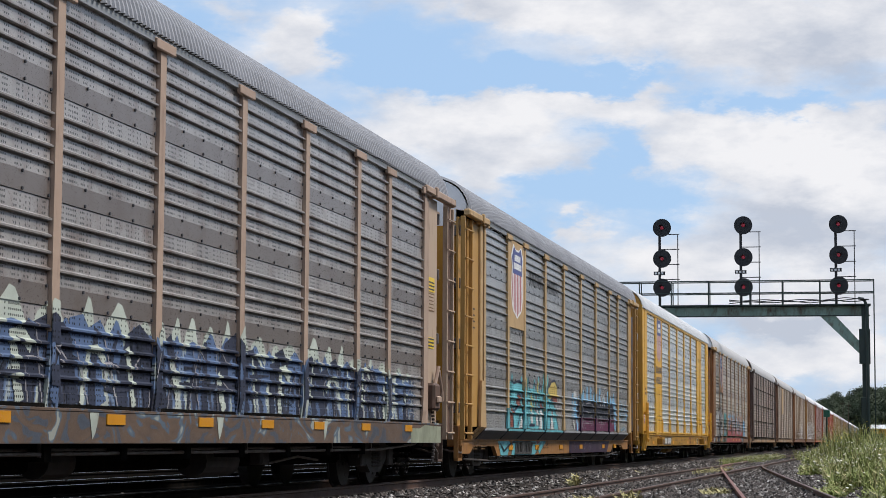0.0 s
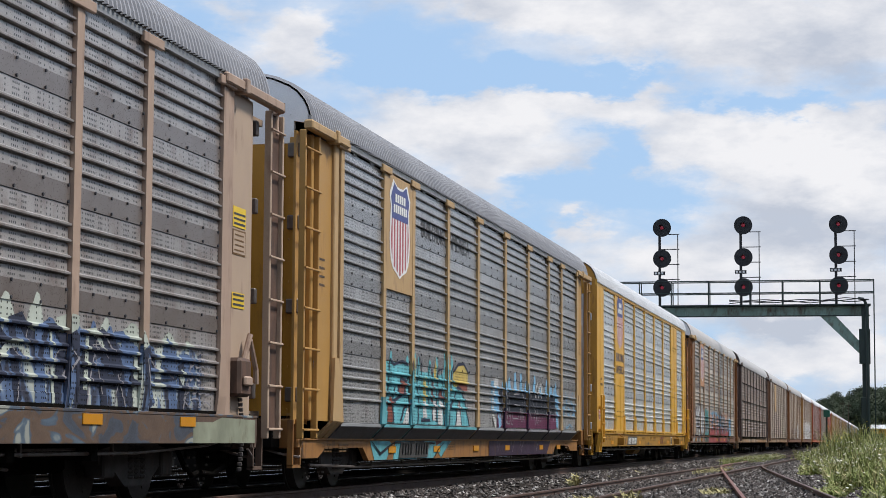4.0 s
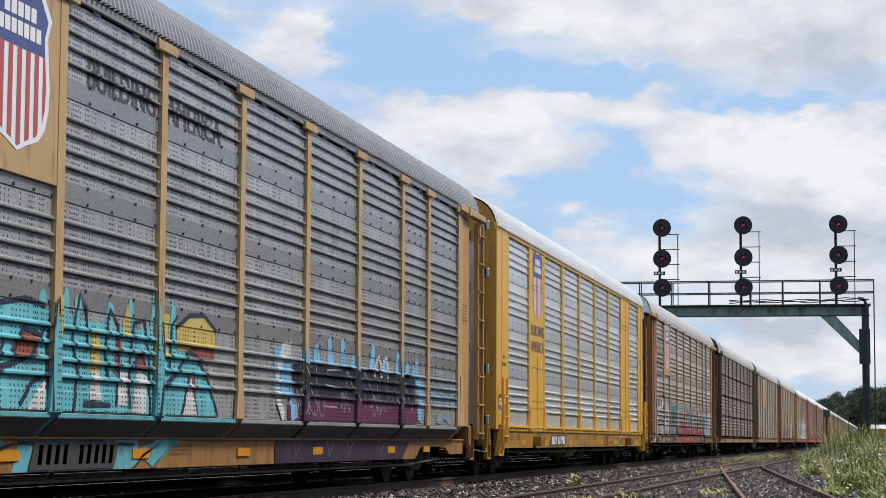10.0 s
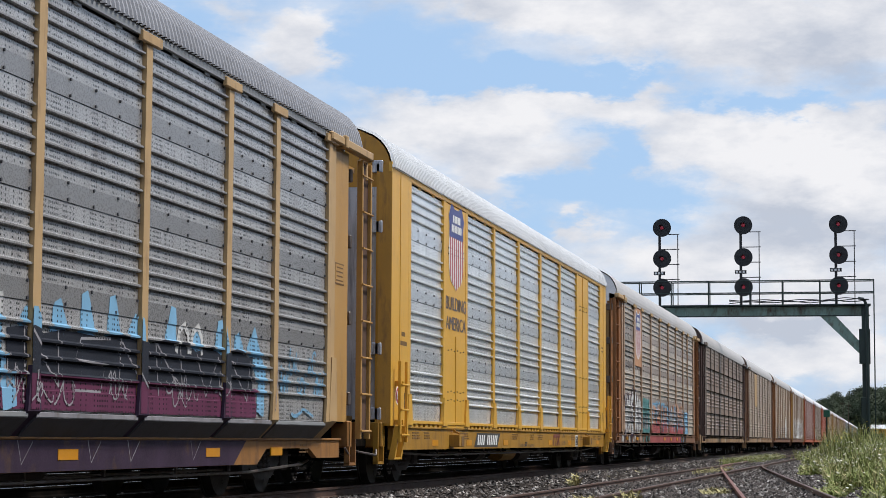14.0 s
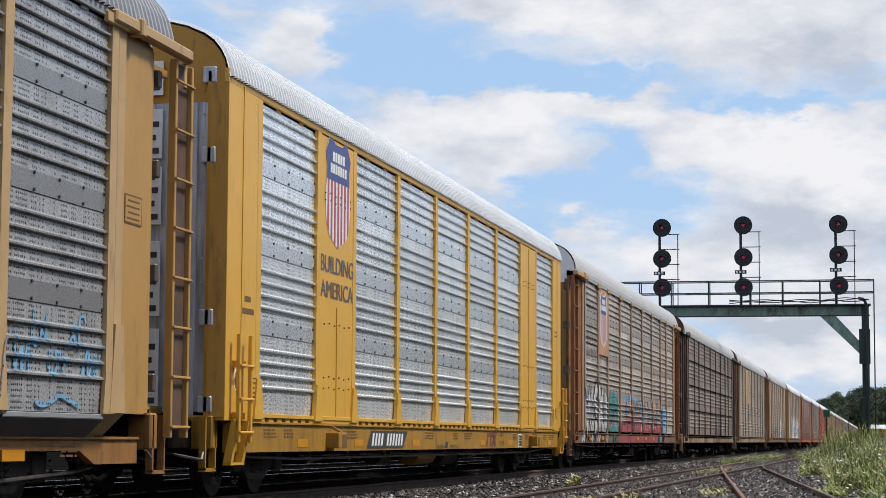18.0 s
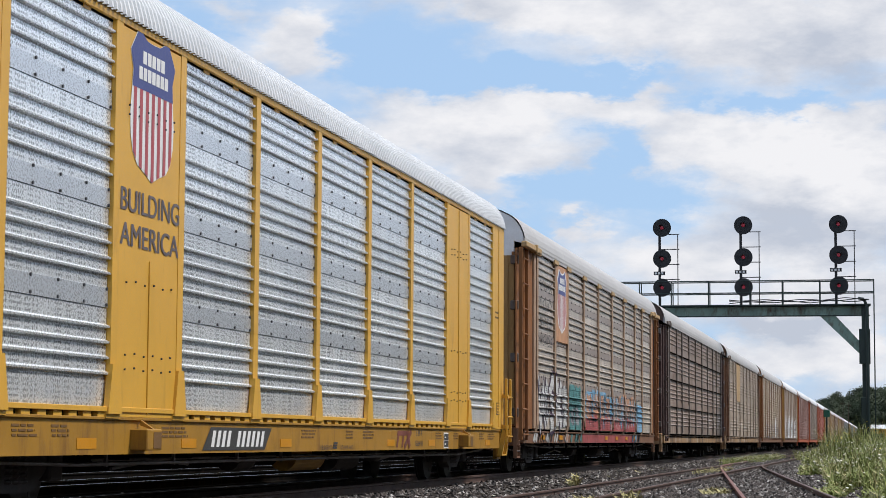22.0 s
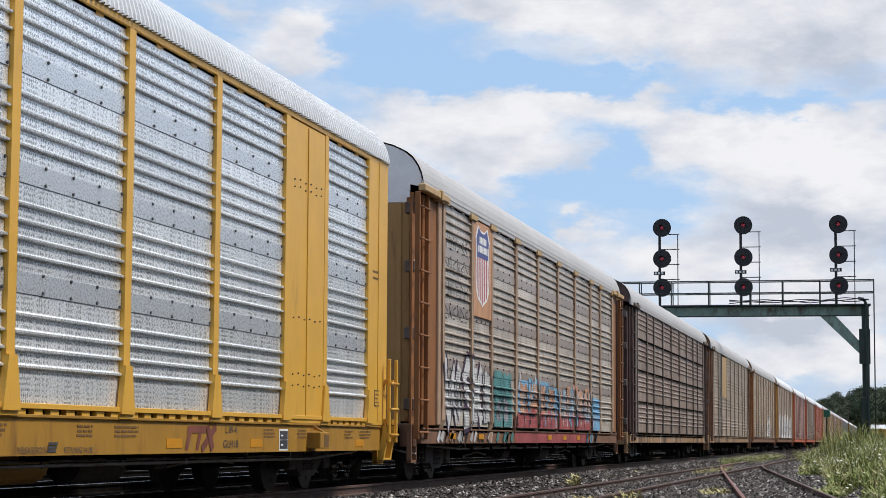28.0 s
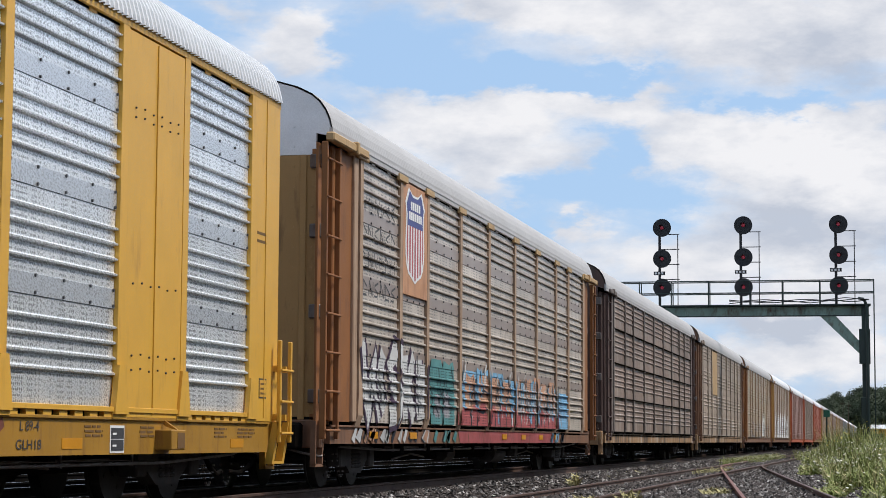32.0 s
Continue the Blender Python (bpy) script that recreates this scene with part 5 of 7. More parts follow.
def paint_a(car, S):
    z0 = S["gap"][1] + 0.005
    end = 11.3

    def top(v):
        return 1.9 - 0.03 * max(0.0, v - 6)

    def spikes(drop, seed, w_lo, w_hi, h_lo, h_hi):
        def draw(bm):
            r = random.Random(seed)
            v = -13.0
            while v < end - 0.9:
                w, h = r.uniform(w_lo, w_hi), r.uniform(h_lo, h_hi)
                t = top(v) - drop
                poly(bm, [(v, t - 0.35), (v + w, t - 0.35), (v + w * 1.02, t - 0.1), (v + w * 0.85, t + h * 0.25), (v + w * 0.66, t + h * 0.9), (v + w * 0.5, t + h), (v + w * 0.36, t + h * 0.6),
                          (v + w * 0.15, t + h * 0.1), (v - 0.02, t - 0.15)])
                v += w * r.uniform(1.0, 1.6)
        return draw

    def legs(seed, w_lo, w_hi, reach, step, lean):
        """Leaning brush strokes that rise from the foot of the screens, some of them bent into hooks."""
        def draw(bm):
            r = random.Random(seed)
            v = -13.0
            while v < end - 0.7:
                h = (top(v) - z0) * r.uniform(*reach)
                a = r.uniform(-lean, lean)
                w = r.uniform(w_lo, w_hi)
                b = z0 + (0.0 if r.random() < 0.6 else r.uniform(0.1, 0.45))
                pts = [(v, b), (v + a * 0.4, b + (z0 + h - b) * 0.45), (v + a, z0 + h)]
                if r.random() < 0.4:
                    pts += [(v + a + 0.2, z0 + h * 1.02), (v + a + 0.42, z0 + h * 0.8)]
                quad_strip(bm, pts, w, w * r.uniform(0.5, 0.95))
                v += step * r.uniform(0.6, 1.4)
        return draw

    def arches(seed, w):
        def draw(bm):
            r = random.Random(seed)
            v = -12.6
            while v < end - 1.4:
                h, k = (top(v) - z0) * r.uniform(0.8, 0.97), r.uniform(0.42, 0.62)
                quad_strip(bm, [(v - k, z0), (v - k * 0.9, z0 + h * 0.5), (v - k * 0.5, z0 + h * 0.88), (v, z0 + h), (v + k * 0.5, z0 + h * 0.86), (v + k * 0.85, z0 + h * 0.5), (v + k, z0)], w, w * 0.85)
                quad_strip(bm, [(v - k * 0.7, z0 + h * 0.42), (v + k * 0.7, z0 + h * 0.38)], w * 0.5, w * 0.5)
                v += r.uniform(2.0, 3.4)
        return draw

    def smears(bm):
        r = random.Random(31)
        for k in range(60):
            v, z = r.uniform(-13, end - 1.2), r.uniform(1.2, 1.55)
            quad_strip(bm, [(v, z), (v + 0.2, z + r.uniform(-0.03, 0.03)), (v + r.uniform(0.35, 0.8), z + r.uniform(-0.05, 0.05))], r.uniform(0.03, 0.09), 0.02)
    spray(car, S, "graffiti", [
        ("g_mint", spikes(0.0, 5, 0.35, 0.8, 0.05, 0.25)),
        ("mix_a", lambda bm: skyline(bm, -13.0, end - 0.35, z0, 1.72, 0.07, 0.3, random.Random(3))),
        ("g_slate", spikes(0.1, 9, 0.25, 0.6, 0.02, 0.16)),
        ("g_slate", legs(12, 0.16, 0.34, (0.7, 0.95), 0.62, 0.35)),
        ("g_navy", arches(17, 0.3)),
        ("g_navy", legs(14, 0.1, 0.26, (0.55, 0.95), 0.5, 0.3)),
        ("g_mint", legs(15, 0.06, 0.2, (0.5, 1.0), 1.15, 0.25)),
        ("g_navy", smears),
        ("g_haze", legs(16, 0.02, 0.035, (0.4, 0.9), 0.5, 0.4)),
        ("g_dark", lambda bm: [scribble(bm, v, z, 0.42, 0.22, 9, 0.02, int(v * 7) + 90) for v, z in ((-2.15, 1.62), (-2.1, 1.4), (-5.6, 1.3), (3.3, 1.2))]),
        ("g_haze", lambda bm: [scribble(bm, 10.35 + 0.1 * k, 1.1 + 0.15 * k, 0.85 - 0.1 * k, 0.14, 11, 0.022, 190 + k) for k in range(5)]),
    ])
    lo, hi = S["sill"]
    on_sill(car, S, "sill_graffiti", [
        ("mix_sill", lambda bm: poly(bm, [(-13.0, lo), (10.7, lo), (10.7, hi), (-13.0, hi)])),
        ("g_moss", lambda bm: skyline(bm, 10.6, 12.9, lo, hi - 0.06, 0.04, 0.5, random.Random(2))),
        ("g_mint", lambda bm: [poly(bm, [(v, hi), (v + 0.24, hi), (v + 0.22, lo + 0.22), (v + 0.15, lo + 0.1), (v + 0.08, lo + 0.04), (v + 0.03, lo + 0.2)]) for v in (-10.6, -7.9, -3.3, 0.6, 5.2)])])


def paint_b(car, S):
    z0 = S["screen_z"] + 0.015

    def body(bm):
        skyline(bm, -8.75, -7.1, z0, 1.98, 0.05, 0.4, random.Random(14))
        skyline(bm, -7.15, -4.2, z0, 1.95, 0.12, 0.28, random.Random(19))
        poly(bm, [(-4.25, z0), (-3.45, z0), (-3.0, 1.62), (-3.35, 1.72), (-4.2, 1.75)])
        poly(bm, [(-2.85, z0), (-2.15, z0), (-2.45, 1.4), (-2.9, 1.66), (-3.1, 1.55)])

    def drips(bm):
        r = random.Random(4)
        for v in (-8.45, -7.3, -6.75, -6.45, -5.6, -5.05, -4.35, -3.75):
            quad_strip(bm, [(v, 1.7), (v + 0.02, 2.08), (v + 0.03, 2.2 + r.uniform(-0.1, 0.12))], 0.26, 0.07)

    def warm(bm):
        poly(bm, [(-6.08, 1.4), (-5.85, 1.4), (-5.85, 1.7), (-5.95, 1.85), (-6.06, 1.72)])
        poly(bm, [(-5.2, 1.8), (-5.02, 1.8), (-5.0, 1.95), (-5.12, 2.14), (-5.22, 1.95)])
        poly(bm, [(-3.55, 1.72), (-2.3, 1.72), (-2.25, 2.02), (-2.7, 2.16), (-3.3, 2.12), (-3.6, 1.98)])
        poly(bm, [(-4.05, 1.6), (-3.85, 1.6), (-3.85, 2.1), (-4.1, 2.1)])
        poly(bm, [(-6.95, 1.7), (-6.8, 1.7), (-6.8, 2.1), (-6.98, 2.1)])

    def brick(bm):
        poly(bm, [(-7.95, 1.48), (-7.35, 1.5), (-7.4, 1.68), (-7.7, 1.72), (-7.9, 1.6)])
        poly(bm, [(-5.45, 1.4), (-5.28, 1.4), (-5.25, 1.75), (-5.4, 1.78)])
        poly(bm, [(-4.85, 1.46), (-4.5, 1.46), (-4.55, 1.62), (-4.75, 1.66)])
        poly(bm, [(-3.1, 1.66), (-2.3, 1.66), (-2.3, 1.78), (-3.1, 1.78)])
        poly(bm, [(-3.1, 1.2), (-2.9, 1.2), (-2.95, 1.45), (-3.05, 1.45)])
        poly(bm, [(-8.65, 1.02), (-8.3, 1.02), (-8.3, 1.4), (-8.45, 1.45), (-8.6, 1.25)])

    def pale(bm):
        poly(bm, [(-7.6, z0), (-7.2, z0), (-7.15, 1.3), (-7.35, 1.2)])
        poly(bm, [(-6.1, 1.12), (-5.78, 1.12), (-5.84, 1.4), (-6.06, 1.4)])
        poly(bm, [(-5.35, 1.08), (-5.1, 1.08), (-5.05, 1.42), (-5.3, 1.42)])
        poly(bm, [(-4.95, z0), (-4.55, z0), (-4.5, 1.4), (-4.8, 1.46)])
        poly(bm, [(-3.42, z0), (-2.9, z0), (-3.0, 1.3), (-3.05, 1.5)])

    def lines(bm):
        w = 0.062
        for pts in (
                [(-8.8, z0), (-8.75, 1.4), (-8.55, 1.6), (-8.5, 2.02), (-8.2, 1.95), (-7.7, 2.02), (-7.2, 1.98)], [(-8.3, 1.35), (-7.9, 1.42), (-7.5, 1.5), (-7.2, 1.78)],
                [(-8.25, 1.0), (-8.25, 1.45), (-8.1, 1.6)], [(-7.95, 1.46), (-7.7, 1.75), (-7.3, 1.7)], [(-7.75, 1.05), (-7.5, 1.25), (-7.15, 1.35)], [(-7.1, z0), (-7.15, 1.6), (-7.05, 2.05)],
                [(-6.5, 1.0), (-6.4, 1.4), (-6.55, 1.7), (-6.4, 2.15), (-6.2, 2.0), (-6.15, 1.6)], [(-5.6, 1.35), (-5.7, 1.6), (-5.6, 2.05), (-5.35, 1.9), (-5.3, 1.4), (-5.4, 1.08)],
                [(-6.25, 1.08), (-5.55, 1.08)], [(-5.0, 1.05), (-5.02, 1.5), (-4.9, 1.95), (-4.6, 2.0), (-4.45, 1.6), (-4.4, 1.0)], [(-4.95, 1.46), (-4.7, 1.66), (-4.5, 1.46)],
                [(-4.2, z0), (-4.05, 1.5), (-4.2, 2.0)], [(-4.0, 1.3), (-3.6, 1.45), (-3.2, 1.72), (-2.9, 1.68), (-2.5, 1.42), (-2.15, 1.0)], [(-3.4, 1.02), (-3.1, 1.5), (-2.88, 1.02)],
                [(-3.6, 1.98), (-3.2, 2.13), (-2.7, 2.16), (-2.25, 2.0)], [(-3.8, 1.5), (-3.75, 2.0), (-3.6, 2.1)]):
            quad_strip(bm, pts, w, w * 0.7)
    spray(car, S, "graffiti", [("g_turq", body), ("g_turq", drips), ("g_yel", warm), ("g_red", brick), ("g_white", pale), ("g_navy", lines)])

    def purple(bm):
        skyline(bm, 0.75, 8.35, z0, 1.36, 0.02, 0.8, random.Random(3))

    def black(bm):
        skyline(bm, 0.95, 8.2, 1.34, 1.78, 0.06, 0.4, random.Random(6))

    def haloes(bm):
        r = random.Random(16)
        skyline(bm, 0.1, 0.85, 1.3, 1.95, 0.08, 0.25, r)
        for v in (1.4, 2.1, 2.8, 3.5, 4.1, 5.2, 6.1, 6.9, 7.6):
            quad_strip(bm, [(v, 1.5), (v + 0.03, 1.85), (v + r.uniform(-0.1, 0.1), 2.05 + r.uniform(-0.1, 0.2))], 0.56, 0.16)
        quad_strip(bm, [(8.1, 2.0), (8.6, 1.5), (8.5, 1.05)], 0.4, 0.3)
        quad_strip(bm, [(1.05, z0), (0.95, 1.5)], 0.3, 0.3)

    def white(bm):
        r = random.Random(17)
        quad_strip(bm, [(0.85, 1.95), (0.5, 1.9), (0.28, 1.6), (0.3, 1.25), (0.55, 1.02)], 0.2, 0.16)
        for v in (5.6, 6.05):
            quad_strip(bm, [(v - 0.2, 1.7), (v - 0.1, 1.95), (v + 0.05, 2.02), (v + 0.2, 1.9), (v + 0.22, 1.7)], 0.09, 0.08)

    def thin_lines(bm):
        r = random.Random(18)
        letters(bm, 1.2, 8.2, 6, 1.2, 0.55, 0.03, 41)
        for k in range(12):
            scribble(bm, r.uniform(-0.9, 8.0), r.uniform(1.0, 1.3), 0.5, 0.3, 6, 0.025, 60 + k)
        for v in (-1.0, -0.6, 9.0):
            quad_strip(bm, [(v, 1.1), (v + 0.1, 1.6), (v + 0.35, 1.85), (v + 0.5, 1.5)], 0.025, 0.02)

    def tags(bm):
        for k in range(5):
            scribble(bm, 9.35 + k * 0.42, 1.35 + 0.25 * (k % 2), 0.4, 0.35, 7, 0.05, 70 + k)
        scribble(bm, 9.9, 1.05, 1.0, 0.15, 5, 0.05, 79)
    spray(car, S, "graffiti", [("g_mag", purple), ("g_lblue", haloes), ("g_dark", black), ("g_white", white), ("g_haze", thin_lines), ("g_lblue", tags)])
    lo, hi = S["sill"]
    on_sill(car, S, "sill_graffiti", [
        ("g_turq", lambda bm: (poly(bm, [(-8.75, lo), (-7.95, lo), (-7.6, hi - 0.1), (-7.75, hi), (-9.05, hi)]), poly(bm, [(-7.5, lo), (-4.5, lo), (-4.1, lo + 0.12), (-3.8, lo), (-3.2, hi - 0.12), (-2.9, hi), (-7.35, hi)]))),
        ("g_red", lambda bm: poly(bm, [(-4.25, hi - 0.12), (-3.75, hi - 0.05), (-3.75, hi), (-4.3, hi)])),
        ("g_purp", lambda bm: poly(bm, [(0.75, lo), (8.0, lo), (8.5, hi), (0.75, hi)])),
        ("g_haze", lambda bm: [quad_strip(bm, [(v, hi), (v + 0.1, lo + 0.08), (v + 0.35, hi - 0.05)], 0.02, 0.015) for v in (1.6, 3.3, 4.4, 6.4)]),
        ("g_dark", lambda bm: (quad_strip(bm, [(-9.0, hi), (-8.4, lo + 0.1), (-7.9, lo + 0.2), (-7.3, hi)], 0.05, 0.05), quad_strip(bm, [(-4.4, lo), (-4.15, lo + 0.14), (-3.5, hi)], 0.035, 0.03), quad_strip(bm, [(-3.85, lo), (-3.1, hi)], 0.03, 0.03), quad_strip(bm, [(-7.4, hi - 0.06), (-5.4, hi - 0.05), (-4.4, hi - 0.08)], 0.03, 0.025))),
        ("plate", lambda bm: poly(bm, [(-7.15, lo + 0.02), (-5.0, lo + 0.02), (-4.85, hi - 0.05), (-7.0, hi - 0.05)])),
    ])
    for k in range(10):
        if k != 4:
            y = -6.95 + k * 0.2
            bm = bmesh.new()
            poly(bm, [(y, lo + 0.07), (y + 0.1, lo + 0.07), (y + 0.15, hi - 0.08), (y + 0.05, hi - 0.08)], S["sill_x"] + 0.022)
            part("number_bar", bm, M["white"], car)
    # words on the screens, and the shield on its tan panel
    for text, y, w in (("BUILDING", -6.3, 1.9), ("AMERICA", -4.03, 1.85)):
        for one in word(text, w, 0.30, y, 4.2, 0.0, 0.03):
            part("letter", drape(S, one, 0.004), M["ink_soft"], car, "faded dark block letter")
    shield(car, -8.75, 3.33, 1.45, 1.58, BASE + 0.05)


def paint_c(car, S):
    x = BASE + 0.05
    shield(car, -8.5, 3.46, 1.36, 1.6, x, 0.015)
    for text, w, z in (("BUILDING", 1.75, 3.09), ("AMERICA", 1.75, 2.73)):
        for one in word(text, w, 0.24, -8.7, z, x, 0.018):
            part("letter", one, M["faded_blue"], car, "faded blue-brown block letter")
    lo, hi = S["sill"]
    xs = S["sill_x"] + 0.006
    bm = bmesh.new()
    poly(bm, [(-5.95, lo + 0.03), (-3.55, lo + 0.03), (-3.25, hi - 0.08), (-5.65, hi - 0.08)], xs)
    pl = part("number_panel", bm, M["plate"], car, "dark slanted panel with pale number bars")
    for k in range(11):
        if k != 4:
            y = -5.65 + k * 0.19
            bm = bmesh.new()
            poly(bm, [(y, lo + 0.07), (y + 0.11, lo + 0.07), (y + 0.19, hi - 0.12), (y + 0.08, hi - 0.12)], xs + 0.003)
            part("number_bar", bm, M["white"], pl)
    # a maroon mark on the sill
    bm = bmesh.new()
    for k in range(2):
        y = 3.55 + k * 0.36
        poly(bm, [(y, lo + 0.04), (y + 0.1, lo + 0.04), (y + 0.2, hi - 0.15), (y + 0.1, hi - 0.15)], xs)
    poly(bm, [(3.6, hi - 0.15), (4.25, hi - 0.15), (4.3, hi - 0.07), (3.65, hi - 0.07)], xs)
    quad_strip(bm, [(4.12, lo + 0.04), (4.62, hi - 0.07)], 0.1, 0.1)
    quad_strip(bm, [(4.32, hi - 0.07), (4.5, lo + 0.04)], 0.12, 0.12)
    for v in bm.verts:
        v.co.x = xs
    bm.faces.ensure_lookup_table()
    for v in bm.faces[-1].verts:
        v.co.x = xs + 0.003
    part("maroon_mark", bm, M["g_red_flat"], car, "faded maroon slanted mark")
    for text, y, w, z in (("L 89-4", 4.98, 0.42, hi - 0.15), ("GLH18", 4.9, 0.56, lo + 0.06), ("RELEASE ROD", -0.94, 0.62, lo + 0.02), ("RETAINING VALVE", 0.13, 0.7, lo + 0.02)):
        for one in word(text, w, 0.09 if w < 0.6 else 0.06, y, z, xs):
            part("letter", one, M["ink"], car, "small dark stencilled letter")
    stencils(car, S, [(-11.2, 0.6), (-10.3, 0.5), (-7.3, 0.9), (-1.9, 0.8), (0.4, 0.5), (1.4, 0.8), (6.5, 0.55), (8.0, 0.5), (10.4, 0.5), (11.3, 0.7)], 3)
    for y in (7.2,):
        for dz in (0.0, 0.12):
            part("data_plate", box(S["sill_x"] + 0.004, S["sill_x"] + 0.009, y, y + 0.34, lo + 0.04 + dz, lo + 0.15 + dz), M["ink"], car)
            part("data_bar", box(S["sill_x"] + 0.009, S["sill_x"] + 0.012, y + 0.03, y + 0.13, lo + 0.08 + dz, lo + 0.1 + dz), M["white"], car)
        part("data_border", box(S["sill_x"], S["sill_x"] + 0.004, y - 0.025, y + 0.365, lo + 0.015, lo + 0.295), M["white"], car)
    for k in range(3):
        part("data_bar", box(S["sill_x"] + 0.002, S["sill_x"] + 0.006, -0.28 + 0.02 * k, -0.07 + 0.02 * k, lo + 0.03 + 0.035 * k, lo + 0.055 + 0.035 * k), M["ink"], car)
    for y in (-8.0, 8.7):
        b = part("jack_pad", box(HALF - 0.05, HALF + 0.16, y - 0.22, y + 0.22, lo + 0.04, lo + 0.26, 0.01), S["sill_m"], car)
        # flat brown patch painted for the shadow inside the pad's pocket
        part("pad_mouth", box(HALF + 0.158, HALF + 0.164, y - 0.04, y + 0.19, lo + 0.06, lo + 0.23), M["stencil"], b)
        part("pad_rib", prism(bmesh.new(), [(HALF, hi - 0.02), (HALF, hi - 0.08), (HALF + 0.12, lo + 0.26), (HALF + 0.15, lo + 0.26)], "y", y - 0.02, y + 0.02), S["sill_m"], b)
    # air tank and valves under the sill
    part("air_tank", tube(bmesh.new(), (1.0, -0.9, 0.5), (1.0, 0.6, 0.5), 0.2, 18), M["sill_c"], car, "yellow air tank under the frame")
    # bolts on the two broad yellow panels
    for a, b in ((-8.8, -6.85), (7.35, 9.25)):
        bm = bmesh.new()
        for z in (1.45, 1.6, 2.35, 4.1, 4.2):
            for k in range(6):
                y = a + 0.3 + k * (b - a - 0.6) / 5
                tube(bm, (x - 0.01, y, z + 0.02 * (k % 2)), (x + 0.012, y, z + 0.02 * (k % 2)), 0.011, 6)
        tagged(part("bolts", bm, M["ink"], car), kind="stuff")
        part("panel_seam", box(x - 0.01, x + 0.008, (a + b) / 2 - 0.012, (a + b) / 2 + 0.012, 1.0, 2.62 if a < 0 else 4.98), S["post"], car)
    for y in (-12.0, 12.1):
        for z, w, h in ((2.42, 0.24, 0.1), (2.27, 0.5, 0.1), (3.3, 0.4, 0.05), (3.2, 0.4, 0.05)):
            if y < 0 and z < 2.5 or y > 0 and z > 2.5:
                part("stencil", box(HALF + 0.002, HALF + 0.005, y - w / 2, y + w / 2, z, z + h * 0.7), M["stencil"], car)
    ye = -(S["body"] / 2 - 0.09) - 0.072
    for z, h in ((4.87, 0.42), (4.1, 0.6), (3.3, 0.7), (2.2, 0.9), (1.1, 0.95)):
        card = part("door_placard", box(0.5, 0.76, ye - 0.05, ye - 0.035, z, z + h, 0.003), M["white"], car, "white placard on the end door")
        for k in range(max(2, int(h / 0.17))):
            part("placard_bar", box(0.53, 0.72 - 0.04 * (k % 2), ye - 0.054, ye - 0.05, z + 0.06 + k * 0.16, z + 0.13 + k * 0.16), M["ink"], card)
    for y in (-11.75, 12.2):
        lab = part("data_label", box(HALF + 0.002, HALF + 0.006, y - 0.15, y + 0.15, 1.25, 1.5), M["ink"], car, "framed yellow data label")
        part("label_field", box(HALF + 0.006, HALF + 0.009, y - 0.13, y + 0.13, 1.27, 1.48), S["post"], lab)
        for k in range(3):
            part("label_bar", box(HALF + 0.009, HALF + 0.011, y - 0.1, y + 0.1 - 0.04 * (k % 2), 1.3 + k * 0.06, 1.325 + k * 0.06), M["stencil"], lab)
    for r_, d_, m_ in ((0.15, 0.004, "white"), (0.12, 0.008, "red"), (0.07, 0.012, "white")):
        part("round_sticker", tube(bmesh.new(), (HALF + 0.001, -12.36, 1.45), (HALF + 0.001 + d_, -12.36, 1.45), r_, 18), M[m_], car, "worn round red and white sticker")


def stencils(car, S, places, rows):
    """Small lines of unreadable stencilled writing on the sill."""
    xs = S["sill_x"] + 0.003
    r = random.Random(len(places))
    for y, w in places:
        for k in range(rows):
            z = S["sill"][1] - 0.11 - k * 0.045
            a, end = y + 0.05 * r.random(), y + w * r.uniform(0.75, 1.0)
            while a < end:
                b = min(end, a + r.uniform(0.08, 0.24))
                part("stencil", box(xs - 0.002, xs + 0.002, a, b, z, z + 0.022), M["stencil"], car)
                a = b + 0.035


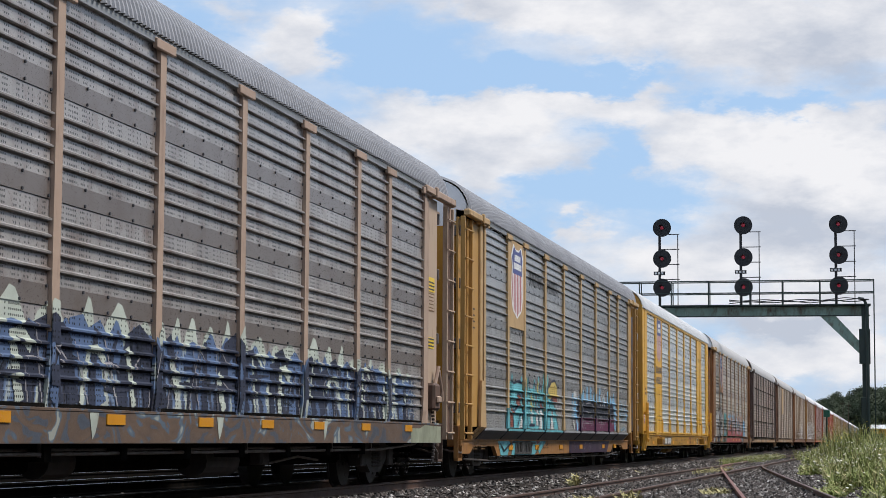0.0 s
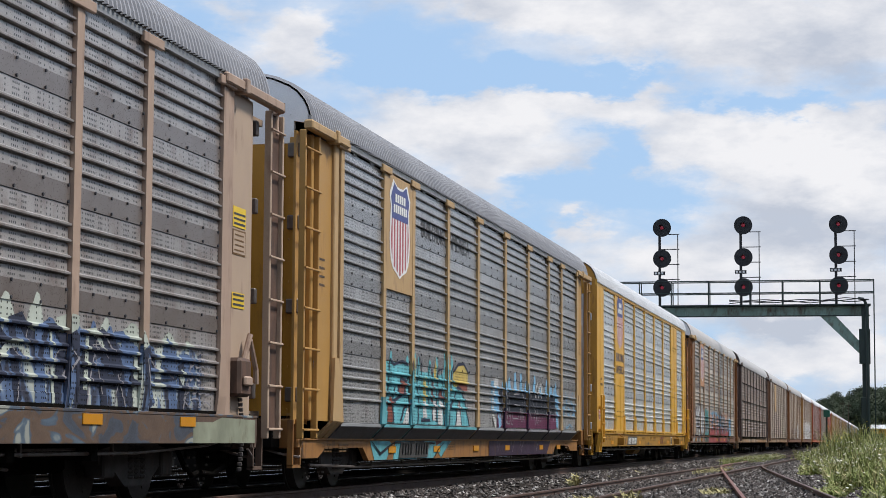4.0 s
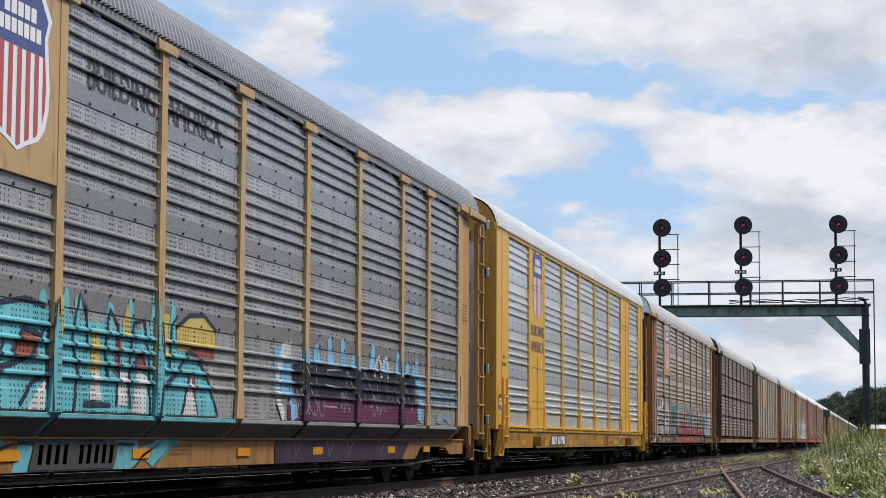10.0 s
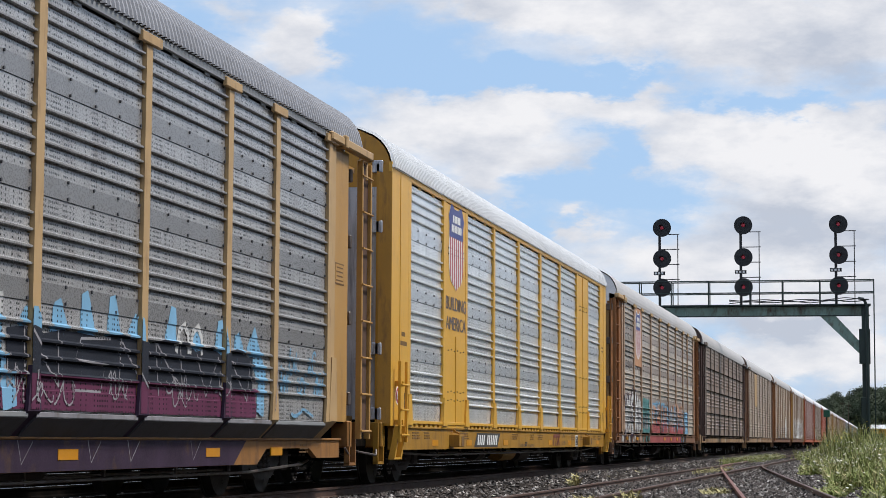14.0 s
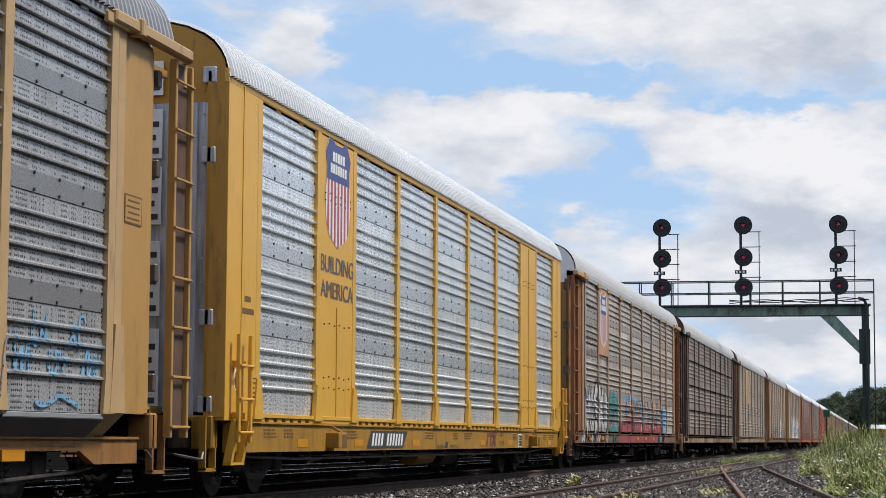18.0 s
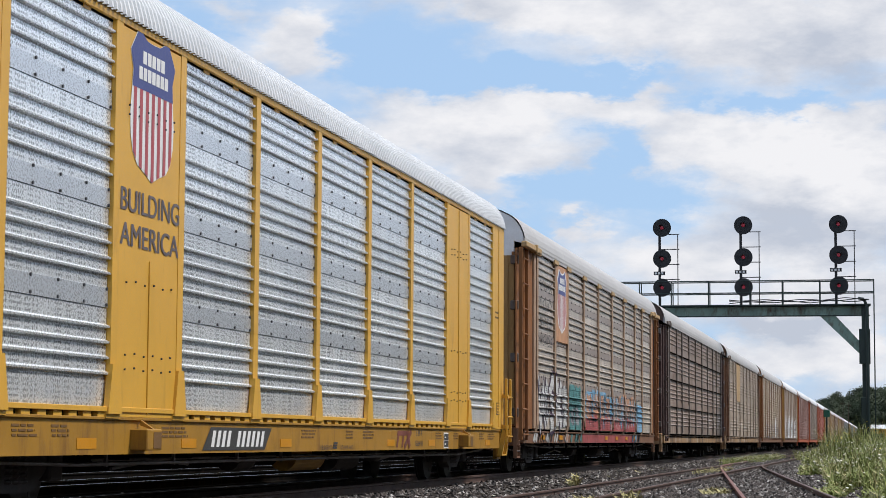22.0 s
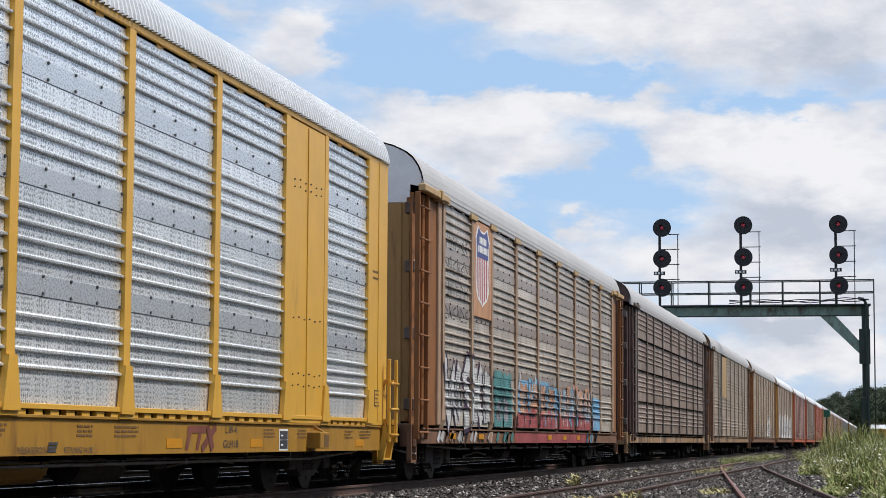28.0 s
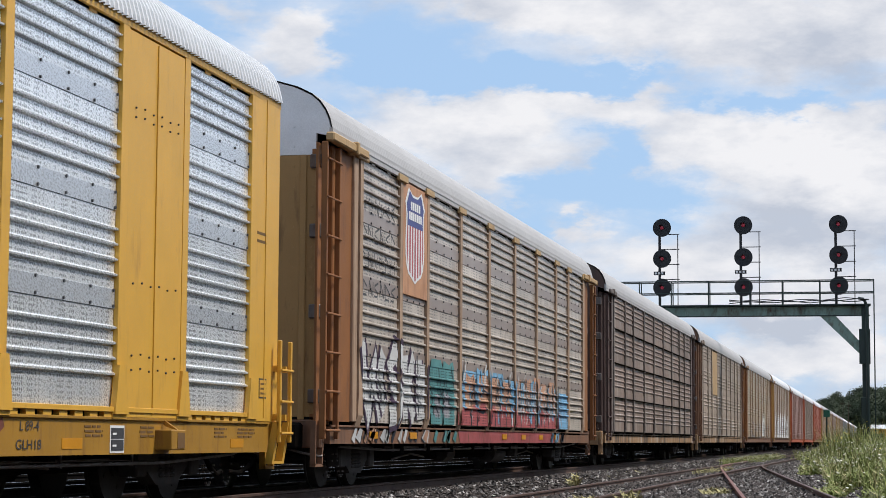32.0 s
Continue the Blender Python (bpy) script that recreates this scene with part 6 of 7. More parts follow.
def paint_d(car, S):
    z0 = S["screen_z"] + 0.015

    def blocks(v0, v1, n, top, seed, inset=0.0):
        """Bulky letter bodies side by side, with gaps and uneven tops."""
        def draw(bm):
            r = random.Random(seed)
            w = (v1 - v0) / n
            for k in range(n):
                a, b = v0 + k * w + 0.04 + inset, v0 + (k + 1) * w - 0.04 - inset
                h = top + r.uniform(-0.1, 0.1) - inset
                lean = r.uniform(-0.12, 0.12)
                poly(bm, [(a, z0 + inset), (b - 0.05, z0 + inset), (b, z0 + 0.3), (b + lean, h - 0.12), (b + lean - 0.15, h), ((a + b) / 2 + lean, h - r.uniform(0.0, 0.1)), (a + lean + 0.05, h), (a + lean - 0.05, h - 0.3)])
        return draw

    def inner(v0, v1, n, top, seed, wd):
        """Counters and outlines drawn inside the letter bodies."""
        def draw(bm):
            r = random.Random(seed)
            w = (v1 - v0) / n
            for k in range(n):
                a, b = v0 + k * w + 0.08, v0 + (k + 1) * w - 0.08
                m = (a + b) / 2
                kind = r.randrange(3)
                if kind == 0:
                    quad_strip(bm, [(m - 0.05, z0 + 0.35), (m, (z0 + top) / 2), (m + 0.04, top - 0.05)], wd, wd * 1.6)
                elif kind == 1:
                    quad_strip(bm, [(b, z0 + 0.62), (m, z0 + 0.7), (a + 0.2, z0 + 0.58)], wd, wd)
                    quad_strip(bm, [(a, z0 + 0.3), (m, z0 + 0.26), (b - 0.2, z0 + 0.36)], wd, wd)
                else:
                    quad_strip(bm, [(b + 0.02, z0 + 0.45), (m + 0.05, z0 + 0.5), (b, z0 + 0.9)], wd, wd)
                    quad_strip(bm, [(m, z0), (m + 0.03, z0 + 0.3)], wd * 1.3, wd)
                quad_strip(bm, [(b + 0.06, z0), (b + 0.08, z0 + 0.4), (b + 0.05, top - 0.08)], wd * 0.9, wd * 0.7)
        return draw
    glyphs = [
        ([(-11.4, 2.2), (-11.2, 1.6), (-10.95, 1.08), (-10.75, 1.6), (-10.6, 2.0), (-10.4, 1.5), (-10.2, 1.08)],),
        ([(-10.05, 2.1), (-10.25, 1.7), (-9.95, 1.2)],),
        ([(-8.95, 2.06), (-9.3, 2.14), (-9.6, 1.92), (-9.4, 1.66), (-9.02, 1.42), (-9.1, 1.16), (-9.62, 1.12)],),
        ([(-8.6, 2.12), (-8.55, 1.08)], [(-7.95, 2.1), (-8.35, 1.62), (-7.95, 1.08)]),
        ([(-7.6, 2.08), (-7.55, 1.08)], [(-7.3, 2.02), (-7.3, 1.1)]),
    ]

    def glyph(k, width):
        def draw(bm):
            for pts in glyphs[k]:
                quad_strip(bm, pts, width, width * 0.9)
        return draw

    def cracks(v0, v1, n, top, seed, wd):
        """Thin dark outlines and counters that break the letters up."""
        def draw(bm):
            r = random.Random(seed)
            for k in range(n):
                v, z, h = r.uniform(v0, v1), r.uniform(z0, top - 0.45), r.uniform(0.2, 0.55)
                a = r.uniform(-0.2, 0.2)
                quad_strip(bm, [(v, z), (v + a * 0.3 + 0.06, z + h * 0.4), (v + a, z + h * 0.7), (v + a + r.uniform(-0.15, 0.25), z + h)], wd * r.uniform(0.6, 1.5), wd * 0.4)
        return draw
    spray(car, S, "graffiti", [
        *[layer for k in range(5) for layer in (("g_purp", glyph(k, 0.6)), ("g_white", glyph(k, 0.4)))],
        ("g_dark", cracks(-11.4, -7.3, 9, 2.2, 62, 0.05)),
        ("g_teal", blocks(-6.7, -4.6, 2, 2.16, 63)),
        ("g_haze", blocks(-6.5, -4.9, 2, 1.75, 66, 0.12)),
        ("g_dark", cracks(-6.6, -4.7, 14, 2.1, 71, 0.07)),
        ("g_lblue", blocks(-4.0, 7.2, 8, 2.05, 64)),
        ("g_peach", blocks(-3.8, 1.2, 4, 2.14, 65, 0.12)),
        ("g_peach", blocks(1.3, 7.1, 5, 2.26, 67, 0.14)),
        ("g_haze", blocks(1.5, 7.0, 5, 1.9, 73, 0.24)),
        ("g_pink", lambda bm: skyline(bm, -4.4, 7.2, z0, 1.36, 0.16, 0.22, random.Random(6))),
        ("g_white", cracks(-3.9, 7.1, 46, 2.3, 74, 0.09)),
        ("g_lblue", cracks(-3.9, 7.1, 12, 2.1, 75, 0.2)),
        ("g_dark", inner(-3.8, 7.1, 9, 2.1, 68, 0.06)),
        ("g_dark", cracks(-4.0, 7.2, 26, 2.2, 76, 0.06)),
        ("g_lblue", blocks(7.5, 8.9, 1, 1.85, 69)),
        ("g_haze", cracks(7.5, 8.9, 8, 1.8, 77, 0.05)),
    ])
    lo, hi = S["sill"]

    def slashes(seed, v0, v1, n):
        def draw(bm):
            r = random.Random(seed)
            for k in range(n):
                v = r.uniform(v0, v1)
                quad_strip(bm, [(v, lo), (v + 0.2, hi)], r.uniform(0.12, 0.35), r.uniform(0.1, 0.25))
        return draw
    on_sill(car, S, "sill_graffiti", [
        ("g_pink", lambda bm: poly(bm, [(-3.9, lo), (7.2, lo), (7.0, hi), (-4.1, hi)])),
        ("g_dark", slashes(3, -11.5, -4.2, 10)), ("g_white", slashes(2, -11.9, -6.8, 9)), ("g_teal", slashes(5, -6.2, -4.4, 5)), ("g_peach", slashes(4, -11.9, -6.5, 4)),
        ("g_dark", slashes(6, 6.0, 9.0, 5)), ("g_lblue", slashes(7, 6.5, 9.0, 4))])
    shield(car, -8.78, 3.33, 1.45, 1.58, BASE + 0.05)

    def rows(bm):
        for k in range(4):
            letters(bm, -11.4, -9.25, 6, 4.2 - k * 0.42, 0.24, 0.035, 80 + k)
    spray(car, S, "worn_writing", [("ink_soft", rows)], 0.003, "worn unreadable dark writing")


def bent(bm, pts, r, seg=6):
    """A bent pipe or hose through points."""
    for a, b in zip(pts, pts[1:]):
        tube(bm, a, b, r, seg)
    return bm


def running_gear(car, S, seed):
    """Train line with hangers, brake cylinder, air hoses, levers and slack chains below the sill."""
    r = random.Random(seed)
    lo = S["sill"][0]
    x = S["sill_x"] - 0.16
    pipe = part("train_line", bent(bmesh.new(), [(x, -11.9, lo - 0.04), (x, -9.2, lo - 0.1), (x, 9.2, lo - 0.1), (x, 11.6, lo - 0.02), (x - 0.2, 12.6, lo + 0.02)], 0.02), M["steel"], car, "bare steel train line pipe")
    for k in range(9):
        y = -8.4 + k * 2.1 + r.uniform(-0.2, 0.2)
        part("hanger", box(x - 0.02, x + 0.012, y - 0.02, y + 0.02, lo - 0.13, lo + 0.03), M["steel"], pipe)
    for sgn in (-1, 1):
        y = 12.9 * sgn
        hose = bent(bmesh.new(), [(0.45, y, 0.75), (0.47, y + 0.25 * sgn, 0.62), (0.47, y + 0.55 * sgn, 0.38), (0.43, y + 0.95 * sgn, 0.27), (0.38, y + 1.3 * sgn, 0.3)], 0.034, 8)
        part("air_hose", hose, M["black"], car, "black rubber air hose")
        part("cut_lever", bent(bmesh.new(), [(1.42, y + 0.2 * sgn, 0.62), (1.45, y + 0.35 * sgn, 0.5), (1.2, y + 0.45 * sgn, 0.55), (0.3, y + 0.5 * sgn, 0.8)], 0.018), M["steel"], car)
        for dy in (-0.35, 0.35):
            bm = bmesh.new()
            for k in range(12):
                t = k / 11
                z = 0.52 - 0.34 * math.sin(t * math.pi)
                bx(bm, 1.12 - 0.012, 1.12 + 0.012, y - 1.3 * sgn + dy + 0.5 * t - 0.018, y - 1.3 * sgn + dy + 0.5 * t + 0.018, z - 0.012, z + 0.012)
            part("chain", bm, M["steel"], car, "slack steel safety chain")
    part("brake_cylinder", tube(bmesh.new(), (0.95, -3.2, 0.5), (0.95, -2.5, 0.5), 0.17, 16), M["bogie"], car)
    part("reservoir", tube(bmesh.new(), (0.92, 1.6, 0.47), (0.92, 2.9, 0.47), 0.2, 16), M["bogie"], car)
    part("valve", box(1.0, 1.2, 3.6, 3.95, 0.4, 0.66, 0.03), M["bogie"], car)
    for y in (-6.2, 5.6):
        part("rod", bent(bmesh.new(), [(1.1, y - 1.4, 0.42), (1.1, y, 0.5), (1.05, y + 1.2, 0.44)], 0.018), M["steel"], car)


def end_details(car, S, seed):
    """Hand brake, chains and yellow labels on the end bay beyond the screens."""
    h = S["side"] / 2
    x = HALF - 0.068
    for z, w, hh, m_ in ((3.32, 0.5, 0.25, "warn"), (2.33, 0.48, 0.19, "warn")) if seed == 0 else ():
        lab = part("warning_label", box(x, x + 0.006, h + 0.5, h + 0.5 + w, z, z + hh), M[m_], car)
        for k in range(3):
            part("label_bar", box(x + 0.006, x + 0.009, h + 0.53, h + 0.47 + w, z + 0.03 + k * 0.06, z + 0.055 + k * 0.06), M["ink"], lab)
    lab = part("data_frame", box(x, x + 0.004, h + 0.5, h + 1.0, 2.98, 3.29), M["stencil"], car)
    part("label_field", box(x + 0.003, x + 0.006, h + 0.52, h + 0.98, 3.0, 3.27), S["end"], lab)
    for k in range(4):
        part("label_bar", box(x + 0.006, x + 0.009, h + 0.56 + 0.03 * (k % 2), h + 0.92, 3.03 + k * 0.062, 3.048 + k * 0.062), M["stencil"], lab)
    if seed == 0:
        hb = part("hand_brake", box(HALF - 0.1, HALF + 0.08, h + 0.42, h + 0.88, 1.25, 1.72, 0.04), M["hand_brake"], car, "grimy hand brake housing with lever")
        part("housing_rim", box(HALF + 0.081, HALF + 0.13, h + 0.5, h + 0.78, 1.38, 1.5, 0.02), S["post"], hb)
        bm = bmesh.new()
        for a, b in (((HALF, h + 0.8, 1.7), (HALF + 0.03, h + 0.95, 2.02)), ((HALF + 0.03, h + 0.95, 1.95), (HALF + 0.03, h + 1.2, 1.6)), ((HALF + 0.03, h + 1.2, 1.6), (HALF + 0.03, h + 1.22, 1.42))):
            tube(bm, a, b, 0.035, 8)
        part("lever", bm, S["post"], hb)
        bm = bmesh.new()
        for k in range(16):
            t = k / 15
            tube(bm, (HALF - 0.03, h + 0.75 + 0.1 * math.sin(t * 3), 1.3 - t * 0.9), (HALF - 0.03, h + 0.76 + 0.1 * math.sin(t * 3), 1.26 - t * 0.9), 0.03, 6)
        part("chain", bm, M["steel"], hb)
    else:
        bm = bmesh.new()
        quad_strip(bm, [(-12.75 + 0.1 * math.sin(k * 1.7), 1.5 + 0.1 * k) for k in range(6)], 0.02, 0.02)
        for v in bm.verts:
            v.co.x = x + 0.004
        part("scrawl", bm, M["ink"], car)
        for k in range(4):
            part("stencil", box(x, x + 0.004, -12.75, -12.3, 3.25 - k * 0.12, 3.28 - k * 0.12), M["sill_a"], car)


for (car_, u_), S_, fn in zip(CARS, (A, B, C, D), (paint_a, paint_b, paint_c, paint_d)):
    fn(car_, S_)
for k_, S_ in enumerate((A, B, C, D)):
    running_gear(CARS[k_][0], S_, k_ + 5)
end_details(CARS[0][0], A, 0)
end_details(CARS[1][0], B, 1)
stencils(CARS[1][0], B, [(-11.7, 0.5), (-10.9, 0.6), (-3.3, 0.9), (10.9, 0.5)], 3)
S_ = common | dict(posts=[p * LONG for p in POSTS_OPEN], screen_z=1.0, foot=1.1, slope=0.35)
spray(CARS[6][0], S_, "graffiti", [
    ("white", lambda bm: skyline(bm, 2.5, 6.0, 1.1, 2.2, 0.5, 0.5, random.Random(4))),
    ("g_haze", lambda bm: letters(bm, -10, 11, 13, 1.05, 0.8, 0.14, 6)),
])
spray(CARS[7][0], S_, "graffiti", [
    ("white", lambda bm: skyline(bm, -10.5, 10.5, 1.05, 2.75, 0.3, 0.7, random.Random(5))),
    ("g_haze", lambda bm: letters(bm, -10, 10, 8, 1.3, 1.0, 0.2, 7)),
])


# ---------------------------------------------------------------- loose stone and weeds
def scatter_stones(name, count, seed, x0, x1, y0, y1, r0, r1, material, label, ground_z):
    """Angular stones, each an uneven eight-sided lump."""
    rs = np.random.RandomState(seed)
    base = np.array([(1, 0, 0), (-1, 0, 0), (0, 1, 0), (0, -1, 0), (0, 0, 1), (0, 0, -1)], float)
    tri = np.array([(0, 2, 4), (2, 1, 4), (1, 3, 4), (3, 0, 4), (2, 0, 5), (1, 2, 5), (3, 1, 5), (0, 3, 5)])
    y = y0 + (y1 - y0) * rs.rand(count) ** 1.5
    x = x0 + (x1 - x0) * rs.rand(count)
    r = r0 + (r1 - r0) * rs.rand(count) ** 2
    v = base[None] * rs.uniform(0.6, 1.3, (count, 6, 3)) + rs.uniform(-0.35, 0.35, (count, 6, 3))
    a = rs.rand(count) * 6.283
    c, s = np.cos(a)[:, None], np.sin(a)[:, None]
    v = np.stack([v[..., 0] * c - v[..., 1] * s, v[..., 0] * s + v[..., 1] * c, v[..., 2] * 0.7], -1) * r[:, None, None]
    z = np.array([ground_z(p, q) for p, q in zip(x, y)]) + r * 0.25
    v += np.stack([x, y, z], -1)[:, None, :]
    f = (tri[None] + (np.arange(count) * 6)[:, None, None]).reshape(-1, 3)
    me = bpy.data.meshes.new(name)
    me.from_pydata(v.reshape(-1, 3).tolist(), [], f.tolist())
    me.materials.append(material)
    return tagged(new(name, me), label, "gravel", kind="stuff")


def bed(x, y):
    d = x - (TRACK_X + 1.7)
    return -0.15 if d < 0 else max(-0.32, -0.15 - d * 0.243)


scatter_stones("ballast_stones", 42000, 1, -8.05, 1.5, 26, 130, 0.02, 0.07, M["stone"], "loose dark grey crushed stones between the rails", bed)
scatter_stones("pale_stones", 15000, 2, -8.2, 1.0, 26, 120, 0.018, 0.06, M["pale_stone"], "scattered pale stone chips in the ballast", bed)
scatter_stones("far_stones", 1500, 3, -16.5, -11.6, 16, 90, 0.02, 0.06, M["pale_stone"], "pale loose stones beyond the train", lambda x, y: -0.30)


def in_patch(rs, cx, cy, hx, hy):
    """A point of an uneven patch: dense in the middle, ragged at the rim."""
    while True:
        a, b = rs.uniform(-1.15, 1.15), rs.uniform(-1.15, 1.15)
        x, y = cx + hx * a, cy + hy * b
        rim = 0.78 + 0.3 * noise.noise((x * 0.9, y * 0.35, 3.0)) + 0.25 * noise.noise((x * 2.7, y * 1.1, 7.0))
        if a * a + b * b < rim * rim + rs.uniform(-0.1, 0.12):
            return x, y


def weeds(name, spots, material, label, blade):
    """Bent blades of weed in tufts. spots: centre, half sizes, count and height."""
    rs = np.random.RandomState(len(name))
    verts, faces = [], []
    for cx, cy, hx, hy, count, height in spots:
        for _ in range(count):
            x, y = in_patch(rs, cx, cy, hx, hy)
            tuft = 0.75 + 0.55 * noise.noise((x * 1.1, y * 0.5, 1.0)) + 0.3 * noise.noise((x * 3.3, y * 1.6, 5.0))
            h = height * rs.uniform(0.3, 1.0) * max(0.25, tuft)
            a = rs.uniform(0, 6.283)
            w = blade * rs.uniform(0.5, 1.6)
            dx, dy = math.cos(a), math.sin(a)
            bend = h * rs.uniform(0.1, 0.6)
            k = len(verts)
            z = -0.33
            verts += [(x - dy * w, y + dx * w, z), (x + dy * w, y - dx * w, z), (x + dx * bend * 0.3 - dy * w, y + dy * bend * 0.3 + dx * w, z + h * 0.6),
                      (x + dx * bend * 0.3 + dy * w, y + dy * bend * 0.3 - dx * w, z + h * 0.6), (x + dx * bend, y + dy * bend, z + h)]
            faces += [(k, k + 1, k + 3, k + 2), (k + 2, k + 3, k + 4)]
            # side leaves
            for _l in range(2):
                t, b_, l_ = rs.uniform(0.3, 0.85), rs.uniform(0, 6.283), rs.uniform(0.05, 0.14)
                p = (x + dx * bend * t * t, y + dy * bend * t * t, z + h * t)
                k = len(verts)
                verts += [p, (p[0] + l_ * math.cos(b_), p[1] + l_ * math.sin(b_), p[2] + l_ * 0.5), (p[0] + l_ * 0.6 * math.cos(b_ + 0.5), p[1] + l_ * 0.6 * math.sin(b_ + 0.5), p[2] + l_ * 0.1)]
                faces.append((k, k + 1, k + 2))
    me = bpy.data.meshes.new(name)
    me.from_pydata(verts, [], faces)
    me.materials.append(material)
    return tagged(new(name, me), label, "weeds", kind="stuff")


def verge(rs, y0, y1, width):
    """A point of the overgrown verge beyond the turnout's outer rail."""
    while True:
        y = y0 + (y1 - y0) * rs.rand()
        d = width * rs.rand() ** 1.15
        x = max(SIDING_X + 0.95 + swing(y), -0.036 * y) + d
        if noise.noise((x * 0.8, y * 0.3, 2.0)) + 0.4 * noise.noise((x * 2.3, y * 0.9, 4.0)) > -0.42 + 0.5 * math.exp(-d * 1.6):
            return x, y, d


PATCHES = [(6, 85, 3, 35, 3000, 1.1), (-6.7, 112, 1.0, 28, 1700, 0.4), (-3.4, 126, 1.8, 20, 2000, 0.7), (0, 150, 6, 28, 3000, 1.1), (-1.0, 102, 2.0, 6, 2800, 2.25), (1.2, 92, 1.6, 7, 1700, 2.0), (-0.6, 96, 1.2, 5, 900, 1.7)]
rv = np.random.RandomState(8)
VERGE = []
for k_ in range(300):
    x_, y_, d_ = verge(rv, 31, 128, 6.0)
    VERGE.append((x_, y_, 0.32, 0.8, 80, (0.36 + 0.55 * min(1.0, d_ / 1.3)) * (0.8 + (y_ - 43) / 130)))
weeds("weeds", PATCHES + VERGE, M["grass"], "tall green weeds and grass beside the siding", 0.010)
weeds("dry_weeds", [(a, b, c, d, n // 4, h * 1.05) for a, b, c, d, n, h in PATCHES + VERGE] + [(-4.4, 36, 0.3, 0.6, 40, 0.25), (-6.9, 46, 0.12, 0.5, 60, 0.4), (-3.2, 41, 0.4, 1.5, 80, 0.2),
      (-5.6, 70, 0.6, 8, 120, 0.25), (-7.4, 62, 0.4, 18, 120, 0.25), (-4.9, 33, 0.35, 1.0, 90, 0.25)], M["dry_grass"], "yellowed grass stems among the weeds", 0.008)


def flowers(name, spots, size, material, label, seed):
    rs = np.random.RandomState(seed)
    verts, faces = [], []
    for cx, cy, hx, hy, count, height in spots:
        for _ in range(count):
            x, y = in_patch(rs, cx, cy, hx, hy)
            z = -0.33 + height * rs.uniform(0.25, 1.02) * (0.8 + 0.5 * noise.noise((x * 1.1, y * 0.5, 1.0)))
            r = size * rs.uniform(0.5, 1.4)
            tilt = rs.uniform(-0.6, 0.6, 2)
            k = len(verts)
            verts.append((x, y, z + r * 0.3))
            for j in range(7):
                a = j * 0.8976
                verts.append((x + r * math.cos(a), y + r * math.sin(a), z + r * (math.cos(a) * tilt[0] + math.sin(a) * tilt[1])))
            faces += [(k, k + 1 + j, k + 1 + (j + 1) % 7) for j in range(7)]
    me = bpy.data.meshes.new(name)
    me.from_pydata(verts, [], faces)
    me.materials.append(material)
    return tagged(new(name, me), label, "wildflowers", kind="stuff")


BLOOM = [(-6.5, 112, 1.1, 28, 420, 0.45), (-3.2, 120, 1.8, 18, 420, 0.7)] + [(x, y, 0.5, 1.1, 12 if y > 60 else 5, h * 1.15) for x, y, a, b, n, h in VERGE]
flowers("white_flowers", BLOOM, 0.024, M["petal"], "small white wildflowers above the weeds", 4)
flowers("yellow_flowers", [(0.6, 88, 1.4, 8, 120, 1.0), (2.0, 110, 2, 10, 60, 1.2), (-1.0, 101, 2.0, 5, 200, 2.1), (0.4, 90, 2.0, 14, 260, 0.8)], 0.03, M["petal_yellow"], "small yellow wildflowers among the weeds", 5)


# ---------------------------------------------------------------- trackside pieces
lb = thing("location_box", "green equipment box on a dark green post beside the track", "equipment box")
part("post", tube(bmesh.new(), (-2.84, 110, -0.33), (-2.84, 110, 2.05), 0.05, 8), M["dark_green"], lb)
part("cabinet", box(-3.0, -2.66, 109.85, 110.15, 2.05, 2.42, 0.02), M["box_green"], lb)
part("lid", box(-3.03, -2.63, 109.82, 110.18, 2.422, 2.455, 0.01), M["box_green"], lb)
sh = thing("warehouse", "long low yellowed warehouse far beyond the weeds", "building")
part("wall", box(-3.2, 60, 420, 440, -0.4, 3.4), M["yellow"], sh)
part("roof", prism(bmesh.new(), [(419, 3.4), (441, 3.4), (430, 4.3)], "x", -3.7, 60.6), M["building"], sh)
for k in range(12):
    part("window", box(-2 + k * 4.6, 0.2 + k * 4.6, 419.94, 420.0, 1.4, 2.4), M["ink"], sh)
for px_, py_, hh_ in ((-8.6, 480, 10.5), (-7.4, 480, 10.0), (3.4, 330, 9.0)):
    up = thing("utility_pole", "thin dark utility pole before the trees", "pole", "far poles")
    part("pole", tube(bmesh.new(), (px_, py_, -0.4), (px_, py_, hh_), 0.1, 8, 0.06), M["bark"], up)
    part("crossarm", box(px_ - 0.7, px_ + 0.7, py_ - 0.06, py_ + 0.06, hh_ - 0.9, hh_ - 0.75), M["bark"], up)


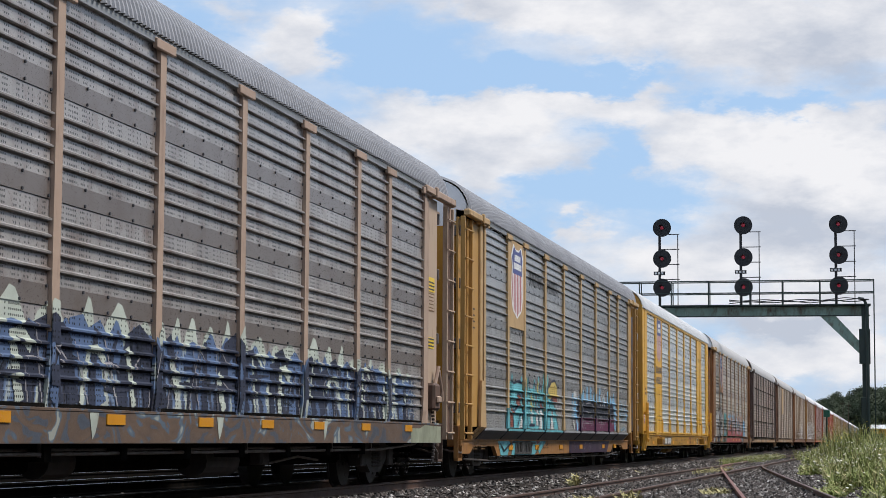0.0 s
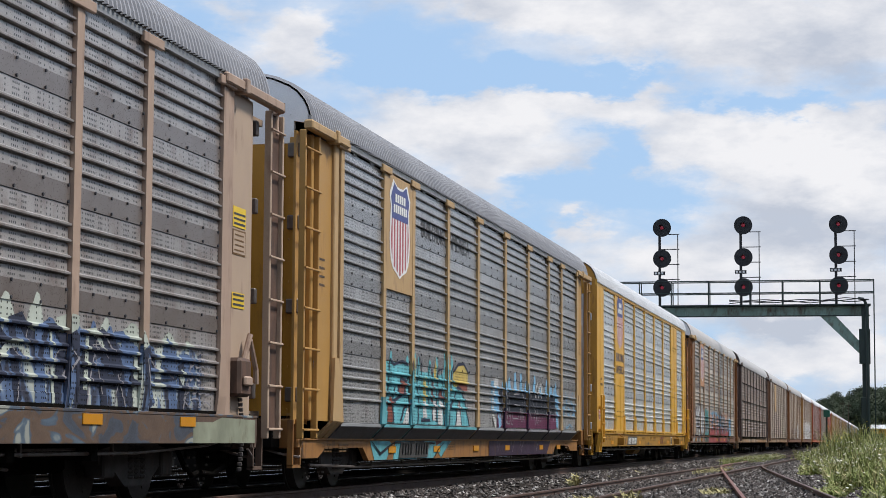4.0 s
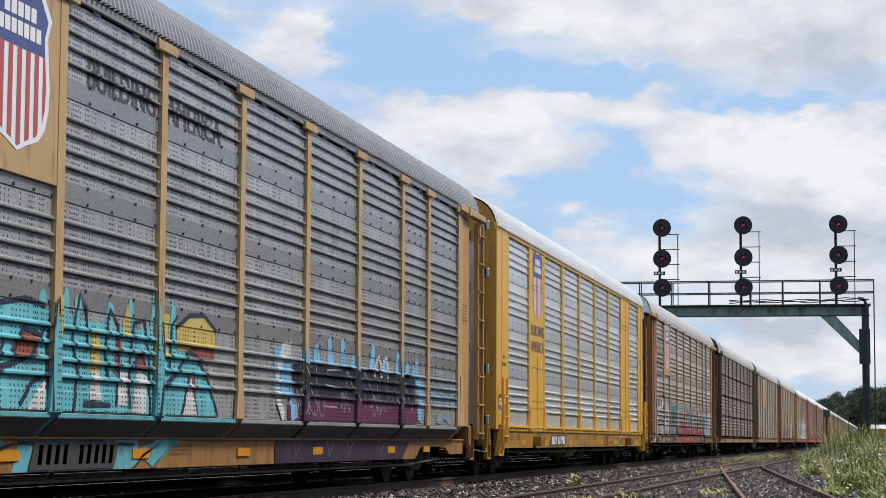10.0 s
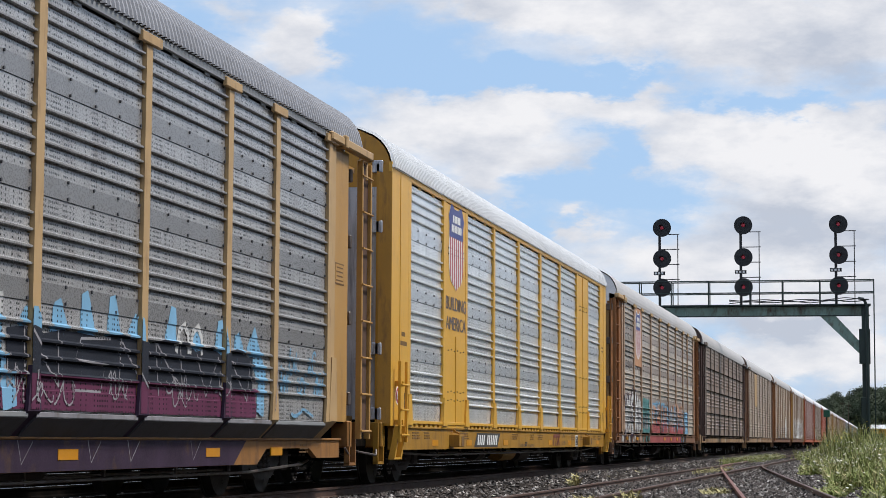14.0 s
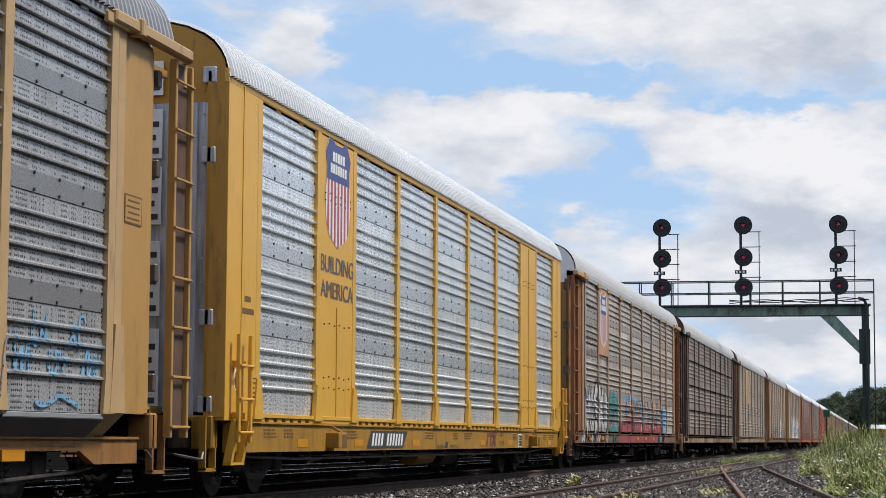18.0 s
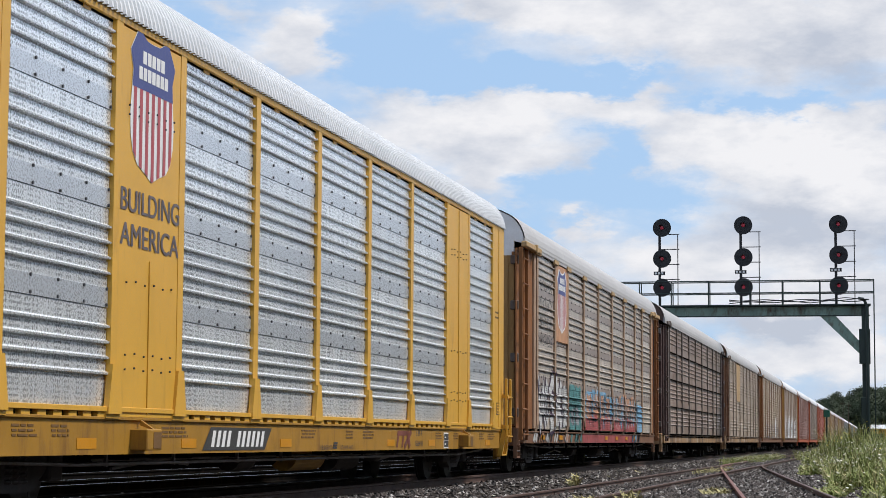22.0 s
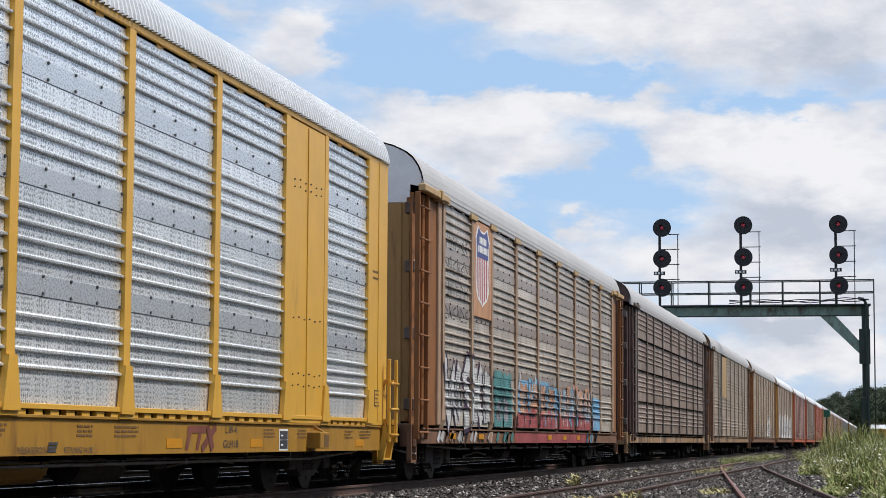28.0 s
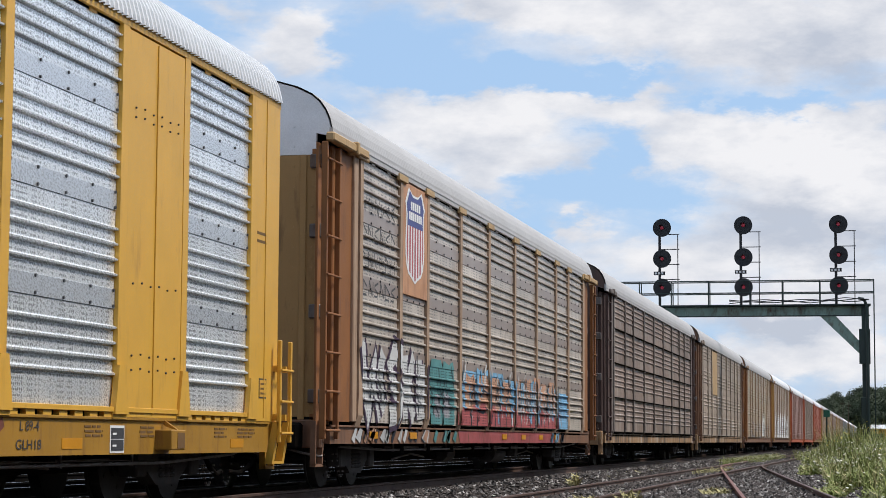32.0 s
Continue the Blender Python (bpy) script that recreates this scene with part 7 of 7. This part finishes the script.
def tree(seed, height):
    """A trunk with limbs and an uneven crown of many small leaf clumps."""
    rs = random.Random(seed)
    t = thing("tree", "dark green broadleaf tree, in the far wood and the added unseen belt", "tree", "far wood")
    bm = tube(bmesh.new(), (0, 0, -0.4), (0, 0, height * 0.62), 0.32, 8, 0.12)
    ends_ = []
    for k in range(9):
        a, z = rs.uniform(0, 6.283), height * rs.uniform(0.3, 0.62)
        r = height * rs.uniform(0.14, 0.3)
        e = (r * math.cos(a), r * math.sin(a), z + height * rs.uniform(0.1, 0.25))
        tube(bm, (0, 0, z), e, 0.1, 5, 0.04)
        ends_.append(e)
    part("trunk", bm, M["bark"], t)
    lobes = [(e[0], e[1], e[2], height * rs.uniform(0.12, 0.2)) for e in ends_] + [(rs.uniform(-1, 1), rs.uniform(-1, 1), height * rs.uniform(0.7, 0.86), height * rs.uniform(0.13, 0.19)) for _ in range(4)]
    lobes += [(rs.uniform(-3, 3), rs.uniform(-3, 3), height * rs.uniform(0.12, 0.35), height * 0.14) for _ in range(4)]
    verts, faces = [], []
    for cx, cy, cz, r in lobes:
        for _ in range(230):
            d = Vector((rs.gauss(0, 1), rs.gauss(0, 1), rs.gauss(0, 1))).normalized()
            p = Vector((cx, cy, cz)) + d * r * rs.uniform(0.55, 1.1)
            n = (d + Vector((rs.uniform(-0.7, 0.7), rs.uniform(-0.7, 0.7), rs.uniform(-0.2, 0.9)))).normalized()
            u = n.orthogonal().normalized()
            w = n.cross(u)
            s = rs.uniform(0.2, 0.45)
            k = len(verts)
            verts += [tuple(p + u * s), tuple(p + w * s * 0.7), tuple(p - u * s), tuple(p - w * s * 0.7)]
            faces.append((k, k + 1, k + 2, k + 3))
    me = bpy.data.meshes.new("crown")
    me.from_pydata(verts, [], faces)
    part("crown", me, M["leaf"], t)
    return t


kinds = [tree(1, 13.0), tree(2, 15.0), tree(3, 11.0)]
spots = []
rt = random.Random(77)
for row in range(4):
    for k in range(30):
        x = -74 + k * 4.2 + rt.uniform(-2, 2)
        spots.append((x, 800 + row * 45 + rt.uniform(-15, 15), rt.uniform(0.85, 1.1) * (1.25 if x > -4 else 1.12 if x > -14 else 0.97 if x > -34 else 0.6)))
# added belt right of the view, never seen: dims low sky on the cars
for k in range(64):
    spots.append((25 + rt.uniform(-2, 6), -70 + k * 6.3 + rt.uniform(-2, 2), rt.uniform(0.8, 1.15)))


def slope_z(x, y):
    """The wooded slope that rises behind the yard, lower towards the line."""
    return -0.32 + max(0.0, (y - 790) / 150) * 11.0 * (1.0 if x > -10 else max(0.35, 1 + (x + 10) / 60))


bm = bmesh.new()
cols = [(-90, -0.32), (-60, 0), (-35, 0), (-10, 0), (80, 0)]
grid_ = [[bm.verts.new((x, y, slope_z(x, y) - 0.1)) for x, _ in cols] for y in (780, 790, 865, 940, 1100)]
for r0, r1 in zip(grid_, grid_[1:]):
    for j in range(4):
        bm.faces.new((r0[j], r0[j + 1], r1[j + 1], r1[j]))
tagged(part("hillside", bm, M["grass"], None), "green wooded slope far behind the yard", "hillside", kind="structure")
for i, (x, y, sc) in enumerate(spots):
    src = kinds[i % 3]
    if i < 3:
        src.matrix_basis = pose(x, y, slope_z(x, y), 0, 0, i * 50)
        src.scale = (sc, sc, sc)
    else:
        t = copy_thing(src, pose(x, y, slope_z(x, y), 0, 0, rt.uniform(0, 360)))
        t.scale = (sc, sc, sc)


# ---------------------------------------------------------------- motion of the train
def motions():
    """The train slows as it rolls in; every near wheel turns with it."""
    for car, u in CARS:
        walk(car, [(t, pose(TRACK_X, u - run(t), 0.0)) for t in range(0, 33)])
    for w, y in WHEELS:
        rows = []
        for k in range(161):
            t = k * 0.2
            rows.append((t, pose(0, y, 0.46, math.degrees(run(t) / 0.46), 0, 0)))
        walk(w, rows)


motions()
